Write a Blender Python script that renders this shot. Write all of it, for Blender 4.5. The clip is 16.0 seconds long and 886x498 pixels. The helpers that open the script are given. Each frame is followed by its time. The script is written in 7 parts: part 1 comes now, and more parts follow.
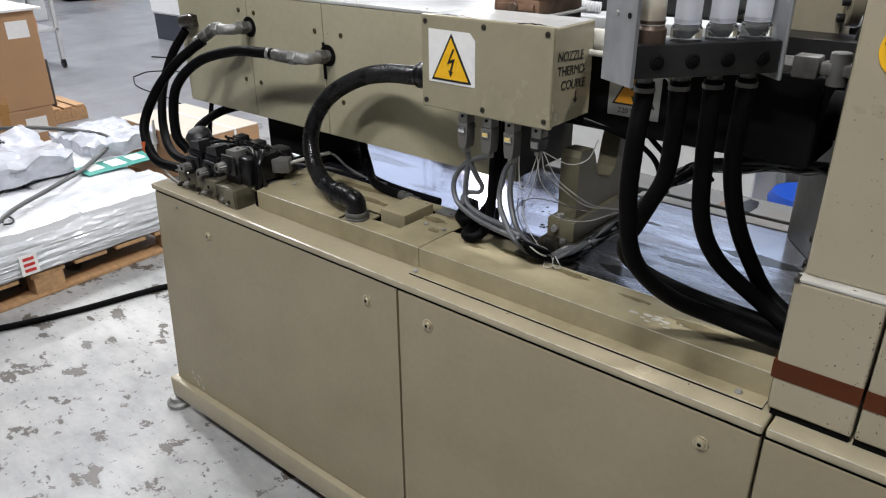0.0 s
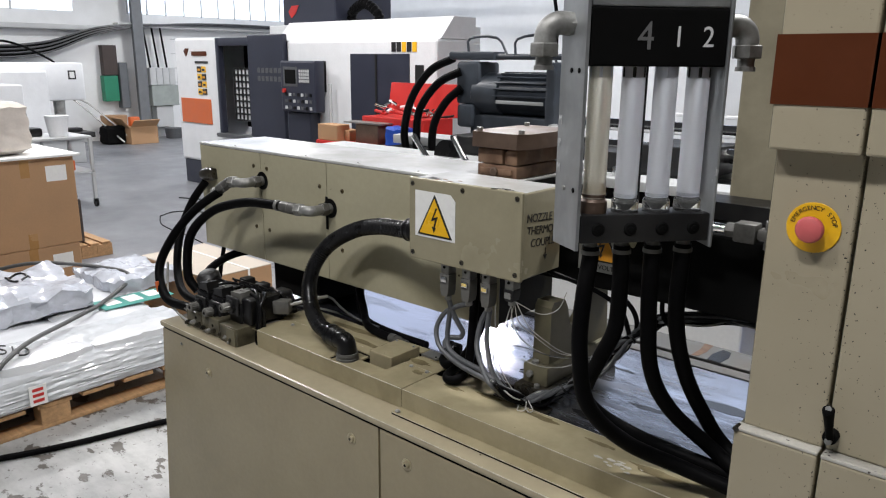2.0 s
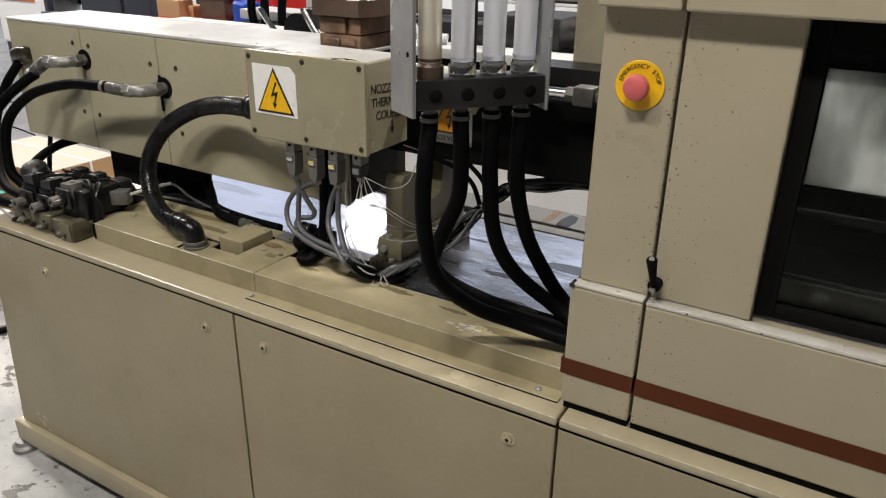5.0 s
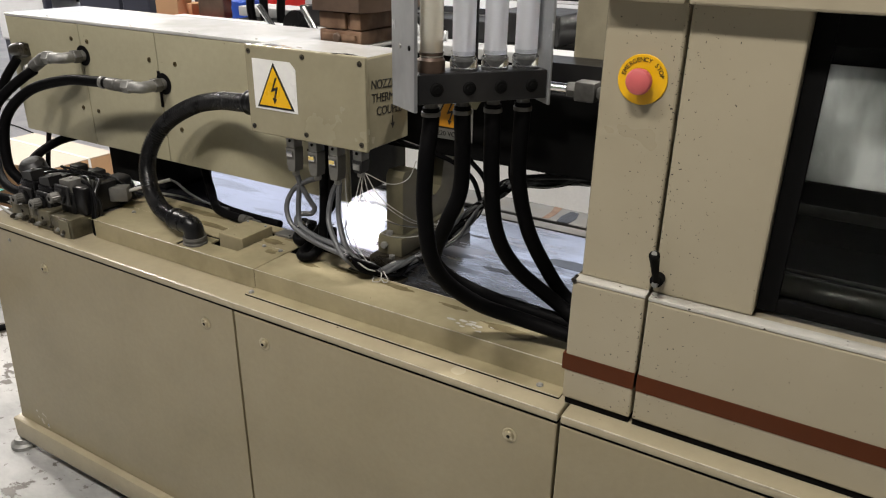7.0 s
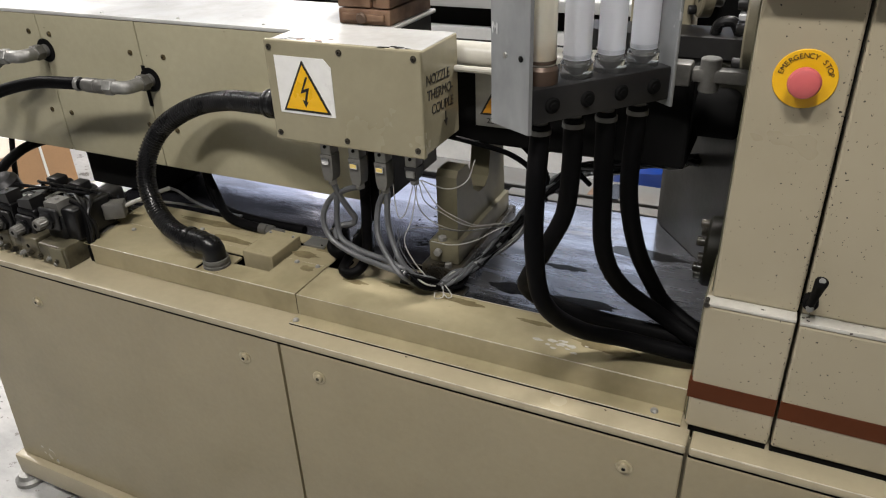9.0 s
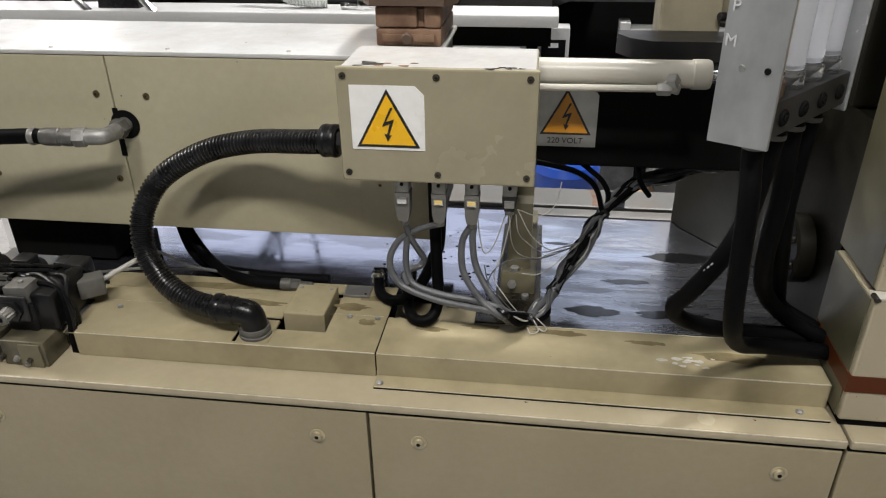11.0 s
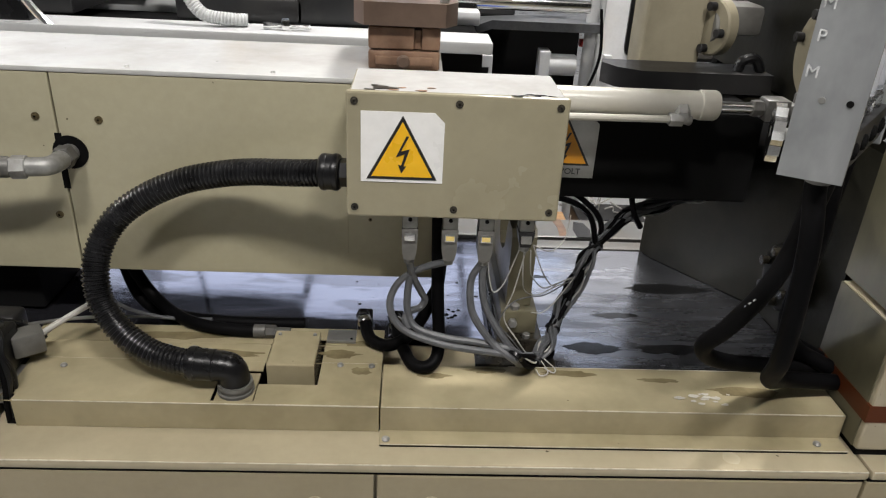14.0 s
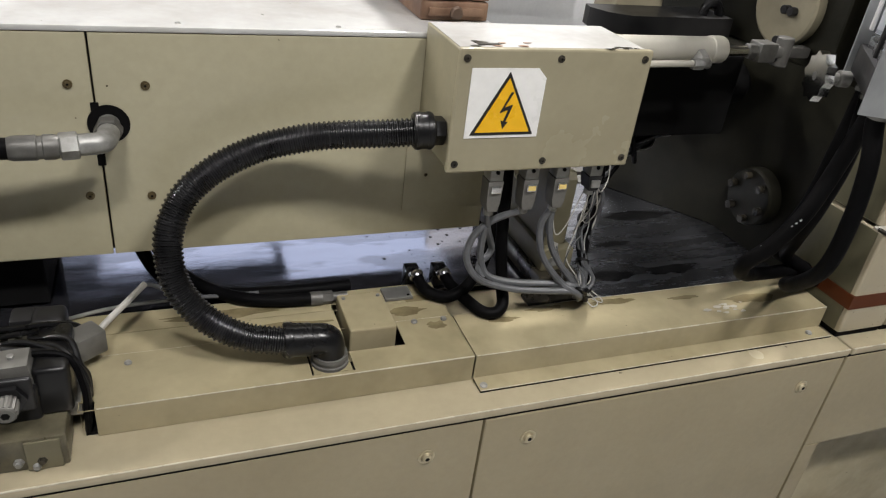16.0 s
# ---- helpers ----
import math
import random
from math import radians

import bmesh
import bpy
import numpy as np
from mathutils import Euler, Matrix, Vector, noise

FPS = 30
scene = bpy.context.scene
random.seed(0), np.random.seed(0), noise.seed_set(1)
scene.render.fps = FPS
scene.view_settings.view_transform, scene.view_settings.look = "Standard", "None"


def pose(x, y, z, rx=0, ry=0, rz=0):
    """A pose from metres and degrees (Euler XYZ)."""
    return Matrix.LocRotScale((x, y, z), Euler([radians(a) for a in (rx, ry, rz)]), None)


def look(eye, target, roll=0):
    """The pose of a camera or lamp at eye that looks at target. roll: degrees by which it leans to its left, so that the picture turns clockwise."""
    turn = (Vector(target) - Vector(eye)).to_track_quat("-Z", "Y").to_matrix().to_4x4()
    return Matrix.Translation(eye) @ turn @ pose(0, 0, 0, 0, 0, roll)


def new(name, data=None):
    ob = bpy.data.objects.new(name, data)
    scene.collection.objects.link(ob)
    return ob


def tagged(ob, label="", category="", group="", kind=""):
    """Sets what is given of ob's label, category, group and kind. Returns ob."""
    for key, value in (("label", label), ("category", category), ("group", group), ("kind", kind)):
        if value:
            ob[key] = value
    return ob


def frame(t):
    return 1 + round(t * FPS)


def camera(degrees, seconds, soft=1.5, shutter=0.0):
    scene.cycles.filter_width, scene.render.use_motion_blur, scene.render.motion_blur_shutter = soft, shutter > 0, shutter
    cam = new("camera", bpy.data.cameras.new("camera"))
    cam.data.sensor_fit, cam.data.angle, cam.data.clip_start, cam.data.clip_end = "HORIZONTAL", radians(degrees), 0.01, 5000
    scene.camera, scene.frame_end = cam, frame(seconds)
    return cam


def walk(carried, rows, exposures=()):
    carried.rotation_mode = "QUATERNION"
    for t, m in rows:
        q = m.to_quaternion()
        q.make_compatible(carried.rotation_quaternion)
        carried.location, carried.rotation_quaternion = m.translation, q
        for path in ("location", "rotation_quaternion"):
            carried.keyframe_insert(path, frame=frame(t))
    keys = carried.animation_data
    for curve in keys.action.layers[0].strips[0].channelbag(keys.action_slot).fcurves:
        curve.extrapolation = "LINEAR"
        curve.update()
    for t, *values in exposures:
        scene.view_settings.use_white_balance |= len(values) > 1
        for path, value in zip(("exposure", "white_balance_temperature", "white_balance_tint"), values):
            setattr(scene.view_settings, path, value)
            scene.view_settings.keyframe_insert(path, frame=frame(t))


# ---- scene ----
cam = camera(62.2, 16.0, 1.15)
PATH = [
    (0, (1.1602, -1.0994, 1.7050), (0.0025, 0.2902, 0.8513), -0.45),
    (0.5, (1.2011, -1.1261, 1.7213), (-0.0217, 0.2909, 1.0165), 0.71),
    (1, (1.2424, -1.1362, 1.7414), (-0.0248, 0.2781, 1.1139), 0.70),
    (1.5, (1.2758, -1.1385, 1.7575), (-0.0244, 0.2830, 1.2202), 0.51),
    (2, (1.3011, -1.1380, 1.7632), (0.0265, 0.3211, 1.2667), 0.50),
    (2.5, (1.3135, -1.1213, 1.7532), (0.1399, 0.4018, 1.2029), 0.64),
    (3, (1.3187, -1.1160, 1.7484), (0.2606, 0.4641, 1.1288), 1.28),
    (3.5, (1.3235, -1.1095, 1.7348), (0.3469, 0.4841, 1.0233), 1.85),
    (4, (1.3287, -1.0997, 1.7362), (0.3839, 0.4890, 0.9725), 1.47),
    (6.5, (1.3343, -1.0856, 1.7363), (0.3976, 0.4911, 0.9382), 0.58),
    (7, (1.3276, -1.0890, 1.7283), (0.3960, 0.4924, 0.9338), 0.92),
    (7.5, (1.3268, -1.0858, 1.7317), (0.3906, 0.4883, 0.9280), 0.95),
    (8, (1.3061, -1.0887, 1.7299), (0.3827, 0.4902, 0.9211), 1.45),
    (8.5, (1.1714, -1.0401, 1.7567), (0.2968, 0.5254, 0.8711), 0.80),
    (9, (0.9882, -0.9906, 1.8074), (0.2177, 0.5796, 0.8375), -2.28),
    (9.5, (0.8689, -0.9889, 1.7961), (0.1596, 0.5879, 0.7907), -2.09),
    (9.7, (0.8082, -0.9671, 1.7995), (0.1094, 0.6160, 0.7968), -2.74),
    (11.8, (0.2361, -1.0600, 1.7897), (0.1923, 0.7161, 0.8713), 0.82),
    (12, (0.2208, -1.0526, 1.7859), (0.1722, 0.7233, 0.8673), 0.95),
    (12.5, (0.2089, -1.0474, 1.7874), (0.1780, 0.7308, 0.8725), 1.66),
    (13, (0.2039, -1.0573, 1.7893), (0.1921, 0.7215, 0.8751), 1.70),
    (13.5, (0.1799, -1.0280, 1.7841), (0.2053, 0.7456, 0.8602), 2.47),
    (14, (0.1440, -0.9336, 1.7654), (0.2402, 0.8587, 0.8831), 3.05),
    (14.5, (0.0898, -0.8857, 1.7630), (0.3297, 0.8928, 0.8802), 4.50),
    (15, (-0.0783, -0.9117, 1.7642), (0.4387, 0.8106, 0.8886), 3.26),
    (15.5, (-0.2400, -0.9335, 1.7682), (0.4405, 0.6932, 0.8244), 4.74),
    (16, (-0.3784, -0.8453, 1.7725), (0.3011, 0.7471, 0.7712), 7.19),
]
EXPOSURES = [(0.0, 0.12, 6080, 12), (1.6, -0.06, 6120, 12), (2.5, -0.16, 6350, 12), (3.3, -0.04, 6700, 12), (6.5, 0.12, 6720, 12), (8.2, 0.15, 6750, 12), (9.2, 0.15, 6500, 12), (14.0, 0.19, 6450, 12), (16.0, 0.24, 6400, 12)]
walk(cam, [(t, look(eye, target, roll)) for t, eye, target, roll in PATH], EXPOSURES)

# ---- light ----
hall = bpy.data.worlds.new("hall_air")
hall.use_nodes = True
hall.node_tree.nodes["Background"].inputs["Color"].default_value = (0.75, 0.85, 1.0, 1)
hall.node_tree.nodes["Background"].inputs["Strength"].default_value = 0.3
scene.world = hall


def area_lamp(name, loc, target, sx, sy, power, color=(1.0, 0.97, 0.92)):
    data = bpy.data.lights.new(name, "AREA")
    data.shape, data.size, data.size_y, data.energy, data.color = "RECTANGLE", sx, sy, power, color
    ob = new(name, data)
    ob.matrix_world = look(loc, target)
    return ob


# Unseen lamps: first three placed from shadows, the rest added to brighten the hall.
LAMPS = [(-0.6, -1.9, 4.6, 78), (1.05, -1.9, 4.6, 100), (1.1, 2.3, 4.6, 205), (-4.6, 0.9, 4.6, 135), (-4.2, 3.4, 4.6, 125), (-8.0, 2.5, 4.9, 150), (-11.6, 2.5, 4.9, 160), (-6.2, 8.9, 5.0, 260), (-11.0, 8.2, 5.0, 220)]
for lx, ly, lz, watts in LAMPS:
    area_lamp("ceiling_lamp_light", (lx, ly, lz - 0.06), (lx, ly, 0), 0.6, 0.3, watts)


# ---- materials ----
def mat_new(name):
    m = bpy.data.materials.new(name)
    m.use_nodes = True
    return m, m.node_tree.nodes, m.node_tree.links, m.node_tree.nodes["Principled BSDF"]


def ramp(nodes, links, src, stops):
    r = nodes.new("ShaderNodeValToRGB")
    els = r.color_ramp.elements
    while len(els) < len(stops):
        els.new(0.5)
    for e, (p, c) in zip(els, stops):
        e.position, e.color = p, (*c, 1) if len(c) == 3 else c
    links.new(src, r.inputs["Fac"])
    return r.outputs["Color"]


def noise_tex(nodes, links, scale, detail=4.0, rough=0.55, stretch=(1, 1, 1), space="Object"):
    co = nodes.new("ShaderNodeTexCoord")
    mp = nodes.new("ShaderNodeMapping")
    mp.inputs["Scale"].default_value = stretch
    links.new(co.outputs[space], mp.inputs["Vector"])
    n = nodes.new("ShaderNodeTexNoise")
    n.inputs["Scale"].default_value, n.inputs["Detail"].default_value, n.inputs["Roughness"].default_value = scale, detail, rough
    links.new(mp.outputs["Vector"], n.inputs["Vector"])
    return n.outputs["Fac"]


def mixc(nodes, links, fac, a, b, mode="MIX"):
    m = nodes.new("ShaderNodeMix")
    m.data_type, m.blend_type = "RGBA", mode
    for sock, v in ((m.inputs[0], fac), (m.inputs[6], a), (m.inputs[7], b)):
        if isinstance(v, (int, float)):
            sock.default_value = v
        elif isinstance(v, tuple):
            sock.default_value = (*v, 1)
        else:
            links.new(v, sock)
    return m.outputs[2]


def bump(nodes, links, bsdf, height, strength=0.2, dist=0.002):
    b = nodes.new("ShaderNodeBump")
    b.inputs["Strength"].default_value, b.inputs["Distance"].default_value = strength, dist
    links.new(height, b.inputs["Height"])
    links.new(b.outputs["Normal"], bsdf.inputs["Normal"])


def surface(name, color, rough=0.5, metal=0.0, vary=0.12, scale=6.0, fine=60.0, dirt=None, dirt_amt=0.35, dirt_scale=3.0, bumps=0.1, chips=None, chip_at=0.71, chip_scale=45.0, stretch=(1, 1, 1), spec=0.5, detail=5.0):
    """Base colour with broad and fine variation, optional dirt patches and paint chips."""
    m, nodes, links, bsdf = mat_new(name)
    big = noise_tex(nodes, links, scale, detail, 0.6, stretch)
    small = noise_tex(nodes, links, fine, 3.0, 0.6, stretch)
    lo = tuple(c * (1 - vary) for c in color)
    hi = tuple(min(1, c * (1 + vary)) for c in color)
    col = ramp(nodes, links, big, [(0.3, lo), (0.7, hi)])
    fine_c = ramp(nodes, links, small, [(0.3, (0.9, 0.9, 0.9)), (0.7, (1, 1, 1))])
    col = mixc(nodes, links, 0.6, col, fine_c, "MULTIPLY")
    if dirt:
        patch = ramp(nodes, links, noise_tex(nodes, links, dirt_scale, detail - 1.0, 0.55), [(0.42, (0, 0, 0)), (0.8, (dirt_amt,) * 3)])
        col = mixc(nodes, links, patch, col, dirt)
    if chips:
        spots = ramp(nodes, links, noise_tex(nodes, links, chip_scale, 3.0, 0.5), [(chip_at, (0, 0, 0)), (chip_at + 0.015, (1, 1, 1))])
        col = mixc(nodes, links, spots, col, chips)
    links.new(col, bsdf.inputs["Base Color"])
    rr = ramp(nodes, links, big, [(0.3, (max(0.02, rough * 0.8),) * 3), (0.7, (min(1, rough * 1.25),) * 3)])
    links.new(rr, bsdf.inputs["Roughness"])
    bsdf.inputs["Metallic"].default_value = metal
    bsdf.inputs["Specular IOR Level"].default_value = spec
    if bumps:
        bump(nodes, links, bsdf, small, bumps, 0.001)
    return m


PAINT = surface("khaki_machine_paint", (0.39, 0.34, 0.232), 0.22, detail=4.0, vary=0.05, scale=3.0, dirt=(0.14, 0.115, 0.07), dirt_amt=0.16, dirt_scale=5.0, bumps=0.05, chips=(0.1, 0.08, 0.05), chip_at=0.775, chip_scale=48.0)
# Darker copy of the khaki paint: weaker light on upright fronts, in the colour.
SHADED_PANEL_PAINT = surface("khaki_panel_paint_with_shade", (0.312, 0.266, 0.169), 0.22, detail=4.0, vary=0.05, scale=3.0, dirt=(0.14, 0.11, 0.06), dirt_amt=0.16, dirt_scale=5.0, bumps=0.03, chips=(0.09, 0.07, 0.04), chip_at=0.785, chip_scale=40.0)
TAG = surface("pale_yellow_tag", (0.75, 0.58, 0.2), 0.5, vary=0.1, bumps=0)
HOUSING_PAINT = surface("greenish_khaki_paint", (0.425, 0.395, 0.275), 0.2, detail=2.5, vary=0.05, scale=2.5, dirt=(0.17, 0.15, 0.08), dirt_amt=0.22, dirt_scale=2.6, bumps=0.05, chips=(0.09, 0.075, 0.045), chip_at=0.765, chip_scale=38.0)


def seam_paint(name, seam):
    """Khaki paint with black chips that crowd towards the door seam at local x = seam."""
    m, nodes, links, bsdf = mat_new(name)
    big = noise_tex(nodes, links, 2.5, 5.0, 0.6)
    col = ramp(nodes, links, big, [(0.3, (0.345, 0.303, 0.212)), (0.7, (0.39, 0.345, 0.248))])
    co = nodes.new("ShaderNodeTexCoord")
    sep = nodes.new("ShaderNodeSeparateXYZ")
    links.new(co.outputs["Object"], sep.inputs[0])
    off = nodes.new("ShaderNodeMath")
    off.operation = "SUBTRACT"
    off.inputs[1].default_value = seam
    links.new(sep.outputs["X"], off.inputs[0])
    dist = nodes.new("ShaderNodeMath")
    dist.operation = "ABSOLUTE"
    links.new(off.outputs[0], dist.inputs[0])
    near = nodes.new("ShaderNodeMapRange")
    near.inputs["From Min"].default_value, near.inputs["From Max"].default_value = 0.0, 0.12
    near.inputs["To Min"].default_value, near.inputs["To Max"].default_value = 0.06, 0.0
    links.new(dist.outputs[0], near.inputs["Value"])
    edge = nodes.new("ShaderNodeMapRange")
    edge.inputs["From Min"].default_value, edge.inputs["From Max"].default_value = 0.0, 0.006
    edge.inputs["To Min"].default_value, edge.inputs["To Max"].default_value = 0.07, 0.0
    links.new(dist.outputs[0], edge.inputs["Value"])
    total = noise_tex(nodes, links, 230.0, 2.0, 0.45, (1, 1, 0.8))
    for src in (near.outputs["Result"], edge.outputs["Result"]):
        add = nodes.new("ShaderNodeMath")
        links.new(total, add.inputs[0])
        links.new(src, add.inputs[1])
        total = add.outputs[0]
    spots = ramp(nodes, links, total, [(0.742, (0, 0, 0)), (0.754, (1, 1, 1))])
    col = mixc(nodes, links, spots, col, (0.022, 0.018, 0.014))
    links.new(col, bsdf.inputs["Base Color"])
    links.new(ramp(nodes, links, big, [(0.3, (0.26,) * 3), (0.7, (0.42,) * 3)]), bsdf.inputs["Roughness"])
    bump(nodes, links, bsdf, spots, 0.3, -0.001)
    return m


COLUMN_PAINT = seam_paint("chipped_column_paint", 0.0605)
DOOR_PAINT = seam_paint("chipped_door_paint", -0.4335)
PAINT_DECK = surface("oily_khaki_paint", (0.375, 0.325, 0.205), 0.12, vary=0.14, scale=4.0, dirt=(0.1, 0.082, 0.04), dirt_amt=0.6, dirt_scale=5.0, bumps=0.05, chips=(0.06, 0.047, 0.026), chip_at=0.74, chip_scale=55.0)
# Dirty casting whose base is darkened further for the shade around it.
SHADED_OLIVE = surface("dirty_shaded_olive_casting", (0.018, 0.0172, 0.0115), 0.45, vary=0.35, scale=5.0, dirt=(0.004, 0.004, 0.0035), dirt_amt=1.0, dirt_scale=6.0, bumps=0.3, spec=0.15)
BROWN = surface("brown_stripe_paint", (0.085, 0.022, 0.006), 0.45, spec=0.2, vary=0.1, chips=(0.03, 0.025, 0.02), chip_at=0.76)
BRASS = surface("yellowish_passivated_screw", (0.5, 0.44, 0.3), 0.35, metal=0.5, vary=0.15, scale=40.0, dirt=(0.12, 0.09, 0.05), dirt_amt=0.4, dirt_scale=60.0, bumps=0.1)
BOX_PAINT = surface("greenish_khaki_box_paint", (0.312, 0.283, 0.191), 0.24, vary=0.05, scale=4.0, dirt=(0.14, 0.12, 0.07), dirt_amt=0.3, dirt_scale=6.0, bumps=0.05, chips=(0.07, 0.06, 0.04), chip_at=0.765, chip_scale=60.0)
BARE = surface("rubbed_bare_metal", (0.42, 0.395, 0.34), 0.35, metal=0.15, vary=0.2, scale=40.0, bumps=0.05)
OILY = surface("brown_oil_film", (0.2, 0.165, 0.092), 0.12, vary=0.25, scale=25.0, dirt=(0.09, 0.07, 0.035), dirt_amt=0.7, dirt_scale=20.0, bumps=0.05)
DARK_BRASS = surface("darkened_brass_screw", (0.13, 0.1, 0.05), 0.35, metal=0.6, vary=0.4, scale=60.0, bumps=0.1)
# Pale colour that stands for edge highlights as well as rubbed paint.
WORN_HIGHLIGHT = surface("pale_khaki_edge_highlight", (0.5, 0.46, 0.36), 0.28, vary=0.12, scale=30.0, bumps=0.05)
LEDGE = surface("worn_pale_ledge", (0.56, 0.55, 0.5), 0.35, vary=0.1, scale=12.0, dirt=(0.2, 0.17, 0.12), dirt_amt=0.5, dirt_scale=14.0, bumps=0.05, chips=(0.05, 0.04, 0.03), chip_at=0.69, chip_scale=70.0)
# Pale base stands for overhead glare; dirt and chips are marks on the sheet.
GLARE_TOP_PAINT = surface("worn_top_paint_with_glare", (0.5, 0.5, 0.485), 0.2, vary=0.1, scale=4.0, dirt=(0.22, 0.2, 0.16), dirt_amt=0.5, dirt_scale=6.0, bumps=0.03, chips=(0.1, 0.09, 0.07), chip_at=0.755, chip_scale=40.0)

# Oil on the tray, and the colour of a shadow on the rail.
OIL_AND_SHADOW = surface("dark_oil_and_shadow_film", (0.012, 0.012, 0.013), 0.12, metal=0.2, vary=0.4, scale=30.0, bumps=0.0)
RAIL = surface("dull_bed_rail_paint", (0.15, 0.15, 0.145), 0.45, vary=0.2, scale=6.0, dirt=(0.14, 0.1, 0.06), dirt_amt=0.5, dirt_scale=9.0, bumps=0.05)
CRADLE = surface("greasy_khaki_cradle", (0.17, 0.155, 0.1), 0.4, vary=0.2, scale=8.0, dirt=(0.03, 0.026, 0.018), dirt_amt=0.6, dirt_scale=8.0, bumps=0.15, spec=0.3)
CONDUIT_BLACK = surface("dusty_black_conduit", (0.005, 0.005, 0.0055), 0.27, vary=0.25, scale=10.0, dirt=(0.05, 0.05, 0.053), dirt_amt=0.3, dirt_scale=24.0, bumps=0.05, spec=0.45)
FRAME_PAINT = surface("dull_khaki_frame_paint", (0.3, 0.27, 0.19), 0.4, vary=0.12, scale=5.0, dirt=(0.08, 0.07, 0.045), dirt_amt=0.5, dirt_scale=8.0, bumps=0.08, spec=0.35)
GREY_SHEATH = surface("dusty_grey_cable_sheath", (0.07, 0.07, 0.068), 0.45, vary=0.2, scale=10.0, dirt=(0.16, 0.16, 0.155), dirt_amt=0.5, dirt_scale=9.0, bumps=0.1)
MOTOR = surface("dark_blue_grey_enamel", (0.05, 0.06, 0.075), 0.4, vary=0.25, scale=6.0, dirt=(0.02, 0.02, 0.02), dirt_amt=0.5, dirt_scale=9.0, bumps=0.1)
OLIVE_BLOCK = surface("oily_olive_block_paint", (0.12, 0.107, 0.07), 0.3, vary=0.3, scale=16.0, dirt=(0.008, 0.007, 0.005), dirt_amt=1.0, dirt_scale=16.0, bumps=0.2, spec=0.4, stretch=(1, 1, 0.5))
RUBBER = surface("black_rubber", (0.003, 0.003, 0.0034), 0.5, vary=0.3, scale=12.0, fine=150.0, dirt=(0.011, 0.01, 0.009), dirt_amt=0.25, dirt_scale=8.0, bumps=0.15, spec=0.05)
PLASTIC = surface("black_plastic", (0.006, 0.006, 0.0065), 0.28, vary=0.2, bumps=0.05, spec=0.35)
BLACK_STEEL = surface("blackened_steel", (0.014, 0.014, 0.015), 0.42, metal=0.2, vary=0.35, scale=6.0, dirt=(0.07, 0.066, 0.06), dirt_amt=0.35, dirt_scale=9.0, bumps=0.2)
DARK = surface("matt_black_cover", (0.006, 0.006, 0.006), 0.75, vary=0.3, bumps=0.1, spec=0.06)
STEEL = surface("worn_grey_steel", (0.42, 0.42, 0.40), 0.38, metal=0.8, vary=0.18, scale=9.0, dirt=(0.12, 0.11, 0.09), dirt_amt=0.5, dirt_scale=10.0, bumps=0.15)
ZINC = surface("zinc_plated_fitting", (0.34, 0.34, 0.325), 0.5, metal=0.55, vary=0.25, scale=22.0, dirt=(0.085, 0.078, 0.065), dirt_amt=0.85, dirt_scale=28.0, bumps=0.25)
FERRULE = surface("oil_stained_hose_ferrule", (0.13, 0.127, 0.118), 0.48, metal=0.4, vary=0.3, scale=25.0, dirt=(0.03, 0.028, 0.024), dirt_amt=0.8, dirt_scale=22.0, bumps=0.25)
CHROME = surface("polished_chrome", (0.75, 0.75, 0.74), 0.14, metal=1.0, vary=0.05, bumps=0.02)
ALU = surface("scuffed_aluminium", (0.4, 0.415, 0.42), 0.4, metal=0.6, vary=0.22, scale=9.0, stretch=(1, 1, 0.3), dirt=(0.13, 0.14, 0.14), dirt_amt=0.7, dirt_scale=8.0, bumps=0.12, chips=(0.62, 0.63, 0.63), chip_at=0.72, chip_scale=30.0)
def sheet_mat(name, color, rough, oil):
    """Thin bright sheet: wiped smears, fine scratches along the bed and dark oil runs."""
    m, nodes, links, bsdf = mat_new(name)
    smear = noise_tex(nodes, links, 7.0, 6.0, 0.65, (0.5, 1.6, 1))
    scratch = noise_tex(nodes, links, 50.0, 3.0, 0.6, (0.06, 1, 1))
    runs = ramp(nodes, links, noise_tex(nodes, links, 9.0, 5.0, 0.6, (0.4, 1.5, 1)), [(0.5, (0, 0, 0)), (0.56, (oil,) * 3)])
    col = ramp(nodes, links, smear, [(0.3, tuple(c * 0.75 for c in color)), (0.7, color)])
    col = mixc(nodes, links, runs, col, (0.05, 0.046, 0.04))
    links.new(col, bsdf.inputs["Base Color"])
    fine = ramp(nodes, links, scratch, [(0.35, (0.75,) * 3), (0.7, (1.3,) * 3)])
    rr = ramp(nodes, links, smear, [(0.35, (rough * 0.5,) * 3), (0.65, (rough * 1.7,) * 3)])
    links.new(mixc(nodes, links, 1.0, rr, fine, "MULTIPLY"), bsdf.inputs["Roughness"])
    bsdf.inputs["Metallic"].default_value = 0.96
    bump(nodes, links, bsdf, smear, 0.05, 0.002)
    return m


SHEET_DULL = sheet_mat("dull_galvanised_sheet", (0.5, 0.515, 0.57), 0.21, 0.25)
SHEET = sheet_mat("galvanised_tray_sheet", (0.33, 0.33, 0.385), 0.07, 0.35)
GREASE = surface("greasy_dark_metal", (0.02, 0.018, 0.014), 0.28, metal=0.2, vary=0.4, scale=12.0, dirt=(0.13, 0.11, 0.075), dirt_amt=0.5, dirt_scale=18.0, bumps=0.4)
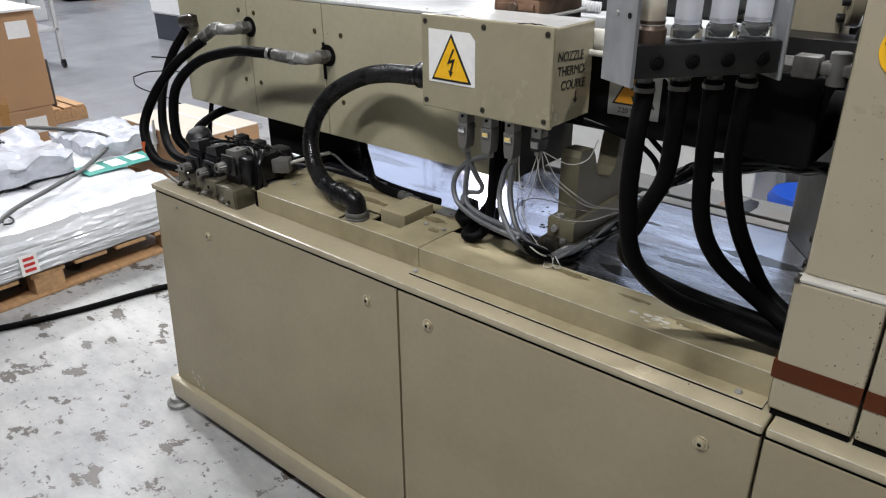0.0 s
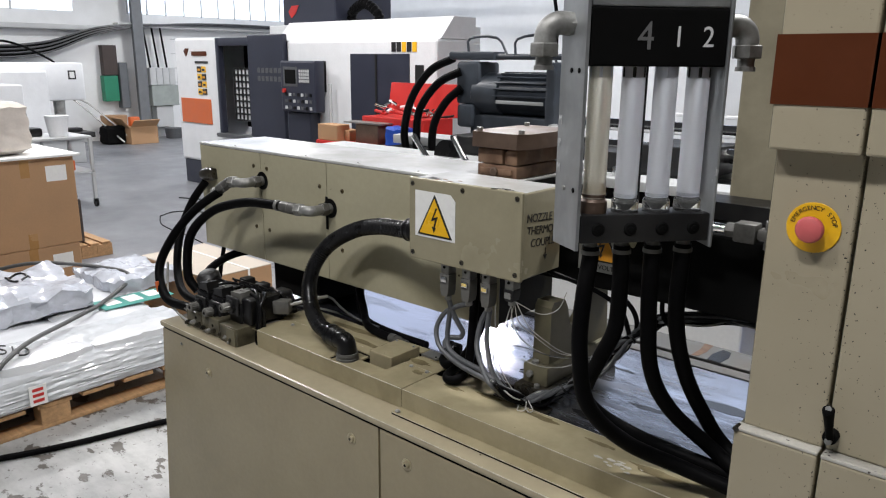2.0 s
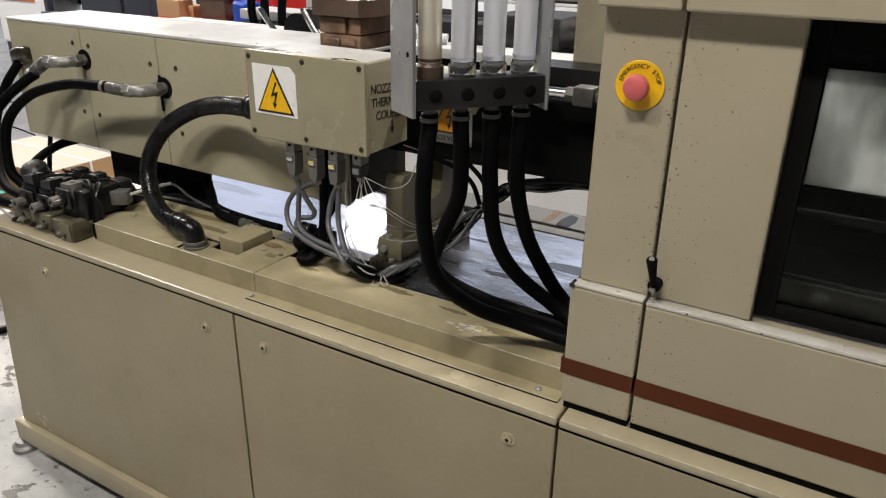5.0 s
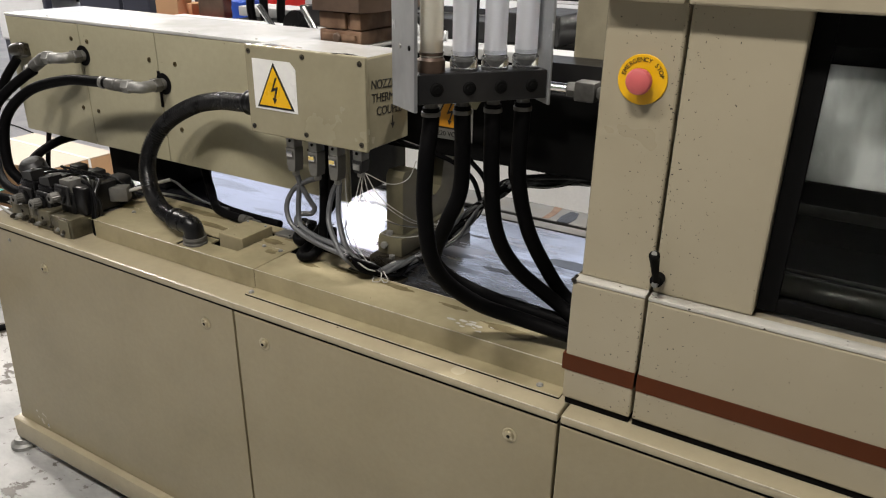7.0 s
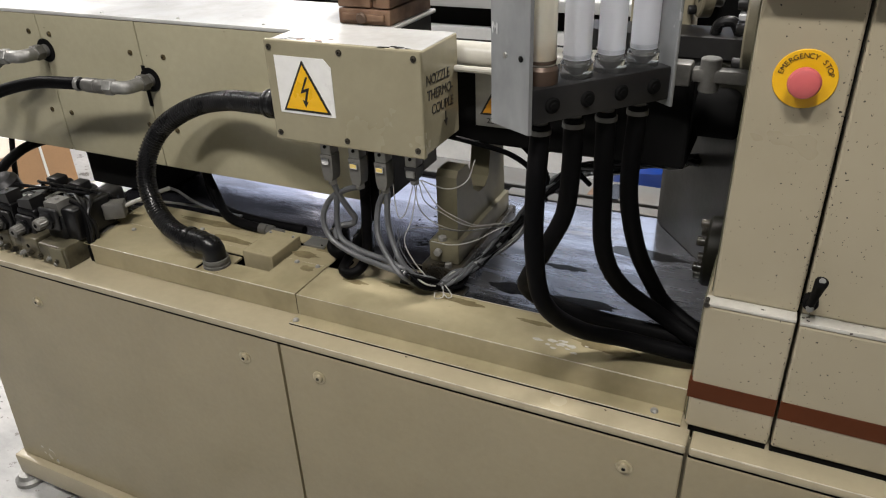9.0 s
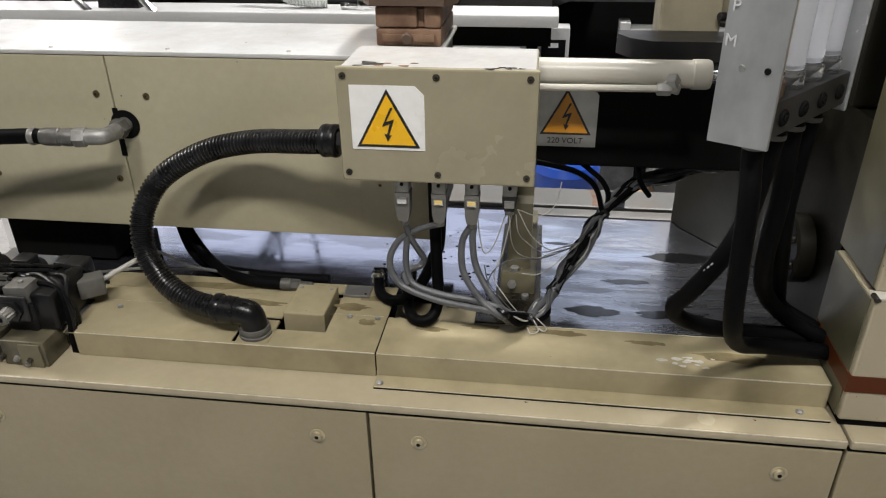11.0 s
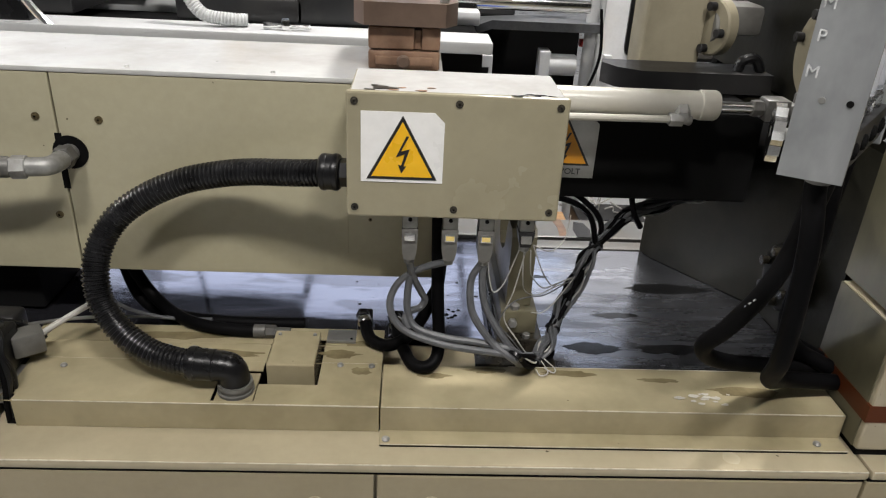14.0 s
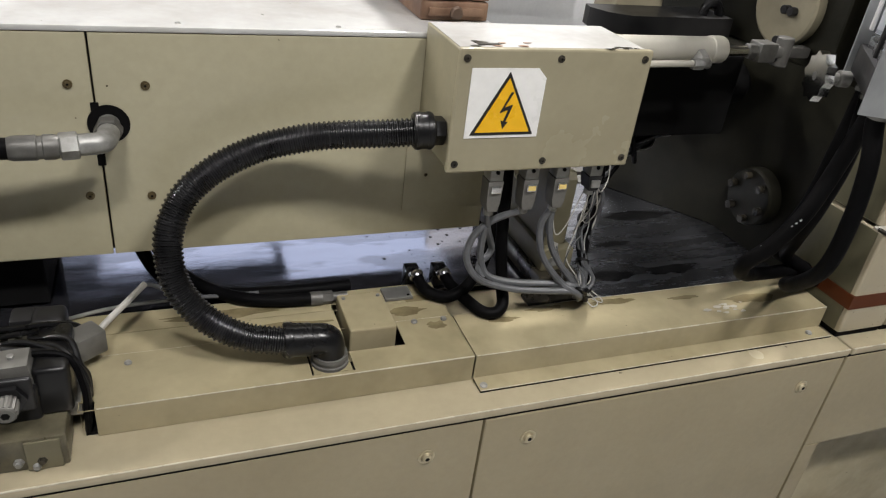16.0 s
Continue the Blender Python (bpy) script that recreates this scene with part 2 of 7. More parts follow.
# Stains, plus a base darkened for the weaker light on this side.
SHADED_SIDE_PAINT = surface("stained_shaded_olive_paint", (0.125, 0.116, 0.073), 0.35, vary=0.25, scale=5.0, dirt=(0.035, 0.033, 0.02), dirt_amt=0.95, dirt_scale=5.0, bumps=0.1, stretch=(1, 1.6, 0.4), spec=0.4)
OLD_CAST = surface("dull_grey_casting", (0.15, 0.147, 0.135), 0.5, metal=0.2, vary=0.25, scale=14.0, dirt=(0.05, 0.045, 0.035), dirt_amt=0.6, dirt_scale=16.0, bumps=0.3)
RUST = surface("rusty_steel", (0.16, 0.09, 0.055), 0.6, metal=0.2, vary=0.35, scale=14.0, dirt=(0.36, 0.24, 0.16), dirt_amt=0.75, dirt_scale=18.0, bumps=0.4)
BROWN_STEEL = surface("brown_patina_steel", (0.14, 0.095, 0.07), 0.45, metal=0.4, vary=0.25, scale=10.0, dirt=(0.06, 0.04, 0.03), dirt_amt=0.4, bumps=0.2)
SIGN_WHITE = surface("white_vinyl", (0.82, 0.82, 0.8), 0.3, vary=0.04, bumps=0)
SIGN_YELLOW = surface("yellow_vinyl", (0.85, 0.48, 0.012), 0.3, vary=0.04, bumps=0)
SIGN_ORANGE = surface("faded_orange_vinyl", (0.62, 0.27, 0.015), 0.35, vary=0.08, bumps=0)
INK = surface("black_ink", (0.012, 0.012, 0.012), 0.4, vary=0.1, bumps=0)
CHALK = surface("white_marker", (0.75, 0.75, 0.75), 0.6, vary=0.05, bumps=0)
SCUFF = surface("rubbed_white_marker", (0.5, 0.51, 0.51), 0.6, vary=0.3, scale=60.0, bumps=0)
CHALK_FAINT = surface("faint_grey_marker", (0.16, 0.16, 0.16), 0.6, vary=0.2, bumps=0)
RED_KNOB = surface("faded_red_plastic", (0.58, 0.12, 0.12), 0.4, vary=0.08, bumps=0.03)
GREY_CABLE = surface("grey_cable_sheath", (0.085, 0.088, 0.093), 0.42, vary=0.25, scale=30.0, bumps=0.05)
WHITE_WIRE = surface("pale_wire_sheath", (0.4, 0.39, 0.36), 0.45, vary=0.15, scale=30.0, bumps=0.0)
CREAM = surface("cream_cylinder_paint", (0.52, 0.505, 0.445), 0.3, vary=0.06, dirt=(0.3, 0.26, 0.18), dirt_amt=0.35, dirt_scale=7.0, bumps=0.04)
WHITE_PAINT = surface("white_machine_paint", (0.78, 0.79, 0.8), 0.35, vary=0.04, bumps=0.03)
GREY_PAINT = surface("light_grey_machine_paint", (0.52, 0.53, 0.53), 0.4, vary=0.06, dirt=(0.25, 0.25, 0.24), dirt_amt=0.3, bumps=0.05)
CARDBOARD = surface("brown_cardboard", (0.42, 0.25, 0.13), 0.75, vary=0.08, scale=3.0, fine=90.0, bumps=0.1)
TAPE = surface("packing_tape", (0.4, 0.22, 0.08), 0.25, vary=0.05, bumps=0)
PAPER = surface("white_paper", (0.8, 0.8, 0.78), 0.6, vary=0.03, bumps=0)
TIMBER = surface("pallet_timber", (0.42, 0.25, 0.12), 0.75, vary=0.25, scale=8.0, stretch=(1, 6, 6), bumps=0.3)
RED = surface("red_paint", (0.5, 0.025, 0.02), 0.4, vary=0.1)
BLUE = surface("blue_plastic", (0.012, 0.06, 0.36), 0.35, vary=0.1)
ORANGE = surface("orange_red_panel", (0.6, 0.13, 0.03), 0.4, vary=0.05)
GREEN = surface("green_paint", (0.02, 0.2, 0.11), 0.45, vary=0.1)
NAVY = surface("dark_navy_paint", (0.025, 0.028, 0.045), 0.4, vary=0.1)


def floor_mat():
    m, nodes, links, bsdf = mat_new("worn_painted_concrete")
    base = ramp(nodes, links, noise_tex(nodes, links, 1.3, 8.0, 0.65), [(0.3, (0.30, 0.31, 0.31)), (0.5, (0.42, 0.42, 0.41)), (0.7, (0.52, 0.52, 0.5))])
    streak = ramp(nodes, links, noise_tex(nodes, links, 6.0, 8.0, 0.7, (1, 2.2, 1)), [(0.35, (0.72, 0.72, 0.72)), (0.6, (1, 1, 1))])
    col = mixc(nodes, links, 0.8, base, streak, "MULTIPLY")
    chips = ramp(nodes, links, noise_tex(nodes, links, 5.5, 7.0, 0.62, (1, 1.5, 1)), [(0.585, (0, 0, 0)), (0.605, (1, 1, 1))])
    col = mixc(nodes, links, chips, col, (0.1, 0.088, 0.075))
    specks = ramp(nodes, links, noise_tex(nodes, links, 26.0, 4.0, 0.6), [(0.62, (0, 0, 0)), (0.65, (0.8, 0.8, 0.8))])
    col = mixc(nodes, links, specks, col, (0.12, 0.105, 0.09))
    # smoother grey paint further into the hall
    co = nodes.new("ShaderNodeTexCoord")
    sep = nodes.new("ShaderNodeSeparateXYZ")
    links.new(co.outputs["Object"], sep.inputs[0])
    mr = nodes.new("ShaderNodeMapRange")
    mr.inputs["From Min"].default_value, mr.inputs["From Max"].default_value = -3.0, -4.5
    links.new(sep.outputs["X"], mr.inputs["Value"])
    far = ramp(nodes, links, noise_tex(nodes, links, 2.0, 5.0, 0.6), [(0.3, (0.17, 0.175, 0.19)), (0.7, (0.22, 0.225, 0.24))])
    col = mixc(nodes, links, mr.outputs["Result"], col, far)
    links.new(col, bsdf.inputs["Base Color"])
    links.new(ramp(nodes, links, noise_tex(nodes, links, 3.0, 5.0), [(0.3, (0.32,) * 3), (0.7, (0.55,) * 3)]), bsdf.inputs["Roughness"])
    bump(nodes, links, bsdf, chips, 0.4, -0.003)
    return m


FLOOR = floor_mat()
WALL = surface("white_painted_block_wall", (0.78, 0.79, 0.79), 0.7, vary=0.05, scale=1.5, dirt=(0.5, 0.49, 0.47), dirt_amt=0.35, dirt_scale=1.2, bumps=0.2)
CEIL = surface("ceiling_sheet", (0.06, 0.063, 0.072), 0.6, vary=0.05)


def glow_mat(name, color, strength):
    m, nodes, links, bsdf = mat_new(name)
    bsdf.inputs["Base Color"].default_value = (0.8, 0.8, 0.8, 1)
    bsdf.inputs["Emission Color"].default_value = (*color, 1)
    bsdf.inputs["Emission Strength"].default_value = strength
    return m


LAMP_GLOW = glow_mat("lamp_diffuser_glow", (1, 0.97, 0.92), 6.0)
SKYLIGHT = glow_mat("bright_window_daylight", (0.8, 0.88, 1.0), 1.7)
ROOF_GLOW = glow_mat("translucent_daylight_sheet", (0.72, 0.82, 1.0), 1.45)


def clear_mat(name, color, rough=0.05, trans=0.9, ior=1.45):
    m, nodes, links, bsdf = mat_new(name)
    bsdf.inputs["Base Color"].default_value = (*color, 1)
    bsdf.inputs["Roughness"].default_value = rough
    bsdf.inputs["Transmission Weight"].default_value = trans
    bsdf.inputs["IOR"].default_value = ior
    return m


TUBE_CLEAR = clear_mat("frosted_tube_plastic", (0.9, 0.92, 0.97), 0.32, 0.6)
FOOT_CLEAR = clear_mat("clear_foot_plastic", (0.9, 0.92, 0.93), 0.04, 0.95)
TUBE_YELLOW = clear_mat("yellowed_tube_plastic", (0.9, 0.87, 0.76), 0.3, 0.62)
STAIN_TUBE = clear_mat("brown_stained_plastic", (0.5, 0.33, 0.14), 0.35, 0.6)


def milky_mat(name, color):
    """Scratched sheet that lets daylight through softly."""
    m, nodes, links, bsdf = mat_new(name)
    bsdf.inputs["Base Color"].default_value = (*color, 1)
    bsdf.inputs["Roughness"].default_value = 0.2
    tr = nodes.new("ShaderNodeBsdfTranslucent")
    streaks = ramp(nodes, links, noise_tex(nodes, links, 5.0, 5.0, 0.6, (1, 1, 0.4)), [(0.35, (0.2, 0.21, 0.2)), (0.65, (0.95, 0.96, 0.95))])
    links.new(streaks, tr.inputs["Color"])
    mx = nodes.new("ShaderNodeMixShader")
    mx.inputs[0].default_value = 0.8
    links.new(bsdf.outputs[0], mx.inputs[1])
    links.new(tr.outputs[0], mx.inputs[2])
    links.new(mx.outputs[0], nodes["Material Output"].inputs["Surface"])
    return m


SCRATCHED = milky_mat("scratched_milky_plastic", (0.8, 0.82, 0.8))
GLASS_DARK = clear_mat("smoked_window_plastic", (0.55, 0.57, 0.55), 0.03, 1.0, 1.2)
FILM = surface("crinkled_clear_film", (0.6, 0.62, 0.64), 0.16, vary=0.1, scale=9.0, fine=25.0, bumps=0.9)


# ---- mesh helpers ----
ORIGIN = {}


def thing(name, loc, label, category, group="", kind=""):
    ob = new(name)
    ob.location = loc
    ORIGIN[ob.name] = Vector(loc)
    ob.empty_display_size = 0.05
    return tagged(ob, label, category, group, kind)


def part(name, bm, material, parent, label="", smooth=True):
    """Links a bmesh, given in world coordinates, as one mesh under a thing or a part."""
    org = ORIGIN[parent.name] if parent else Vector((0, 0, 0))
    bmesh.ops.translate(bm, verts=bm.verts, vec=-org)
    bmesh.ops.recalc_face_normals(bm, faces=bm.faces)
    me = bpy.data.meshes.new(name)
    if smooth:
        for f in bm.faces:
            f.smooth = True
        for e in bm.edges:
            if len(e.link_faces) == 2:
                a, areas = e.calc_face_angle(0), sorted(f.calc_area() for f in e.link_faces)
                if a > 0.6 or (a > 0.2 and areas[1] > 25 * areas[0]):
                    e.smooth = False
    bm.to_mesh(me)
    bm.free()
    me.materials.append(material)
    ob = new(name, me)
    if parent:
        ob.parent = parent
    ORIGIN[ob.name] = org
    if label:
        tagged(ob, label)
    return ob


def solo(name, bm, material, label, category, group="", kind=""):
    """A thing made of one mesh."""
    ob = part(name, bm, material, None)
    return tagged(ob, label, category, group, kind)


def bx(x0, x1, y0, y1, z0, z1, bev=0.003, seg=2):
    bm = bmesh.new()
    bmesh.ops.create_cube(bm, size=1)
    for v in bm.verts:
        v.co = Vector((x0 + (v.co.x + 0.5) * (x1 - x0), y0 + (v.co.y + 0.5) * (y1 - y0), z0 + (v.co.z + 0.5) * (z1 - z0)))
    if bev:
        bmesh.ops.bevel(bm, geom=list(bm.edges), offset=min(bev, 0.45 * min(abs(x1 - x0), abs(y1 - y0), abs(z1 - z0))), segments=seg, affect="EDGES", profile=0.5)
    return bm


def moved(bm, m):
    bmesh.ops.transform(bm, matrix=m, verts=bm.verts)
    return bm


def merge(*bms):
    out = bms[0]
    for b in bms[1:]:
        me = bpy.data.meshes.new("tmp")
        b.to_mesh(me)
        b.free()
        out.from_mesh(me)
        bpy.data.meshes.remove(me)
    return out


def turned(profile, p0, p1, seg=20):
    """A lathe shape along p0 -> p1: profile of (share of the length, radius)."""
    p0, p1 = Vector(p0), Vector(p1)
    d = p1 - p0
    q = d.normalized().to_track_quat("Z", "Y").to_matrix()
    bm = bmesh.new()
    rings = []
    for s, r in profile:
        c = p0 + d * s
        rings.append([bm.verts.new(c + q @ Vector((r * math.cos(2 * math.pi * k / seg), r * math.sin(2 * math.pi * k / seg), 0))) for k in range(seg)])
    for a, b in zip(rings, rings[1:]):
        for k in range(seg):
            bm.faces.new((a[k], a[(k + 1) % seg], b[(k + 1) % seg], b[k]))
    bm.faces.new(list(reversed(rings[0])))
    bm.faces.new(rings[-1])
    return bm


def rod(p0, p1, r, seg=16, bev=0.1):
    ln = (Vector(p1) - Vector(p0)).length
    b = min(bev * r / ln, 0.3)
    return turned([(0, r * (1 - bev)), (b, r), (1 - b, r), (1, r * (1 - bev))], p0, p1, seg)


def worn_highlight_edge(p0, p1, r, seed):
    """Pale strips along an edge for its highlight and rubbed paint, broken in places."""
    rg = random.Random(seed)
    p0, p1 = Vector(p0), Vector(p1)
    ln = (p1 - p0).length
    u = (p1 - p0) / ln
    d, runs = 0.0, []
    while d < ln - 0.02:
        e = min(ln, d + rg.uniform(0.08, 0.3))
        runs.append(rod(p0 + u * d, p0 + u * e, r * rg.uniform(0.6, 1.0), 8, 0.5))
        d = e + rg.choice((-0.004, -0.002, 0.0, 0.003))
    return merge(*runs)


def hexnut(p0, p1, r):
    return turned([(0, r * 0.92), (0.08, r), (0.92, r), (1, r * 0.92)], p0, p1, 6)


def smooth_path(pts, n=10):
    pts = [Vector(p) for p in pts]
    ext = [2 * pts[0] - pts[1], *pts, 2 * pts[-1] - pts[-2]]
    out = []
    for i in range(1, len(ext) - 2):
        a, b, c, d = ext[i - 1 : i + 3]
        for k in range(n):
            t = k / n
            out.append(0.5 * (2 * b + (c - a) * t + (2 * a - 5 * b + 4 * c - d) * t * t + (3 * b - a - 3 * c + d) * t**3))
    out.append(pts[-1])
    return out


def hose(pts, r, seg=12, n=10, ribs=0.0, pitch=0.006):
    """A tube swept along a smooth path; ribs: height of its corrugation."""
    path = smooth_path(pts, n)
    if ribs:
        lens = [0.0]
        for a, b in zip(path, path[1:]):
            lens.append(lens[-1] + (b - a).length)
        dense, total, j = [], lens[-1], 0
        count = int(total / pitch) * 4
        for k in range(count + 1):
            s = total * k / count
            while j < len(lens) - 2 and lens[j + 1] < s:
                j += 1
            u = (s - lens[j]) / max(1e-9, lens[j + 1] - lens[j])
            dense.append(path[j].lerp(path[j + 1], u))
        path = dense
    bm = bmesh.new()
    rings = []
    t0 = (path[1] - path[0]).normalized()
    nrm = t0.orthogonal().normalized()
    for i, p in enumerate(path):
        t = (path[min(i + 1, len(path) - 1)] - path[max(i - 1, 0)]).normalized()
        nrm = (nrm - t * nrm.dot(t)).normalized()
        bn = t.cross(nrm)
        rr = r - (ribs if ribs and i % 4 >= 2 else 0)
        rings.append([bm.verts.new(p + rr * (math.cos(2 * math.pi * k / seg) * nrm + math.sin(2 * math.pi * k / seg) * bn)) for k in range(seg)])
    for a, b in zip(rings, rings[1:]):
        for k in range(seg):
            bm.faces.new((a[k], a[(k + 1) % seg], b[(k + 1) % seg], b[k]))
    bm.faces.new(list(reversed(rings[0])))
    bm.faces.new(rings[-1])
    return bm


def poly(pts, d):
    """A flat outline (world points) pushed by the vector d into a plate."""
    bm = bmesh.new()
    vs = [bm.verts.new(p) for p in pts]
    f = bm.faces.new(vs)
    ret = bmesh.ops.extrude_face_region(bm, geom=[f])
    for g in ret["geom"]:
        if isinstance(g, bmesh.types.BMVert):
            g.co += Vector(d)
    return bm


def text_mesh(words, size, m, depth=0.0006, align="CENTER", space=1.0):
    cu = bpy.data.curves.new("words", "FONT")
    cu.body, cu.size, cu.align_x, cu.align_y, cu.extrude, cu.space_character = words, size, align, "CENTER", depth, space
    ob = bpy.data.objects.new("words", cu)
    me = ob.to_mesh()
    bm = bmesh.new()
    bm.from_mesh(me)
    ob.to_mesh_clear()
    bpy.data.objects.remove(ob)
    bpy.data.curves.remove(cu)
    return moved(bm, m)


FRONT = Euler((radians(90), 0, 0)).to_matrix().to_4x4()


def at_front(x, y, z):
    return Matrix.Translation((x, y, z)) @ FRONT


def screw(parent, x, y, z, r=0.008, name="screw", mat=None, label=""):
    b = merge(turned([(0, r), (0.4, r), (0.85, r * 0.85), (1, r * 0.6)], (x, y, z), (x, y - r * 0.7, z), 14), turned([(0, r * 1.5), (1, r * 1.45)], (x, y + 0.0005, z), (x, y - 0.0015, z), 16))
    head = part(name, b, mat or ZINC, parent, label)
    part("socket", rod((x, y - r * 0.66, z), (x, y - r * 0.73, z), r * 0.42, 6), DARK, head, "dark hex socket")
    return head


def plate_with_holes(x0, x1, y0, y1, z0, z1, holes):
    """A horizontal plate with rectangular cut-outs (x0, x1, y0, y1)."""
    xs = sorted({x0, x1, *[v for h in holes for v in h[:2]]})
    ys = sorted({y0, y1, *[v for h in holes for v in h[2:]]})
    bm = bmesh.new()
    grid = {(x, y): bm.verts.new((x, y, z1)) for x in xs for y in ys}
    for a, b in zip(xs, xs[1:]):
        for c, d in zip(ys, ys[1:]):
            mx, my = (a + b) / 2, (c + d) / 2
            if not any(h[0] < mx < h[1] and h[2] < my < h[3] for h in holes):
                bm.faces.new((grid[a, c], grid[b, c], grid[b, d], grid[a, d]))
    ret = bmesh.ops.extrude_face_region(bm, geom=list(bm.faces))
    for g in ret["geom"]:
        if isinstance(g, bmesh.types.BMVert):
            g.co.z = z0
    loose = [v for v in bm.verts if not v.link_faces]
    bmesh.ops.delete(bm, geom=loose, context="VERTS")
    return bm


# ---- the hall ----
solo("floor", bx(-17, 17, -13, 14, -0.2, 0.0, 0), FLOOR, "worn light grey painted concrete floor with chips", "floor", kind="structure")
solo("wall_west", bx(-15.3, -15.0, -12, 13.1, 0.0, 6.2, 0), WALL, "white painted block wall of the workshop", "wall", kind="structure")
solo("wall_north", bx(-15.0, 16, 12.8, 13.1, 0.0, 6.2, 0), WALL, "white painted block wall behind the machines", "wall", kind="structure")
# South and east walls are unseen, set far back to lessen bounced light.
solo("wall_south", bx(-15.0, 16, -12.0, -11.7, 0.0, 6.2, 0), WALL, "plain white wall out of view", "wall", kind="structure")
solo("wall_east", bx(15.7, 16.0, -11.7, 12.8, 0.0, 6.2, 0), WALL, "plain white wall out of view", "wall", kind="structure")
# Unseen ceiling, kept dark to cut fill and darken the tray's reflection.
solo("ceiling", bx(-15.3, 16, -12, 13.1, 6.2, 6.4, 0), CEIL, "dark metal sheet ceiling out of view", "ceiling", kind="structure")
for k in range(7):
    xk = -13.2 + 2.6 * k
    yk = min(9.7, 8.9 - 0.25 * xk)
    solo("roof_light", bx(xk - 1.24, xk + 1.24, yk, min(12.6, yk + 3.1), 6.16, 6.198, 0.005), ROOF_GLOW, "translucent daylight sheet in the roof", "roof light", "roof lights")
for lx, ly, lz, watts in LAMPS:
    lamp = thing("ceiling_lamp", (lx, ly, lz), "white rectangular high bay lamp on rods, unseen above the hall", "lamp", "ceiling lamps")
    part("housing", bx(lx - 0.34, lx + 0.34, ly - 0.17, ly + 0.17, lz, lz + 0.09, 0.01), WHITE_PAINT, lamp)
    part("diffuser", bx(lx - 0.31, lx + 0.31, ly - 0.15, ly + 0.15, lz - 0.03, lz - 0.002, 0.005), LAMP_GLOW, lamp, "bright lamp diffuser")
    part("rod", rod((lx - 0.25, ly, lz + 0.09), (lx - 0.25, ly, 6.2), 0.008), STEEL, lamp)
    part("rod", rod((lx + 0.25, ly, lz + 0.09), (lx + 0.25, ly, 6.2), 0.008), STEEL, lamp)

# ---- machine base ----
base = thing("machine_base", (0, 0, 0), "khaki painted steel base of an injection moulding machine", "machine base")
part("frame", merge(poly([(-0.93, 0.02, 0.88), (-1.0, 0.02, 0.13), (0.93, 0.02, 0.13), (0.93, 0.02, 0.88)], (0, 0.9, 0)), bx(0.935, 2.4, 0.05, 0.92, 0.62, 0.88, 0)), PAINT, base)
part("panel", poly([(-0.945, 0.0, 0.8822), (-1.02, 0.0, 0.142), (0.0985, 0.0, 0.142), (0.0985, 0.0, 0.8822)], (0, 0.018, 0)), SHADED_PANEL_PAINT, base, "large khaki sheet panel held by screws")
part("panel", bx(0.1035, 0.9405, 0.0, 0.018, 0.142, 0.8822, 0.004), SHADED_PANEL_PAINT, base, "large khaki sheet panel held by screws")
part("panel", merge(bx(0.9455, 2.4, 0.0, 0.018, 0.62, 0.8822, 0.003), bx(0.9455, 0.99, 0.0, 0.018, 0.1, 0.6195, 0.001)), SHADED_PANEL_PAINT, base, "khaki panel above the dark opening")
part("opening", bx(0.992, 2.4, 0.14, 0.16, 0.05, 0.618, 0), PAINT_DECK, base, "recessed inner panel in shade")
part("bottom_rail", bx(-1.045, 0.95, -0.022, 0.06, 0.06, 0.14, 0.006), PAINT, base)
part("bottom_rail", bx(-1.045, -0.985, 0.06, 0.9, 0.06, 0.14, 0.006), PAINT, base)
part("lip_gap", bx(-0.94, 0.94, 0.001, 0.0195, 0.8825, 0.8892, 0), DARK, base, "black gap under the top edge")
part("lip", bx(-0.955, 0.9425, -0.005, 0.5, 0.8895, 0.908, 0.005), PAINT, base, "folded top edge with worn paint")
part("lip_gap", bx(0.947, 2.4, 0.001, 0.0195, 0.8825, 0.8892, 0), DARK, base, "black gap under the top edge")
part("lip", bx(0.9465, 2.4, -0.005, 0.5, 0.8895, 0.908, 0.005), PAINT, base, "folded top edge with worn paint")
part("worn_highlight_edge", worn_highlight_edge((-0.95, -0.0036, 0.9066), (0.94, -0.0036, 0.9066), 0.0016, 7), WORN_HIGHLIGHT, base, "pale strip for rubbed paint and highlight along the edge")
part("worn_highlight_edge", worn_highlight_edge((0.95, -0.0036, 0.9066), (2.4, -0.0036, 0.9066), 0.0016, 8), WORN_HIGHLIGHT, base, "pale strip for rubbed paint and highlight along the edge")
for fx, fy in ((-1.058, 0.004), (-1.058, 0.86), (0.8, 0.1), (0.8, 0.86)):
    part("foot", merge(turned([(0, 0.046), (0.4, 0.046), (0.6, 0.035), (1, 0.03)], (fx, fy, 0), (fx, fy, 0.035), 24), rod((fx, fy, 0.03), (fx, fy, 0.07), 0.012)), ZINC, base, "levelling foot of dull steel")
for sx, sz in ((-0.674, 0.8), (0.0, 0.818), (0.197, 0.821), (0.845, 0.82)):
    screw(base, sx, 0.0, sz, 0.0105, mat=BRASS, label="yellowish socket screw")
for sx, sz in ((-0.83, 0.855), (-0.86, 0.165)):
    screw(base, sx, 0.0, sz, 0.0035, mat=STEEL)

# ---- deck covers ----
deck = thing("deck_cover", (-0.2, 0.2, 0.908), "oily khaki sheet cover on the machine base", "cover", "deck covers")
HOLES = [(-0.185, -0.112, 0.086, 0.175), (-0.112, -0.009, 0.135, 0.2035), (-0.5345, -0.513, 0.068, 0.097)]
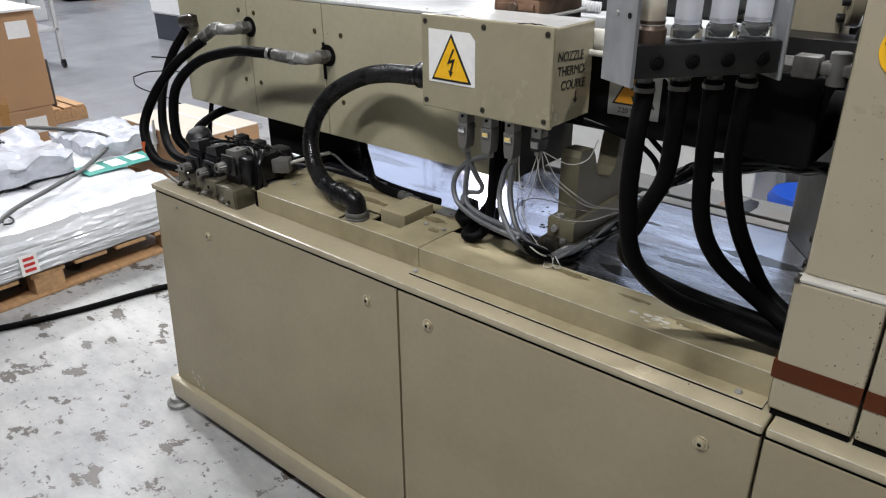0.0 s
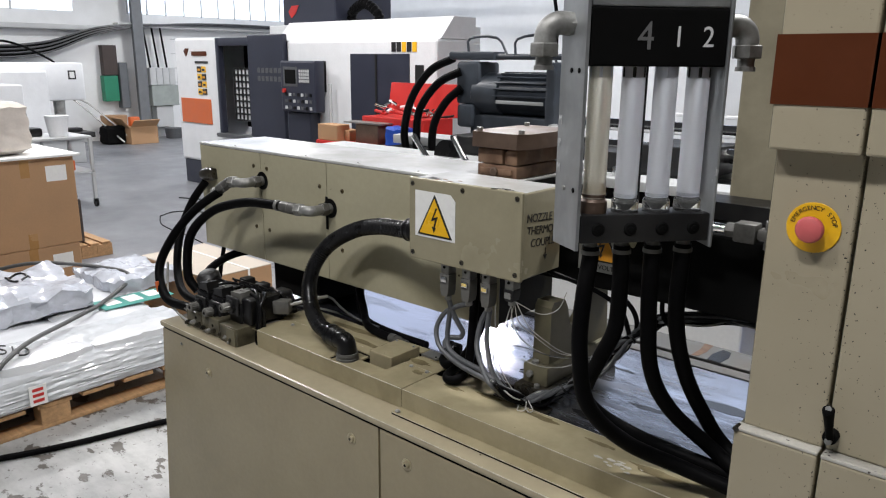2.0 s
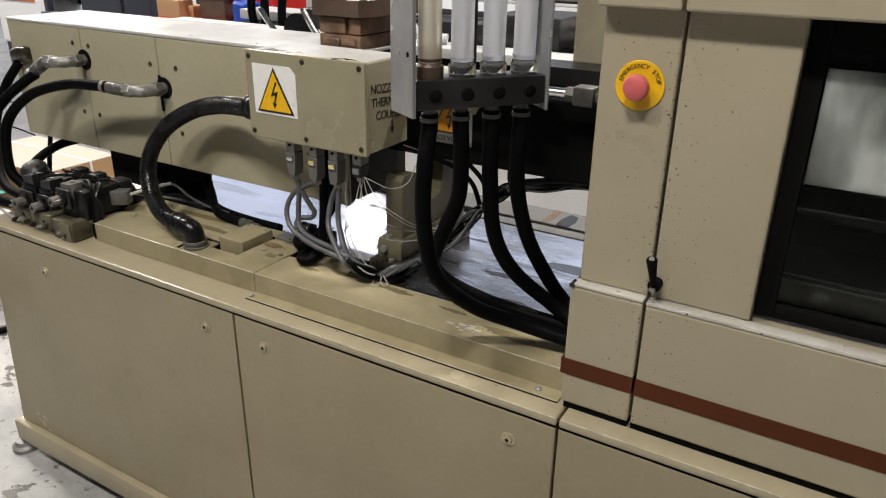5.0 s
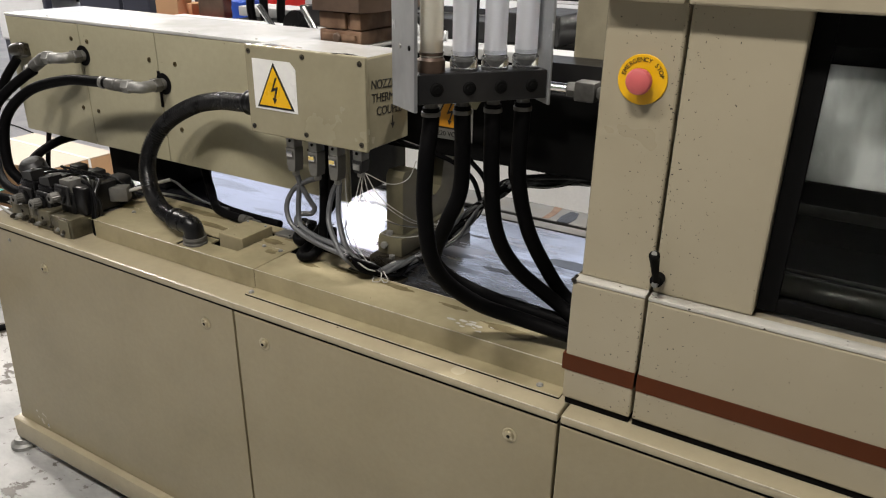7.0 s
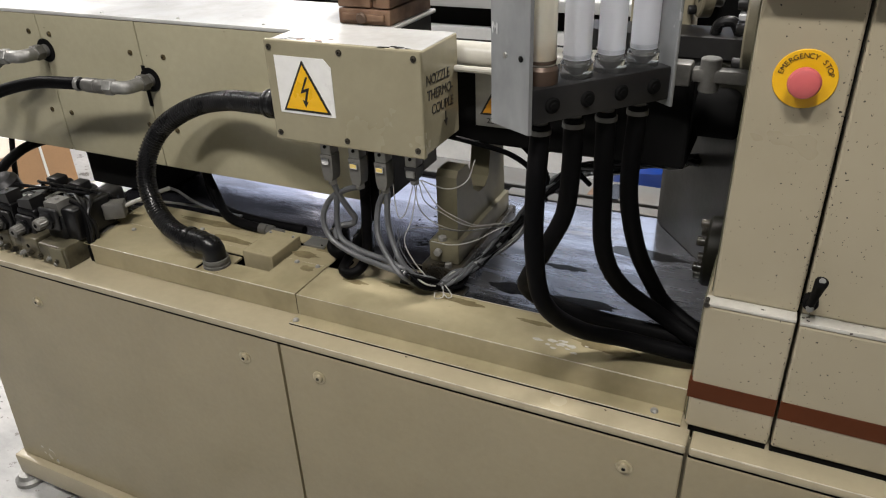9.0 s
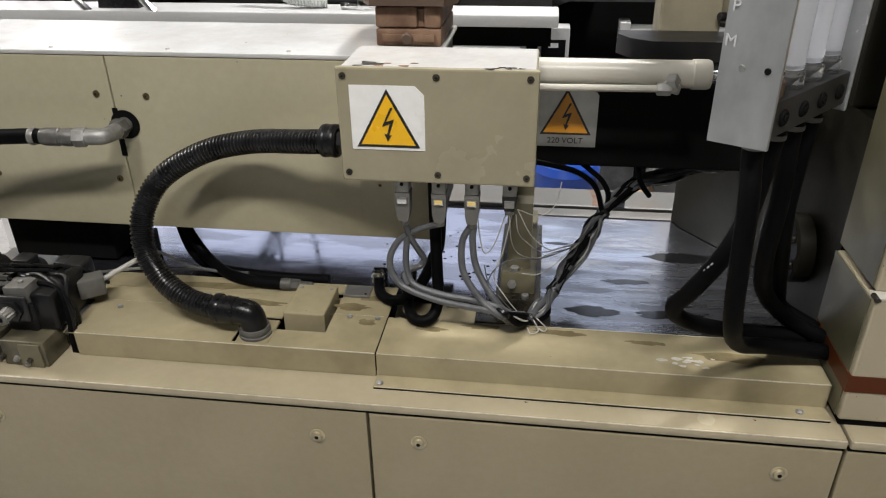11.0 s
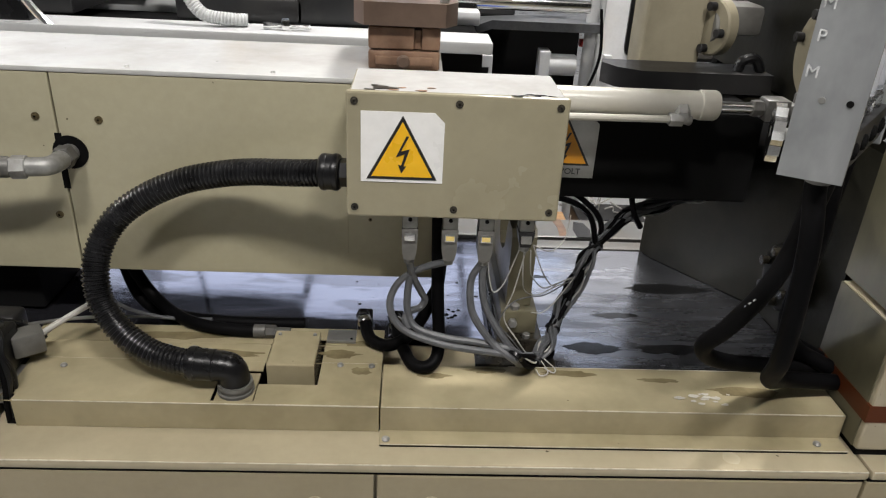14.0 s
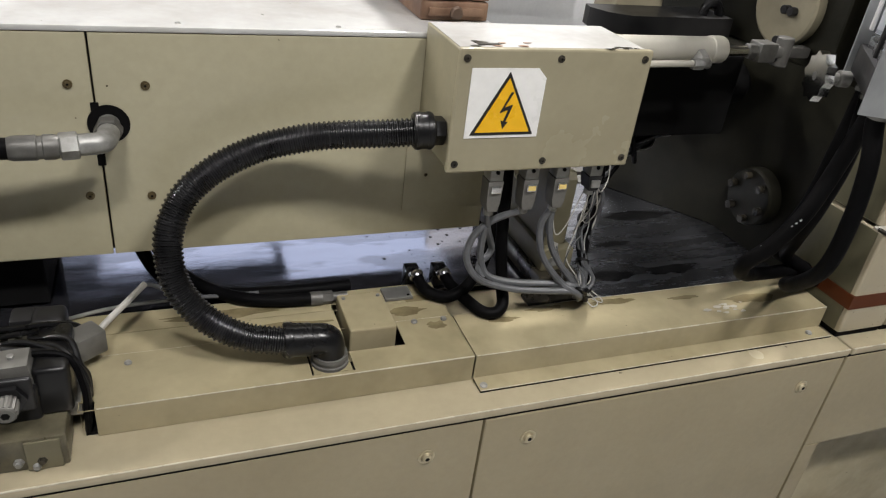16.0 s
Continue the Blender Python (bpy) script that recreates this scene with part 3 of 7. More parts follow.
part("top_sheet", plate_with_holes(-0.5355, 0.103, 0.0775, 0.2035, 0.9605, 0.9625, [(a, b, max(c, 0.0776), d) for a, b, c, d in HOLES]), PAINT_DECK, deck, smooth=False)
part("rear_sheet", plate_with_holes(-0.555, 0.103, 0.2045, 0.2625, 0.959, 0.9612, [(-0.112, -0.009, 0.2046, 0.2624)]), PAINT_DECK, deck, smooth=False)
part("rear_strip", plate_with_holes(-0.565, 0.103, 0.2665, 0.325, 0.957, 0.9592, [(-0.112, -0.009, 0.2666, 0.285)]), PAINT_DECK, deck, smooth=False)
part("worn_highlight_edge", worn_highlight_edge((-0.53, 0.2038, 0.9618), (-0.113, 0.2038, 0.9618), 0.0009, 13), WORN_HIGHLIGHT, deck, "pale strip for rubbed paint and highlight along the seam")
part("worn_highlight_edge", worn_highlight_edge((-0.008, 0.2038, 0.9618), (0.1, 0.2038, 0.9618), 0.0009, 14), WORN_HIGHLIGHT, deck, "pale strip for rubbed paint and highlight along the seam")
part("front_sheet", bx(-0.513, 0.103, 0.0775, 0.0795, 0.9085, 0.9615, 0.0008), PAINT_DECK, deck)
part("end_sheet", bx(-0.5365, -0.5356, 0.1, 0.203, 0.9085, 0.9615, 0.0008), PAINT_DECK, deck)
# Black slab below the cut-outs, standing for the shade under the sheets.
part("under_shade", bx(-0.53, 0.1, 0.082, 0.32, 0.909, 0.914, 0), DARK, deck, "black slab for the shade under the sheet")
for px, py in ((-0.467, 0.178), (0.026, 0.196), (0.084, 0.195), (-0.3, 0.245)):
    part("screw", turned([(0, 0.006), (0.5, 0.006), (1, 0.004)], (px, py, 0.962), (px, py, 0.967), 12), ZINC, deck)
deck2 = thing("deck_cover", (0.5, 0.1, 0.908), "oily khaki sheet cover with flanged foot on the machine base", "cover", "deck covers")
part("top_sheet", bx(0.1055, 0.925, 0.078, 0.203, 0.9595, 0.963, 0.001), PAINT_DECK, deck2)
part("front_sheet", bx(0.1055, 0.925, 0.0765, 0.079, 0.9095, 0.9625, 0.001), PAINT_DECK, deck2)
part("flange", bx(0.1055, 0.925, 0.04, 0.0765, 0.9112, 0.9135, 0.0008), PAINT_DECK, deck2)
part("flange_gap", bx(0.106, 0.9245, 0.0404, 0.0765, 0.9083, 0.9111, 0), DARK, deck2, "black gap under the flange")
part("end_sheet", bx(0.9255, 0.9275, 0.078, 0.203, 0.9095, 0.9615, 0.0005), PAINT_DECK, deck2)
for px, py in ((0.116, 0.052), (0.877, 0.058)):
    part("screw", turned([(0, 0.007), (0.5, 0.007), (1, 0.004)], (px, py, 0.913), (px, py, 0.919), 12), ZINC, deck2)
part("worn_highlight_edge", worn_highlight_edge((-0.51, 0.0778, 0.9622), (0.102, 0.0778, 0.9622), 0.0013, 3), WORN_HIGHLIGHT, deck, "pale strip for rubbed paint and highlight along the edge")
part("worn_highlight_edge", worn_highlight_edge((0.107, 0.0768, 0.9627), (0.924, 0.0768, 0.9627), 0.0013, 4), WORN_HIGHLIGHT, deck2, "pale strip for rubbed paint and highlight along the edge")
part("worn_highlight_edge", worn_highlight_edge((0.34, 0.2032, 0.963), (0.92, 0.2032, 0.963), 0.0011, 15), WORN_HIGHLIGHT, deck2, "bright rear edge")
part("worn_highlight_edge", worn_highlight_edge((0.107, 0.0402, 0.9134), (0.924, 0.0402, 0.9134), 0.0009, 5), WORN_HIGHLIGHT, deck2, "pale strip for rubbed paint and highlight along the edge")
rng = random.Random(51)
for k in range(15):
    cx, cy, r = 0.68 + 0.022 * rng.gauss(0, 1), 0.12 + 0.008 * rng.gauss(0, 1), 0.0015 + 0.0045 * rng.random()
    ring = [(cx + 1.9 * r * (0.6 + 0.6 * rng.random()) * math.cos(a), cy + r * (0.5 + 0.6 * rng.random()) * math.sin(a), 0.9636 + 0.0001 * k) for a in [2 * math.pi * j / 9 for j in range(9)]]
    part("bare_patch", poly(ring, (0, 0, 0.0003)), BARE, deck2, "paint worn to bright metal")
for cx, cy, lx, ly in ((0.77, 0.14, 0.07, 0.016), (0.45, 0.185, 0.05, 0.01), (0.3, 0.19, 0.04, 0.009), (0.2, 0.17, 0.03, 0.008), (0.62, 0.17, 0.04, 0.008)):
    ring = [(cx + lx * math.cos(a) * (0.7 + 0.5 * rng.random()), cy + ly * math.sin(a) * (0.6 + 0.6 * rng.random()), 0.9631) for a in [2 * math.pi * j / 18 for j in range(18)]]
    part("oil_film", poly(ring, (0, 0, 0.00025)), OILY, deck2, "brown oil film on the deck")
for cx, cy, lx, ly in ((0.02, 0.235, 0.04, 0.014), (0.065, 0.18, 0.02, 0.012), (-0.2, 0.23, 0.09, 0.012), (-0.3, 0.29, 0.11, 0.014), (0.06, 0.27, 0.03, 0.014)):
    z = 0.9626 if cy < 0.2 else 0.9613 if cy < 0.262 else 0.9593
    ring = [(cx + lx * math.cos(a) * (0.7 + 0.5 * rng.random()), cy + ly * math.sin(a) * (0.6 + 0.6 * rng.random()), z) for a in [2 * math.pi * j / 18 for j in range(18)]]
    part("oil_film", poly(ring, (0, 0, 0.00025)), OILY, deck, "brown oil film on the deck")
cap = thing("cover_block", (-0.05, 0.22, 0.914), "small khaki box cover set in a cut-out of the deck", "cover")
part("shell", bx(-0.104, -0.018, 0.163, 0.277, 0.9145, 0.985, 0.003), PAINT_DECK, cap)
for px, py in ((-0.094, 0.262), (-0.028, 0.262)):
    part("screw", turned([(0, 0.004), (1, 0.003)], (px, py, 0.985), (px, py, 0.988), 10), ZINC, cap)

# ---- tray between the beds ----
tray = thing("chip_tray", (0, 0.5, 0.9), "shiny galvanised sheet tray under the injection unit", "tray")
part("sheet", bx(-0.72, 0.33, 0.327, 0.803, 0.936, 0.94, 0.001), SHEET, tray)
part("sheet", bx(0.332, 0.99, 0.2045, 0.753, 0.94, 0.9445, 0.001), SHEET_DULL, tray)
part("back_rim", bx(0.332, 0.99, 0.757, 0.803, 0.8, 0.9475, 0.003), RAIL, tray, "pale grey bed strip")
part("back_rim", bx(-0.72, 0.99, 0.811, 0.93, 0.8, 0.952, 0.004), RAIL, tray, "pale grey rear bed rail")
part("rim_gap", bx(-0.72, 0.99, 0.8034, 0.8106, 0.8, 0.94, 0), DARK, tray, "black gap between the rails")
part("rust_stain", poly([(0.545, 0.815, 0.9522), (0.563, 0.82, 0.9522), (0.57, 0.86, 0.9522), (0.566, 0.925, 0.9522), (0.54, 0.925, 0.9522), (0.548, 0.87, 0.9522)], (0, 0, 0.0006)), RUST, tray, "orange rust stain on the rail")
# Dark patch painted where a shadow crosses the rail.
part("oil_shadow_patch", poly([(0.592, 0.813, 0.9522), (0.63, 0.813, 0.9522), (0.636, 0.86, 0.9522), (0.626, 0.905, 0.9522), (0.6, 0.912, 0.9522), (0.588, 0.86, 0.9522)], (0, 0, 0.0006)), OIL_AND_SHADOW, tray, "dark patch painted on the rail for a shadow")
rng = random.Random(77)
for cx, cy, lx, ly in ((0.75, 0.555, 0.105, 0.022), (0.6, 0.43, 0.05, 0.012), (0.52, 0.3, 0.06, 0.02), (0.68, 0.3, 0.07, 0.018), (0.45, 0.6, 0.03, 0.008)):
    ring = [(cx + lx * math.cos(a) * (0.75 + 0.4 * rng.random()), cy + ly * math.sin(a) * (0.6 + 0.6 * rng.random()), 0.9446) for a in [2 * math.pi * j / 22 for j in range(22)]]
    part("oil_shadow_patch", poly(ring, (0, 0, 0.0003)), OIL_AND_SHADOW, tray, "dark oil film on the sheet")
for k in range(34):
    px, py, rr = 0.02 + 0.3 * rng.random(), 0.36 + 0.3 * rng.random(), 0.0015 + 0.003 * rng.random()
    part("oil_drop", turned([(0, rr), (1, rr * 0.6)], (px, py, 0.9401), (px, py, 0.9401 + rr * 0.3), 8), OIL_AND_SHADOW, tray)
part("support", bx(-0.72, 0.985, 0.35, 0.785, 0.9, 0.93, 0), DARK, tray)

# ---- injection housing ----
hous = thing("injection_housing", (-0.5, 0.5, 1.07), "long khaki sheet metal housing of the injection unit", "housing")
for a, b in ((-1.205, -0.828), (-0.825, -0.48), (-0.477, 0.2)):
    part("side_panel", bx(a, b, 0.34, 0.352, 1.074, 1.452, 0.002), HOUSING_PAINT, hous, "khaki sheet side panel")
part("top_panel", bx(-1.205, 0.2, 0.338, 0.63, 1.4525, 1.462, 0.003), GLARE_TOP_PAINT, hous, "worn top sheet, pale from glare put into its colour")
part("core", bx(-1.2, 0.19, 0.353, 0.62, 1.078, 1.452, 0), SHADED_OLIVE, hous)
part("under_rail", bx(-0.86, -0.6, 0.4, 0.6, 0.946, 1.078, 0.004), DARK, hous, "black slide foot under the housing")
part("patch_panel", bx(0.03, 0.19, 0.3365, 0.3395, 1.125, 1.3, 0.001), HOUSING_PAINT, hous)
for sx, sz in ((-0.866, 1.405), (-0.79, 1.402), (-0.512, 1.374), (-0.404, 1.371), (-0.866, 1.19), (-0.79, 1.188), (-0.503, 1.187), (-0.41, 1.182), (0.072, 1.197)):
    screw(hous, sx, 0.3395, sz, 0.0048, mat=DARK_BRASS)
part("seam_slot", bx(-0.485, -0.473, 0.3385, 0.3395, 1.24, 1.345, 0), DARK, hous, "dark slot at the panel seam")
for px in (-1.0, -0.6, -0.35, -0.1, 0.1):
    part("screw", turned([(0, 0.005), (1, 0.003)], (px, 0.36, 1.462), (px, 0.36, 1.465), 10), ZINC, hous)

# ---- terminal box ----
tbox = thing("terminal_box", (0.215, 0.25, 1.28), "khaki steel terminal box with electrical hazard sign", "electrical box")
part("case", bx(0.047, 0.385, 0.184, 0.339, 1.28, 1.48, 0.003), BOX_PAINT, tbox)
part("lid", bx(0.043, 0.389, 0.171, 0.1835, 1.277, 1.484, 0.004), BOX_PAINT, tbox)
# Paler sheet that puts the light from above into the box top.
part("lit_top", bx(0.05, 0.382, 0.1875, 0.336, 1.4803, 1.4812, 0.0003), GLARE_TOP_PAINT, tbox, "worn top of the box, overhead light put into its colour")
for sx in (0.056, 0.217, 0.374):
    for sz in (1.469, 1.294):
        screw(tbox, sx, 0.171, sz, 0.0042, mat=GREASE)


def hazard_sign(parent, cx, y, cz, w, h, tri, mats, words=""):
    """A vinyl sign on a face that looks towards -y: white ground, black edged triangle and bolt arrow."""
    white, fill = mats
    lay = 0.0012
    ch = 0.12 * w
    part("sign_ground", poly([(cx - w / 2, y, cz - h / 2), (cx + w / 2, y, cz - h / 2), (cx + w / 2, y, cz + h / 2 - ch), (cx + w / 2 - ch, y, cz + h / 2), (cx - w / 2, y, cz + h / 2)], (0, -lay, 0)), white, parent, "white sign ground")
    tz = cz - h / 2 + (h - tri * 0.93) / 2 + (0.012 if words else 0)
    def trio(s, lift, m, name, lab):
        c = tz + tri * 0.31
        part(name, poly([(cx - tri / 2 * s, y - lift, c - tri * 0.31 * s), (cx + tri / 2 * s, y - lift, c - tri * 0.31 * s), (cx, y - lift, c + tri * 0.62 * s)], (0, -lay, 0)), m, parent, lab)
    trio(1.0, lay, INK, "sign_edge", "black triangle edge")
    trio(0.86, 2 * lay, fill, "sign_triangle", "yellow hazard triangle")
    k = tri / 0.1
    zc = tz + tri * 0.37
    bolt = [(0.008, 0.034), (-0.013, -0.004), (0.006, 0.002), (-0.002, -0.02), (-0.008, -0.018), (-0.001, -0.034), (0.009, -0.021), (0.003, -0.021), (0.016, 0.011), (-0.003, 0.006), (0.014, 0.034)]
    part("sign_bolt", poly([(cx + a * k * 0.66, y - 3 * lay, zc + b * k * 0.8) for a, b in bolt], (0, -lay, 0)), INK, parent, "black lightning bolt arrow")
    if words:
        part("sign_words", text_mesh(words, 0.017, at_front(cx, y - lay - 0.0006, cz - h / 2 + 0.013), 0.0005), INK, parent, "black words " + words)


hazard_sign(tbox, 0.131, 0.1708, 1.3965, 0.130, 0.115, 0.112, (SIGN_WHITE, SIGN_YELLOW))
for k, words in enumerate(("NOZZLE", "THERMO-", "COUPLE")):
    part("handwriting", text_mesh(words, 0.0275, Matrix.Translation((0.3853, 0.247 + 0.008 * k, 1.418 - 0.03 * k)) @ Euler((radians(90), 0, radians(90))).to_matrix().to_4x4() @ Matrix.Rotation(radians(-4), 4, "Z"), 0.0003, space=0.95), INK, tbox, "black marker words " + words)
part("handwriting", merge(bx(0.385, 0.3858, 0.2735, 0.2765, 1.318, 1.342, 0), poly([(0.385, 0.267, 1.326), (0.385, 0.283, 1.326), (0.385, 0.275, 1.313)], (0.0008, 0, 0))), INK, tbox, "black marker arrow pointing down")

rng = random.Random(31)
for k in range(9):
    cx, cy, r = 0.075 + 0.1 * rng.random(), 0.19 + 0.03 * rng.random(), 0.003 + 0.006 * rng.random()
    pts = [(cx + r * (0.6 + 0.7 * rng.random()) * math.cos(a) * 1.8, cy + r * (0.5 + 0.6 * rng.random()) * math.sin(a), 1.4813 + 0.0001 * k) for a in [2 * math.pi * j / 8 for j in range(8)]]
    part("paint_chip", poly(pts, (0, 0, 0.0006)), RUST if k % 2 else GREASE, tbox, "bare patch where paint flaked off")

for k in range(8):
    cx, cy, r = 0.3 + 0.08 * rng.random(), 0.1745 + 0.012 * rng.random(), 0.0015 + 0.004 * rng.random()
    pts = [(cx + r * (0.6 + 0.7 * rng.random()) * math.cos(a) * 1.8, cy + r * (0.5 + 0.6 * rng.random()) * math.sin(a), 1.4841 + 0.0001 * k) for a in [2 * math.pi * j / 8 for j in range(8)]]
    part("paint_chip", poly(pts, (0, 0, 0.0005)), GREASE, tbox, "bare patch where paint flaked off")

# ---- corrugated conduit from the box to the deck ----
cond = thing("conduit_hose", (-0.145, 0.15, 0.963), "thick black corrugated conduit hose with elbow", "hose")
CONDUIT = [(0.012, 0.215, 1.334), (-0.05, 0.233, 1.325), (-0.121, 0.252, 1.317), (-0.178, 0.264, 1.307), (-0.246, 0.268, 1.29), (-0.312, 0.261, 1.261), (-0.36, 0.244, 1.226), (-0.387, 0.22, 1.18), (-0.391, 0.197, 1.136), (-0.379, 0.178, 1.092), (-0.344, 0.159, 1.048), (-0.291, 0.139, 1.021), (-0.232, 0.126, 1.012), (-0.205, 0.124, 1.01)]
part("hose", hose(CONDUIT, 0.0235, 18, 12, ribs=0.0028, pitch=0.0078), CONDUIT_BLACK, cond)
part("box_coupling", merge(rod((-0.004, 0.218, 1.335), (0.03, 0.214, 1.336), 0.03, 24), turned([(0, 0.0305), (0.5, 0.0315), (1, 0.0305)], (0.0, 0.217, 1.335), (0.008, 0.216, 1.335), 24), turned([(0, 0.0305), (0.5, 0.0315), (1, 0.0305)], (0.018, 0.2155, 1.3355), (0.026, 0.2145, 1.336), 24), hexnut((0.029, 0.214, 1.336), (0.047, 0.213, 1.336), 0.024)), PLASTIC, cond)
part("elbow", merge(rod((-0.228, 0.1255, 1.0115), (-0.18, 0.123, 1.009), 0.028, 20), turned([(0, 0.029), (0.5, 0.0305), (1, 0.029)], (-0.226, 0.1255, 1.0115), (-0.212, 0.125, 1.011), 20), hose([(-0.187, 0.123, 1.0095), (-0.163, 0.122, 1.008), (-0.152, 0.122, 0.999), (-0.149, 0.122, 0.972)], 0.0265, 18, 8)), PLASTIC, cond, "glossy black plastic elbow")
part("gland", merge(turned([(0, 0.032), (0.25, 0.032), (0.3, 0.029), (0.6, 0.029), (0.65, 0.031), (1, 0.03)], (-0.149, 0.122, 0.9589), (-0.149, 0.122, 0.979), 24)), OLD_CAST, cond, "grey metal gland nut")
part("flange", bx(-0.181, -0.115, 0.0915, 0.172, 0.953, 0.9588, 0.001), PAINT_DECK, cond, "square khaki flange plate")

# ---- guard column and door ----
col = thing("guard_column", (1.0, 0.3, 0.92), "khaki guard column with chipped paint and brown stripes", "guard")
part("middle_panel", bx(0.94, 1.0625, 0.056, 0.22, 1.17, 1.64, 0.004), COLUMN_PAINT, col)
part("lower_panel", bx(0.932, 1.0625, 0.034, 0.21, 0.923, 1.165, 0.004), COLUMN_PAINT, col)
part("worn_ledge", bx(0.9325, 1.0625, 0.0338, 0.06, 1.1652, 1.1708, 0.0015), LEDGE, col, "paint worn pale along the ledge")
part("header", bx(0.936, 1.0625, 0.026, 0.22, 1.638, 2.35, 0.004), COLUMN_PAINT, col)
# Thin sheets that carry the side's dimmer light in their colour.
part("side_sheet", bx(0.9295, 0.9315, 0.045, 0.209, 0.925, 1.163, 0), SHADED_SIDE_PAINT, col, "stained side sheet of the column, darkened for its weaker light")
part("side_sheet", bx(0.9375, 0.9395, 0.066, 0.219, 1.174, 1.636, 0), SHADED_SIDE_PAINT, col, "stained side sheet of the column, darkened for its weaker light")
part("side_sheet", bx(0.9335, 0.9355, 0.036, 0.219, 1.64, 2.34, 0), SHADED_SIDE_PAINT, col, "stained side sheet of the column, darkened for its weaker light")
part("stripe", bx(0.9275, 1.0625, 0.0325, 0.208, 0.985, 1.018, 0), BROWN, col, "brown painted stripe")
part("stripe", bx(0.9315, 1.0625, 0.0245, 0.218, 1.705, 1.805, 0), BROWN, col, "broad brown painted stripe")
part("hinge_pin", merge(rod((0.935, 0.031, 1.168), (0.935, 0.05, 1.168), 0.0045, 12), rod((0.9305, 0.033, 1.169), (0.94, 0.033, 1.167), 0.0025, 8)), GREASE, col, "dark greasy pin at the ledge")
part("foot_gap", bx(0.937, 1.06, 0.04, 0.2, 0.9085, 0.9228, 0), DARK, col, "black gap under the column")
door = thing("sliding_guard_door", (1.5, 0.1, 0.92), "khaki sliding guard door with smoked window", "door")
part("middle_panel", bx(1.0672, 1.228, 0.056, 0.11, 1.17, 1.64, 0.004), DOOR_PAINT, door)
part("lower_panel", bx(1.0672, 2.4, 0.034, 0.11, 0.923, 1.163, 0.004), DOOR_PAINT, door)
part("foot_gap", bx(1.0672, 2.4, 0.04, 0.1, 0.9085, 0.9228, 0), DARK, door, "black gap under the door")
part("worn_ledge", bx(1.0672, 2.4, 0.0338, 0.06, 1.1632, 1.1698, 0.0015), LEDGE, door, "paint worn pale along the ledge")
part("header", bx(1.0672, 2.4, 0.026, 0.11, 1.638, 2.35, 0.004), DOOR_PAINT, door)
part("stripe", bx(1.0672, 2.4, 0.0325, 0.04, 0.985, 1.018, 0), BROWN, door, "brown painted stripe")
part("stripe", bx(1.0672, 2.4, 0.0245, 0.03, 1.705, 1.805, 0), BROWN, door, "broad brown painted stripe")
part("window_frame", merge(bx(1.2285, 1.258, 0.085, 0.108, 1.172, 1.64, 0.002), bx(1.258, 2.4, 0.085, 0.108, 1.59, 1.64, 0.002), bx(1.258, 2.4, 0.085, 0.108, 1.172, 1.195, 0.002)), DARK, door, "black rubber window frame")
part("window_pane", bx(1.255, 2.4, 0.098, 0.103, 1.19, 1.595, 0), GLASS_DARK, door, "smoked clear plastic pane")
part("latch_lever", merge(rod((1.075, 0.056, 1.2), (1.075, 0.037, 1.2), 0.011, 18), turned([(0, 0.0065), (0.25, 0.0055), (0.7, 0.0075), (0.95, 0.009), (1, 0.006)], (1.075, 0.038, 1.198), (1.078, -0.014, 1.27), 14)), DARK, door, "black latch lever")
part("latch_screw", merge(rod((1.075, 0.037, 1.197), (1.075, 0.029, 1.197), 0.0055, 12), rod((1.0782, -0.0155, 1.2705), (1.078, -0.0135, 1.2698), 0.0045, 10)), ZINC, door)

estop = thing("emergency_stop", (1.007, 0.056, 1.522), "red mushroom emergency stop button on yellow disc", "button")
part("disc", rod((1.007, 0.0559, 1.522), (1.007, 0.0535, 1.522), 0.039, 40, 0.02), SIGN_YELLOW, estop, "yellow plastic disc")
part("collar", rod((1.007, 0.0535, 1.522), (1.007, 0.043, 1.522), 0.0145, 24), PLASTIC, estop)
part("mushroom", turned([(0, 0.015), (0.25, 0.0195), (0.6, 0.0205), (0.85, 0.018), (1, 0.012)], (1.007, 0.045, 1.522), (1.007, 0.026, 1.522), 28), RED_KNOB, estop, "faded red mushroom head")
ARC = "EMERGENCY STOP"
for k, ch in enumerate(ARC):
    if ch == " ":
        continue
    a = radians(90 + 76 - 152 * k / (len(ARC) - 1))
    r = 0.0305
    m = Matrix.Translation((1.007 + r * math.cos(a), 0.053, 1.522 + r * math.sin(a))) @ FRONT @ Matrix.Rotation(a - radians(90), 4, "Z")
    part("letter", text_mesh(ch, 0.0095, m, 0.0003), INK, estop, "black letter")

clamp = thing("clamp_enclosure", (1.6, 0.6, 0.92), "clamp end of the moulding machine, closed by an unseen roof, black inside for shade", "enclosure")
# Unseen roof and far wall, added to block light from the clamp end.
part("roof", bx(0.945, 2.4, 0.12, 1.1, 2.2, 2.24, 0.004), PAINT, clamp)
# Walls and bed are black to stand for the shade inside.
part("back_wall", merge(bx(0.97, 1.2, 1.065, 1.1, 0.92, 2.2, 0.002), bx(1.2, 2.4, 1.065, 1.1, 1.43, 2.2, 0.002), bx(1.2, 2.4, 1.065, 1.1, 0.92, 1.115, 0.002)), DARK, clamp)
part("rear_pane", bx(1.195, 2.4, 1.08, 1.085, 1.11, 1.435, 0), SCRATCHED, clamp, "scratched clear pane in the rear guard")
part("unseen_far_wall", bx(2.36, 2.4, 0.12, 1.065, 0.92, 2.2, 0.002), DARK, clamp)
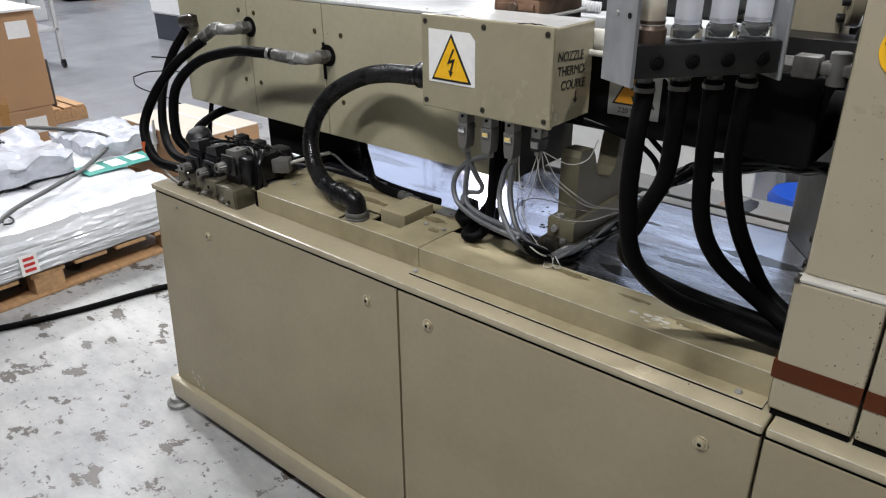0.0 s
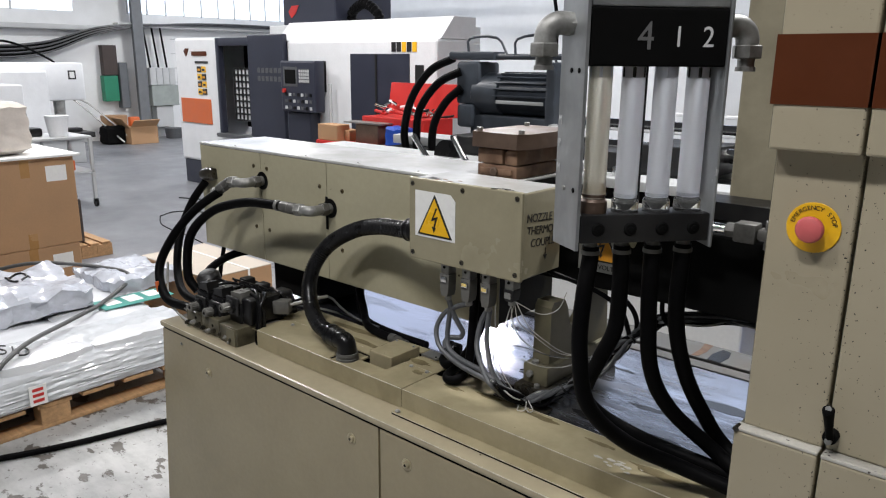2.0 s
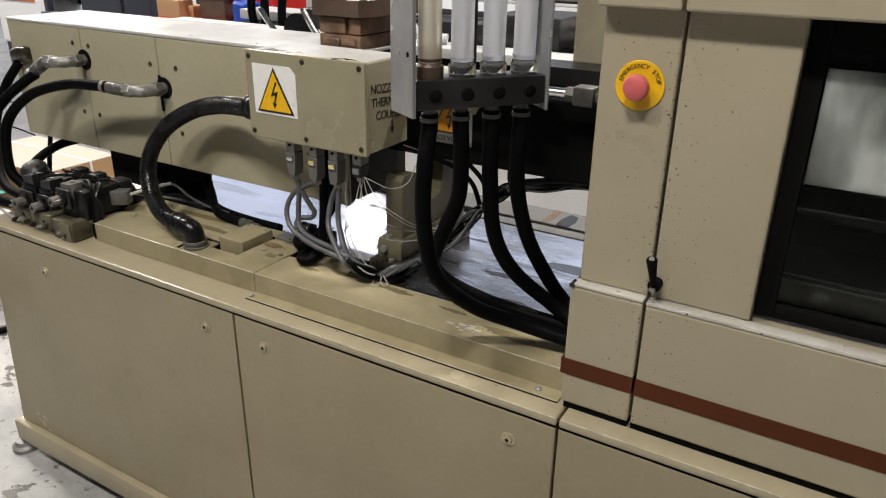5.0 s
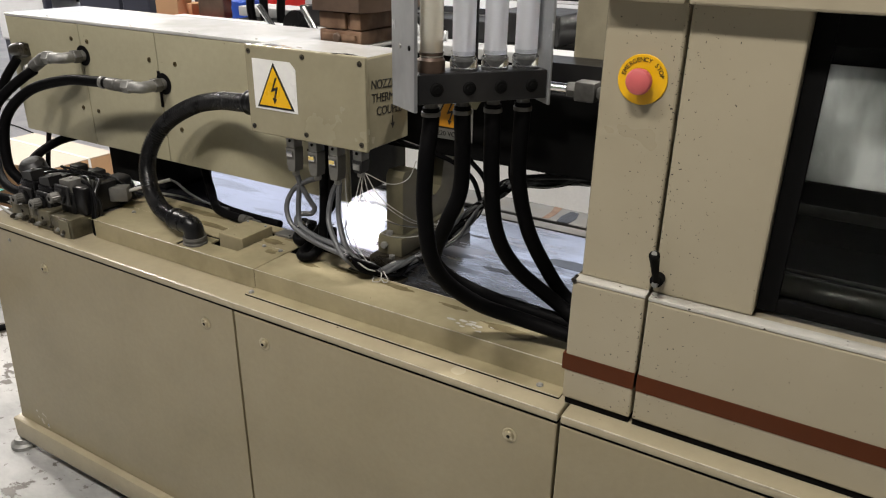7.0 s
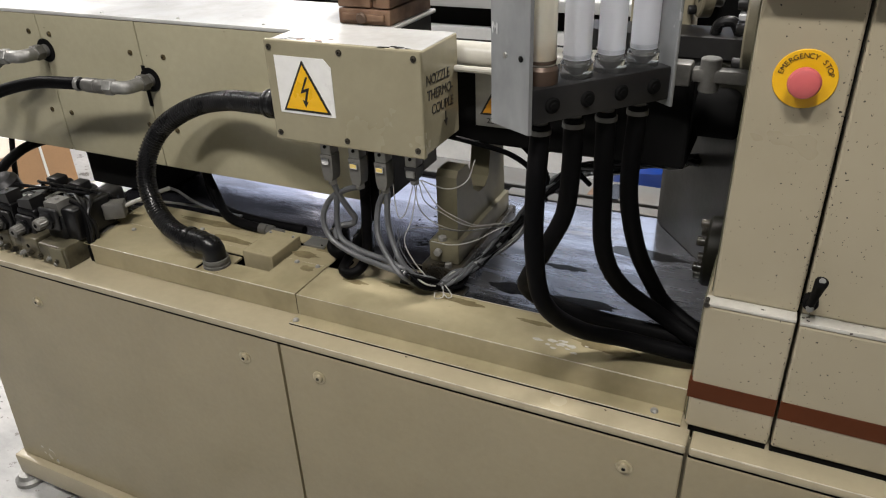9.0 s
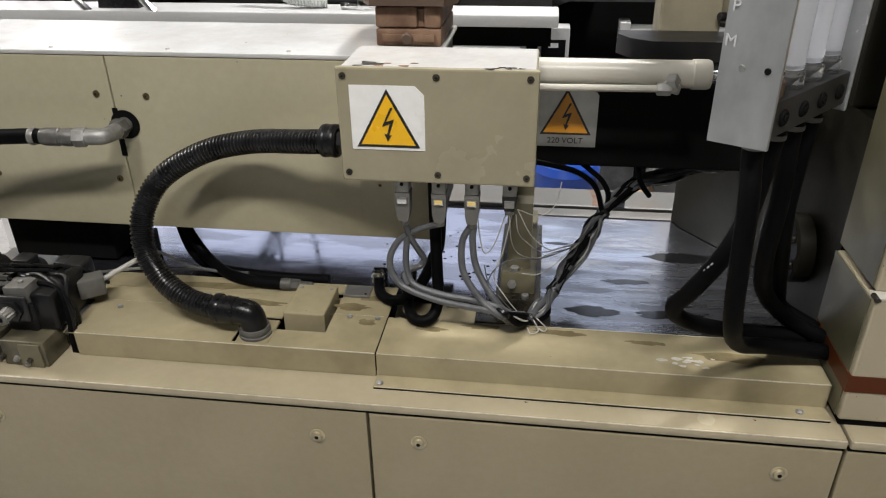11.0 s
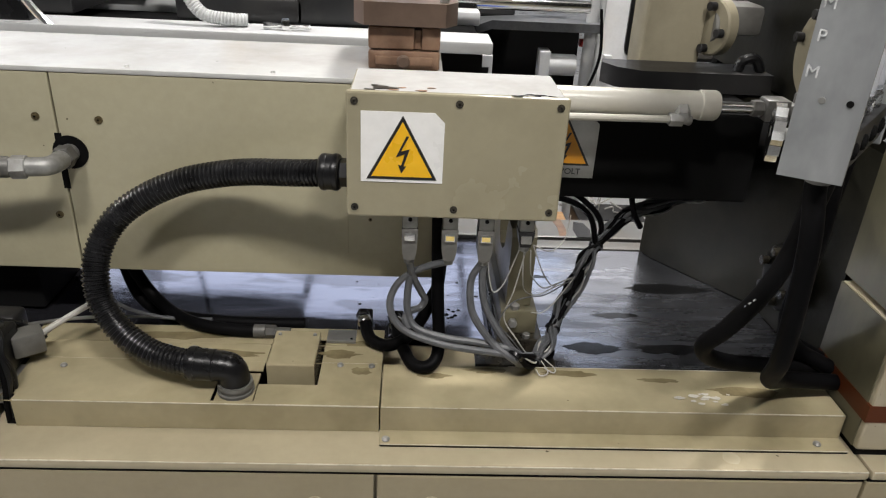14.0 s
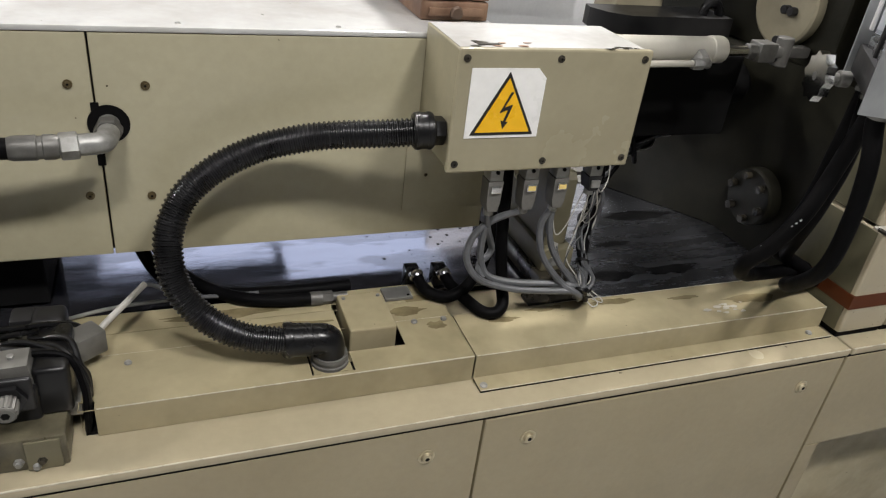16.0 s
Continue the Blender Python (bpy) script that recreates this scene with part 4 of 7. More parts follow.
part("moving_platen", bx(1.75, 1.95, 0.2, 0.9, 0.95, 1.9, 0.01), SHADED_OLIVE, clamp, "olive moving platen")
for y, z, r in ((0.35, 1.105, 0.027), (0.62, 1.18, 0.012), (0.35, 1.142, 0.004), (0.86, 1.56, 0.04)):
    part("tie_bar", rod((1.0, y, z), (2.36, y, z), r, 20), STEEL, clamp, "dull steel tie bar")
part("mould_base", bx(1.5, 1.75, 0.35, 0.75, 1.12, 1.55, 0.008), BLACK_STEEL, clamp, "steel mould half")
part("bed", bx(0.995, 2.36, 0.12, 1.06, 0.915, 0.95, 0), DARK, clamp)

# ---- flow meter panel with hoses ----
GO, GU, GB = Vector((0.685, -0.083, 0)), Vector((0.597, 0.7, 0)), Vector((-0.765, 0.66, 0))
GM = Matrix.Translation(GO) @ Matrix(((GU.x, GB.x, 0, 0), (GU.y, GB.y, 0, 0), (0, 0, 1, 0), (0, 0, 0, 1)))


def gp(u, b, z):
    return GO + GU * u + GB * b + Vector((0, 0, z))


meter = thing("flow_meter_panel", gp(0.12, 0.05, 1.46), "water flow meter panel with four plastic tubes", "flow meter")
part("side_plate", poly([gp(-0.004, -0.004, 1.455), gp(-0.022, 0.07, 1.455), gp(-0.022, 0.07, 2.1), gp(-0.004, -0.004, 2.1)], -GU * 0.006), ALU, meter, "scuffed aluminium side plate")
part("side_plate", moved(merge(bx(0.25, 0.256, -0.004, 0.07, 1.455, 2.12, 0.002)), GM), ALU, meter, "scuffed aluminium side plate")
for ch, z in (("M", 1.668), ("P", 1.63), ("M", 1.588)):
    mm = Matrix(((-GB.x, 0, -GU.x, 0), (-GB.y, 0, -GU.y, 0), (0, 1, 0, 0), (0, 0, 0, 1)))
    part("chalk_letter", text_mesh(ch, 0.021, Matrix.Translation(gp(-0.0276, 0.06, z)) @ mm, 0.0004), SCUFF, meter, "white hand-marked letter " + ch)
part("scale_strip", moved(bx(0.234, 0.2495, 0.05, 0.056, 1.54, 1.79, 0.001), GM), SIGN_WHITE, meter, "white scale strip with black ticks")
for k in range(22):
    part("scale_tick", moved(bx(0.238, 0.248, 0.0492, 0.05, 1.58 + 0.0085 * k, 1.583 + 0.0085 * k, 0), GM), INK, meter)
part("manifold", moved(bx(-0.001, 0.2495, 0.0, 0.06, 1.466, 1.515, 0.003), GM), BLACK_STEEL, meter, "black manifold block")
part("top_block", moved(bx(-0.001, 0.2495, 0.0, 0.06, 1.757, 1.848, 0.003), GM), DARK, meter, "black top block")
part("top_strip", moved(bx(-0.001, 0.2495, 0.0, 0.06, 1.8485, 2.08, 0.003), GM), ALU, meter)
TUBES = (0.033, 0.0945, 0.156, 0.2175)
for k, u in enumerate(TUBES):
    m = TUBE_YELLOW if k == 0 else TUBE_CLEAR
    if k == 0:
        part("stain", turned([(0, 0.0188), (0.7, 0.0188), (1, 0.018)], gp(u, 0.03, 1.548), gp(u, 0.03, 1.566), 20), STAIN_TUBE, meter, "brown deposit at the tube foot")
    t = part("tube", turned([(0, 0.0193), (1, 0.0193)], gp(u, 0.03, 1.54), gp(u, 0.03, 1.758), 24), m, meter, "yellowed sight tube" if k == 0 else "frosted clear sight tube")
    part("tube_foot", merge(turned([(0, 0.023), (0.6, 0.023), (0.75, 0.019), (0.9, 0.0195), (1, 0.021)], gp(u, 0.03, 1.515), gp(u, 0.03, 1.547), 24)), BROWN_STEEL if k == 0 else FOOT_CLEAR, meter, "brown brass foot" if k == 0 else "clear plastic foot")
    part("float", turned([(0, 0.005), (0.55, 0.0135), (0.7, 0.0135), (1, 0.004)], gp(u, 0.03, 1.519), gp(u, 0.03, 1.54), 16), STEEL, t, "small metal float")
    part("tube_head", hexnut(gp(u, 0.03, 1.739), gp(u, 0.03, 1.757), 0.0205), BLACK_STEEL if k % 2 else TUBE_CLEAR, meter)
    part("bolt", merge(turned([(0, 0.0115), (0.5, 0.0115), (1, 0.009)], gp(u, 0.001, 1.49), gp(u, -0.004, 1.49), 16), turned([(0, 0.006), (1, 0.005)], gp(u, -0.003, 1.49), gp(u, -0.0055, 1.49), 6)), DARK, meter)
part("rod", moved(rod((0.126, 0.05, 1.512), (0.126, 0.05, 1.76), 0.0045, 10), GM), BLACK_STEEL, meter)
for k, (ch, u, m) in enumerate((("4", 0.098, CHALK_FAINT), ("1", 0.158, CHALK), ("2", 0.213, CHALK))):
    mm = GM @ Matrix.Translation((u, -0.0006, 1.802)) @ FRONT
    part("numeral", text_mesh(ch, 0.062 if k == 0 else 0.046, mm, 0.0004), m, meter, "hand painted numeral " + ch)
for sgn, u in ((-1, -0.008), (1, 0.256)):
    part("pipe_elbow", merge(hexnut(gp(u, 0.045, 1.823), gp(u + sgn * 0.018, 0.045, 1.823), 0.02), hose([gp(u + sgn * 0.015, 0.045, 1.823), gp(u + sgn * 0.04, 0.045, 1.823), gp(u + sgn * 0.056, 0.045, 1.810), gp(u + sgn * 0.06, 0.045, 1.783)], 0.019, 16, 6), hexnut(gp(u + sgn * 0.06, 0.045, 1.793), gp(u + sgn * 0.06, 0.045, 1.771), 0.025), turned([(0, 0.014), (0.7, 0.014), (0.71, 0.0165), (1, 0.0165)], gp(u + sgn * 0.06, 0.045, 1.775), gp(u + sgn * 0.06, 0.045, 1.750), 14)), ZINC, meter, "dull galvanised pipe elbow")
for b, z in ((0.012, 1.556), (0.042, 1.556), (0.012, 1.75), (0.035, 1.75)):
    u = -0.0105 - 0.018 * (b + 0.004) / 0.074
    part("screw_hole", rod(gp(u + 0.002, b, z), gp(u - 0.0012, b, z), 0.0042, 12), DARK if b < 0.04 else STEEL, meter)
WD = Vector((0.93, -0.37, 0)).normalized()
WC = Vector((0.672, 0.098, 1.466))
part("valve_wheel", poly([WC + WD.cross(Vector((0, 0, 1))) * (r * math.cos(a)) + Vector((0, 0, r * math.sin(a))) for r, a in [(0.036 if k % 2 else 0.043, 2 * math.pi * k / 20) for k in range(20)]], WD * 0.016), CHROME, meter, "scalloped chromed hand wheel")
part("valve_stem", merge(rod(WC, WC + WD * 0.06, 0.009), rod(WC + WD * 0.04, WC + WD * 0.06, 0.014)), ZINC, meter)
part("wall_arm", moved(bx(0.2, 0.245, 0.06, 0.2, 1.88, 1.92, 0.003), GM), STEEL, meter)

W1 = [gp(TUBES[0], 0.03, 1.455), gp(TUBES[0], 0.03, 1.43), (0.684, -0.059, 1.363), (0.687, -0.066, 1.266), (0.700, -0.047, 1.161), (0.740, 0.030, 1.072), (0.815, 0.104, 1.019), (0.930, 0.135, 0.993)]
W2 = [gp(TUBES[1], 0.03, 1.455), gp(TUBES[1], 0.03, 1.43), (0.716, 0.012, 1.375), (0.707, 0.022, 1.293), (0.682, 0.022, 1.23), (0.65, 0.035, 1.164), (0.633, 0.06, 1.117), (0.655, 0.086, 1.078), (0.704, 0.114, 1.047), (0.772, 0.147, 1.02), (0.918, 0.176, 0.998)]
W3 = [gp(TUBES[2], 0.03, 1.455), gp(TUBES[2], 0.03, 1.43), (0.759, 0.044, 1.327), (0.763, 0.064, 1.215), (0.789, 0.104, 1.129), (0.854, 0.163, 1.046), (0.926, 0.162, 1.006)]
W4 = [gp(TUBES[3], 0.03, 1.455), gp(TUBES[3], 0.03, 1.43), (0.789, 0.096, 1.309), (0.806, 0.122, 1.198), (0.834, 0.173, 1.098), (0.859, 0.206, 1.040), (0.922, 0.191, 1.006)]
for u, w in zip(TUBES, (W1, W2, W3, W4)):
    wh = thing("water_hose", gp(u, 0.03, 1.43), "black rubber water hose hanging from the flow meter", "hose", "water hoses")
    part("hose", hose(w, 0.0148, 14, 12), RUBBER, wh)
    if w is W2:
        for k in range(10):
            p = Vector((0.6345, 0.044, 1.16)).lerp(Vector((0.668, 0.012, 1.228)), k / 9)
            part("print_mark", rod(p, p + Vector((0.0017, -0.0016, 0.0034)), 0.0014, 6), SCUFF, wh, "white print dash on the hose")
    part("hose_clip", merge(turned([(0, 0.0166), (1, 0.0166)], gp(u, 0.03, 1.441), gp(u, 0.03, 1.448), 20), rod(gp(u, 0.03, 1.45), gp(u, 0.03, 1.4665), 0.0115)), OLD_CAST, wh, "dull steel hose clip")

# ---- nozzle side: cylinder, barrel cover, platen ----
cylr = thing("carriage_cylinder", (0.5, 0.37, 1.43), "cream painted hydraulic carriage cylinder with steel rod", "cylinder")
part("barrel", turned([(0, 0.0255), (0.93, 0.0255), (0.935, 0.0275), (0.99, 0.0275), (1, 0.025)], (0.2, 0.37, 1.432), (0.7, 0.37, 1.432), 28), CREAM, cylr)
part("rod", rod((0.695, 0.37, 1.43), (0.79, 0.37, 1.43), 0.0105), CHROME, cylr, "polished steel rod")
part("rod_nut", merge(hexnut((0.765, 0.37, 1.43), (0.785, 0.37, 1.43), 0.016), bx(0.785, 0.83, 0.35, 0.39, 1.41, 1.45, 0.004), bx(0.83, 0.925, 0.355, 0.385, 1.418, 1.442, 0.006), rod((0.86, 0.37, 1.4), (0.86, 0.37, 1.46), 0.018, 12)), FERRULE, cylr, "dull cast rod clevis")
part("feed_pipe", hose([(0.2, 0.325, 1.414), (0.4, 0.325, 1.414), (0.61, 0.325, 1.416)], 0.0065, 10, 4), CREAM, cylr)
part("pipe_union", merge(hexnut((0.6, 0.325, 1.416), (0.625, 0.325, 1.416), 0.0125), hexnut((0.622, 0.318, 1.42), (0.632, 0.352, 1.428), 0.014), rod((0.625, 0.325, 1.418), (0.64, 0.325, 1.414), 0.009)), ZINC, cylr)
barrel = thing("barrel_cover", (0.6, 0.5, 1.2), "matt black heater cover round the injection barrel", "cover")
part("shell", bx(0.205, 0.83, 0.435, 0.62, 1.216, 1.40, 0.006), DARK, barrel)
part("nozzle", turned([(0, 0.05), (0.6, 0.05), (0.8, 0.03), (1, 0.025)], (0.83, 0.53, 1.31), (0.96, 0.53, 1.31), 20), DARK, barrel)
hazard_sign(barrel, 0.445, 0.4345, 1.322, 0.125, 0.125, 0.104, (STEEL, SIGN_ORANGE), "220 VOLT")
plt = thing("fixed_platen", (0.95, 0.6, 0.945), "heavy dirty olive cast platen of the clamp, darkened for shade", "platen")
part("casting", poly([(0.745, 0.76, 0.946), (0.76, 0.72, 0.946), (0.93, 0.49, 0.946), (0.945, 0.225, 0.946), (0.99, 0.225, 0.946), (0.99, 0.76, 0.946)], (0, 0, 0.45)), SHADED_OLIVE, plt)
part("upper_casting", bx(0.93, 0.99, 0.3, 1.0, 1.397, 2.15, 0.006), SHADED_OLIVE, plt)
part("pillar", bx(0.644, 0.777, 0.7, 0.8, 1.397, 2.1, 0.006), FRAME_PAINT, plt, "khaki upright of the platen frame")
part("stub_block", merge(bx(0.787, 0.893, 0.67, 0.76, 1.507, 1.572, 0.012), rod((0.787, 0.7, 1.523), (0.837, 0.7, 1.523), 0.04, 20)), OLD_CAST, plt, "khaki cast bearing stub")


def bolted_flange(name, c, n, r, depth, mat, bolts, bolt_mat, lab):
    """A round flange with a ring of bolts, facing along n."""
    c, n = Vector(c), Vector(n).normalized()
    side = n.cross(Vector((0, 0, 1))).normalized()
    part(name, turned([(0, r), (0.85, r), (1, r * 0.94)], c, c + n * depth, 36), mat, plt, lab)
    for ang, rr in bolts:
        q = c + side * (rr * r * math.cos(radians(ang))) + Vector((0, 0, rr * r * math.sin(radians(ang)))) + n * depth
        part("bolt", merge(rod(q, q + n * 0.016, 0.0095, 14), rod(q + n * 0.015, q + n * 0.0165, 0.005, 6)), bolt_mat, plt)


bolted_flange("flange", (0.935, 0.365, 1.085), (-1, 0, 0), 0.07, 0.035, SHADED_OLIVE, [(a, 0.74) for a in range(15, 360, 60)], GREASE, "round greasy cast flange")
bolted_flange("bearing_flange", (0.93, 0.45, 1.512), (-1, 0, 0), 0.09, 0.025, FRAME_PAINT, [(150, 0.85), (195, 0.4), (210, 0.2), (255, 0.85), (75, 0.85), (20, 0.8)], BLACK_STEEL, "round khaki bearing flange")
bolted_flange("bearing_flange", (0.807, 0.7, 1.523), (-1, -0.35, 0), 0.062, 0.025, FRAME_PAINT, [(100, 0.7), (190, 0.7), (270, 0.75), (20, 0.7)], BLACK_STEEL, "round khaki bearing flange")
tbl = thing("guard_shelf", (0.74, 0.63, 1.4), "thick black steel shelf plate over the barrel", "plate")
part("plate", poly([(0.552, 0.66, 1.402), (0.575, 0.615, 1.402), (0.62, 0.585, 1.402), (0.9, 0.585, 1.402), (0.9, 0.695, 1.402), (0.56, 0.695, 1.402)], (0, 0, 0.042)), BLACK_STEEL, tbl)
part("handle", hose([(0.835, 0.62, 1.444), (0.842, 0.62, 1.466), (0.868, 0.62, 1.47), (0.885, 0.62, 1.444)], 0.011, 10, 6), PLASTIC, tbl)

# ---- nozzle support bracket ----
brk = thing("nozzle_bracket", (0.38, 0.35, 0.945), "greasy khaki cradle bracket bolted to the bed", "bracket")
part("cradle", poly([(0.34, 0.31, 1.06), (0.34, 0.31, 1.182), (0.34, 0.32, 1.195), (0.34, 0.37, 1.192), (0.34, 0.385, 1.17), (0.34, 0.4, 1.12), (0.34, 0.43, 1.1), (0.34, 0.465, 1.098), (0.34, 0.49, 1.115), (0.34, 0.505, 1.185), (0.34, 0.52, 1.205), (0.34, 0.585, 1.195), (0.34, 0.6, 1.0), (0.34, 0.31, 1.0)], (0.048, 0, 0)), CRADLE, brk, "khaki cradle plate with round seat")
part("cradle_foot", bx(0.328, 0.4, 0.285, 0.6, 0.985, 1.035, 0.004), CRADLE, brk)
part("cradle_bolt", hexnut((0.352, 0.285, 1.012), (0.352, 0.274, 1.012), 0.009), ZINC, brk)
part("cradle_bolt", hexnut((0.356, 0.297, 1.035), (0.356, 0.297, 1.044), 0.01), ZINC, brk)
part("plinth", bx(0.318, 0.412, 0.262, 0.62, 0.9455, 0.985, 0.004), GREASE, brk)
part("foot_strip", bx(0.28, 0.435, 0.225, 0.262, 0.9455, 0.952, 0.001), GREASE, brk, "greasy steel foot strip")
part("bolt", merge(hexnut((0.38, 0.272, 0.985), (0.38, 0.272, 0.994), 0.008)), ZINC, brk)
for k, (px, py) in enumerate(((0.237, 0.444), (0.243, 0.412), (0.231, 0.423), (0.247, 0.436), (0.25, 0.42))):
    part("oil_spot", turned([(0, 0.004 + 0.001 * (k % 3)), (1, 0.003)], (px, py, 0.9402), (px, py, 0.9408), 9), DARK, brk, "black oil drop on the tray")

# ---- plugs under the terminal box, cables ----
for k, x in enumerate((0.147, 0.215, 0.276, 0.345)):
    plug = thing("cable_plug", (x, 0.205, 1.18), "grey metal cable plug hanging under the terminal box", "plug", "cable plugs")
    part("socket", bx(x - 0.013, x + 0.013, 0.19, 0.22, 1.248, 1.28, 0.003), ZINC, plug)
    part("socket_screw", rod((x, 0.19, 1.266), (x, 0.187, 1.266), 0.0035, 10), DARK, plug)
    ln = 0.03 if k == 3 else 0.0
    part("hood", poly([(x - 0.014, 0.189, 1.248), (x + 0.014, 0.189, 1.248), (x + 0.0125, 0.189, 1.205 + ln), (x + 0.009, 0.189, 1.19 + ln), (x - 0.009, 0.189, 1.19 + ln), (x - 0.0125, 0.189, 1.205 + ln)], (0, 0.03, 0)), OLD_CAST if k < 3 else BLACK_STEEL, plug, "grey plug hood")
    part("latch", bx(x - 0.009, x + 0.009, 0.184, 0.1885, 1.228, 1.242, 0.001), CHROME if k < 3 else ZINC, plug, "bright latch clip")
    if k in (1, 2):
        part("tag", bx(x - 0.007, x + 0.007, 0.1825, 0.1838, 1.231, 1.239, 0), TAG, plug, "small yellow number tag")
    part("gland", rod((x, 0.204, 1.192 + ln), (x, 0.204, 1.178 + ln), 0.009, 12), ZINC, plug)


def cable(pts, r, mat, label, group="cables", name="cable", seg=8, n=8):
    return solo(name, hose(pts, r, seg, n), mat, label, "cable", group)


TA = [(0.066, 0.302, 0.987), (0.07, 0.285, 0.98), (0.082, 0.262, 0.976), (0.112, 0.246, 0.976), (0.146, 0.248, 0.993), (0.174, 0.256, 1.03), (0.191, 0.262, 1.073), (0.204, 0.27, 1.115), (0.208, 0.28, 1.28)]
TB = [(0.127, 0.31, 0.979), (0.131, 0.285, 0.975), (0.141, 0.24, 0.975), (0.158, 0.19, 0.975), (0.182, 0.178, 0.976), (0.201, 0.19, 0.985), (0.207, 0.215, 1.01), (0.203, 0.233, 1.072), (0.2, 0.243, 1.141), (0.196, 0.255, 1.28)]
for w in (TA, TB):
    cable(w, 0.0118, RUBBER, "thick black sheathed cable looping onto the deck", "thick cables", seg=12)
G1 = [(0.147, 0.205, 1.181), (0.155, 0.213, 1.145), (0.17, 0.222, 1.11), (0.178, 0.228, 1.09), (0.17, 0.225, 1.075), (0.152, 0.21, 1.075), (0.143, 0.2, 1.065), (0.15, 0.192, 1.05)]
G2 = [(0.214, 0.204, 1.181), (0.171, 0.213, 1.163), (0.134, 0.21, 1.139), (0.116, 0.201, 1.106), (0.121, 0.191, 1.075), (0.147, 0.182, 1.049), (0.209, 0.172, 1.031), (0.275, 0.16, 1.027), (0.323, 0.15, 1.027), (0.352, 0.168, 1.0), (0.385, 0.203, 0.974), (0.41, 0.23, 0.97)]
G3 = [(0.15, 0.21, 1.15), (0.146, 0.208, 1.11), (0.148, 0.202, 1.078), (0.163, 0.192, 1.052), (0.215, 0.18, 1.04), (0.28, 0.17, 1.037), (0.33, 0.156, 1.034), (0.36, 0.178, 1.003), (0.392, 0.21, 0.98), (0.415, 0.236, 0.972)]
G4 = [(0.274, 0.204, 1.181), (0.258, 0.202, 1.149), (0.258, 0.187, 1.108), (0.27, 0.173, 1.079), (0.301, 0.159, 1.043), (0.334, 0.146, 1.022), (0.364, 0.176, 0.99), (0.4, 0.214, 0.972)]
G5 = [(0.279, 0.206, 1.181), (0.277, 0.203, 1.15), (0.283, 0.192, 1.108), (0.3, 0.178, 1.075), (0.326, 0.163, 1.042), (0.352, 0.172, 1.01), (0.38, 0.2, 0.984), (0.41, 0.232, 0.976)]
for w in (G1, G2, G3, G4, G5):
    cable(w, 0.0066, GREY_CABLE, "grey multicore cable hanging under the terminal box", "grey cables")
BUN = [(0.34, 0.15, 1.024), (0.366, 0.182, 0.99), (0.394, 0.212, 0.974), (0.414, 0.245, 0.978), (0.437, 0.3, 0.99), (0.465, 0.36, 1.012), (0.492, 0.397, 1.042), (0.517, 0.42, 1.074), (0.538, 0.44, 1.108), (0.57, 0.462, 1.14), (0.61, 0.475, 1.163), (0.68, 0.51, 1.172), (0.78, 0.58, 1.172), (0.84, 0.62, 1.168)]
rng = random.Random(4)
for k in range(24):
    jit = [Vector(p) + Vector((rng.uniform(-1, 1), rng.uniform(-1, 1), rng.uniform(-0.7, 1))) * (0.0075 if i in (0, 2, 4, 8) else 0.0145) for i, p in enumerate(BUN)]
    kind = (0, 0, 1, 2)[k % 4]
    cable(jit, (0.0042, 0.0052, 0.0019)[kind], (GREY_CABLE, RUBBER, WHITE_WIRE)[kind], ("grey cable in a tied bundle", "black cable in a tied bundle", "thin pale wire in a tied bundle")[kind], "bundled cables")
for p in (BUN[0], BUN[2], BUN[4], BUN[6], BUN[8]):
    q = Vector(p)
    solo("cable_tie", turned([(0, 0.0155), (1, 0.0155)], q - Vector((0.0014, 0.002, 0.0017)), q + Vector((0.0014, 0.002, 0.0017)), 14), PLASTIC, "black plastic tie round the cable bundle", "cable tie", "cable ties")
K1 = [(0.33, 0.3, 1.285), (0.428, 0.36, 1.245), (0.481, 0.4, 1.213), (0.517, 0.425, 1.172), (0.536, 0.437, 1.112)]
K2 = [(0.47, 0.46, 1.225), (0.501, 0.45, 1.205), (0.531, 0.45, 1.178), (0.546, 0.448, 1.147), (0.544, 0.444, 1.11)]
K3 = [(0.6, 0.46, 1.22), (0.61, 0.45, 1.18), (0.635, 0.47, 1.14)]
for w in (K1, K2, K3):
    cable(w, 0.006, RUBBER, "black cable dropping from the barrel cover")
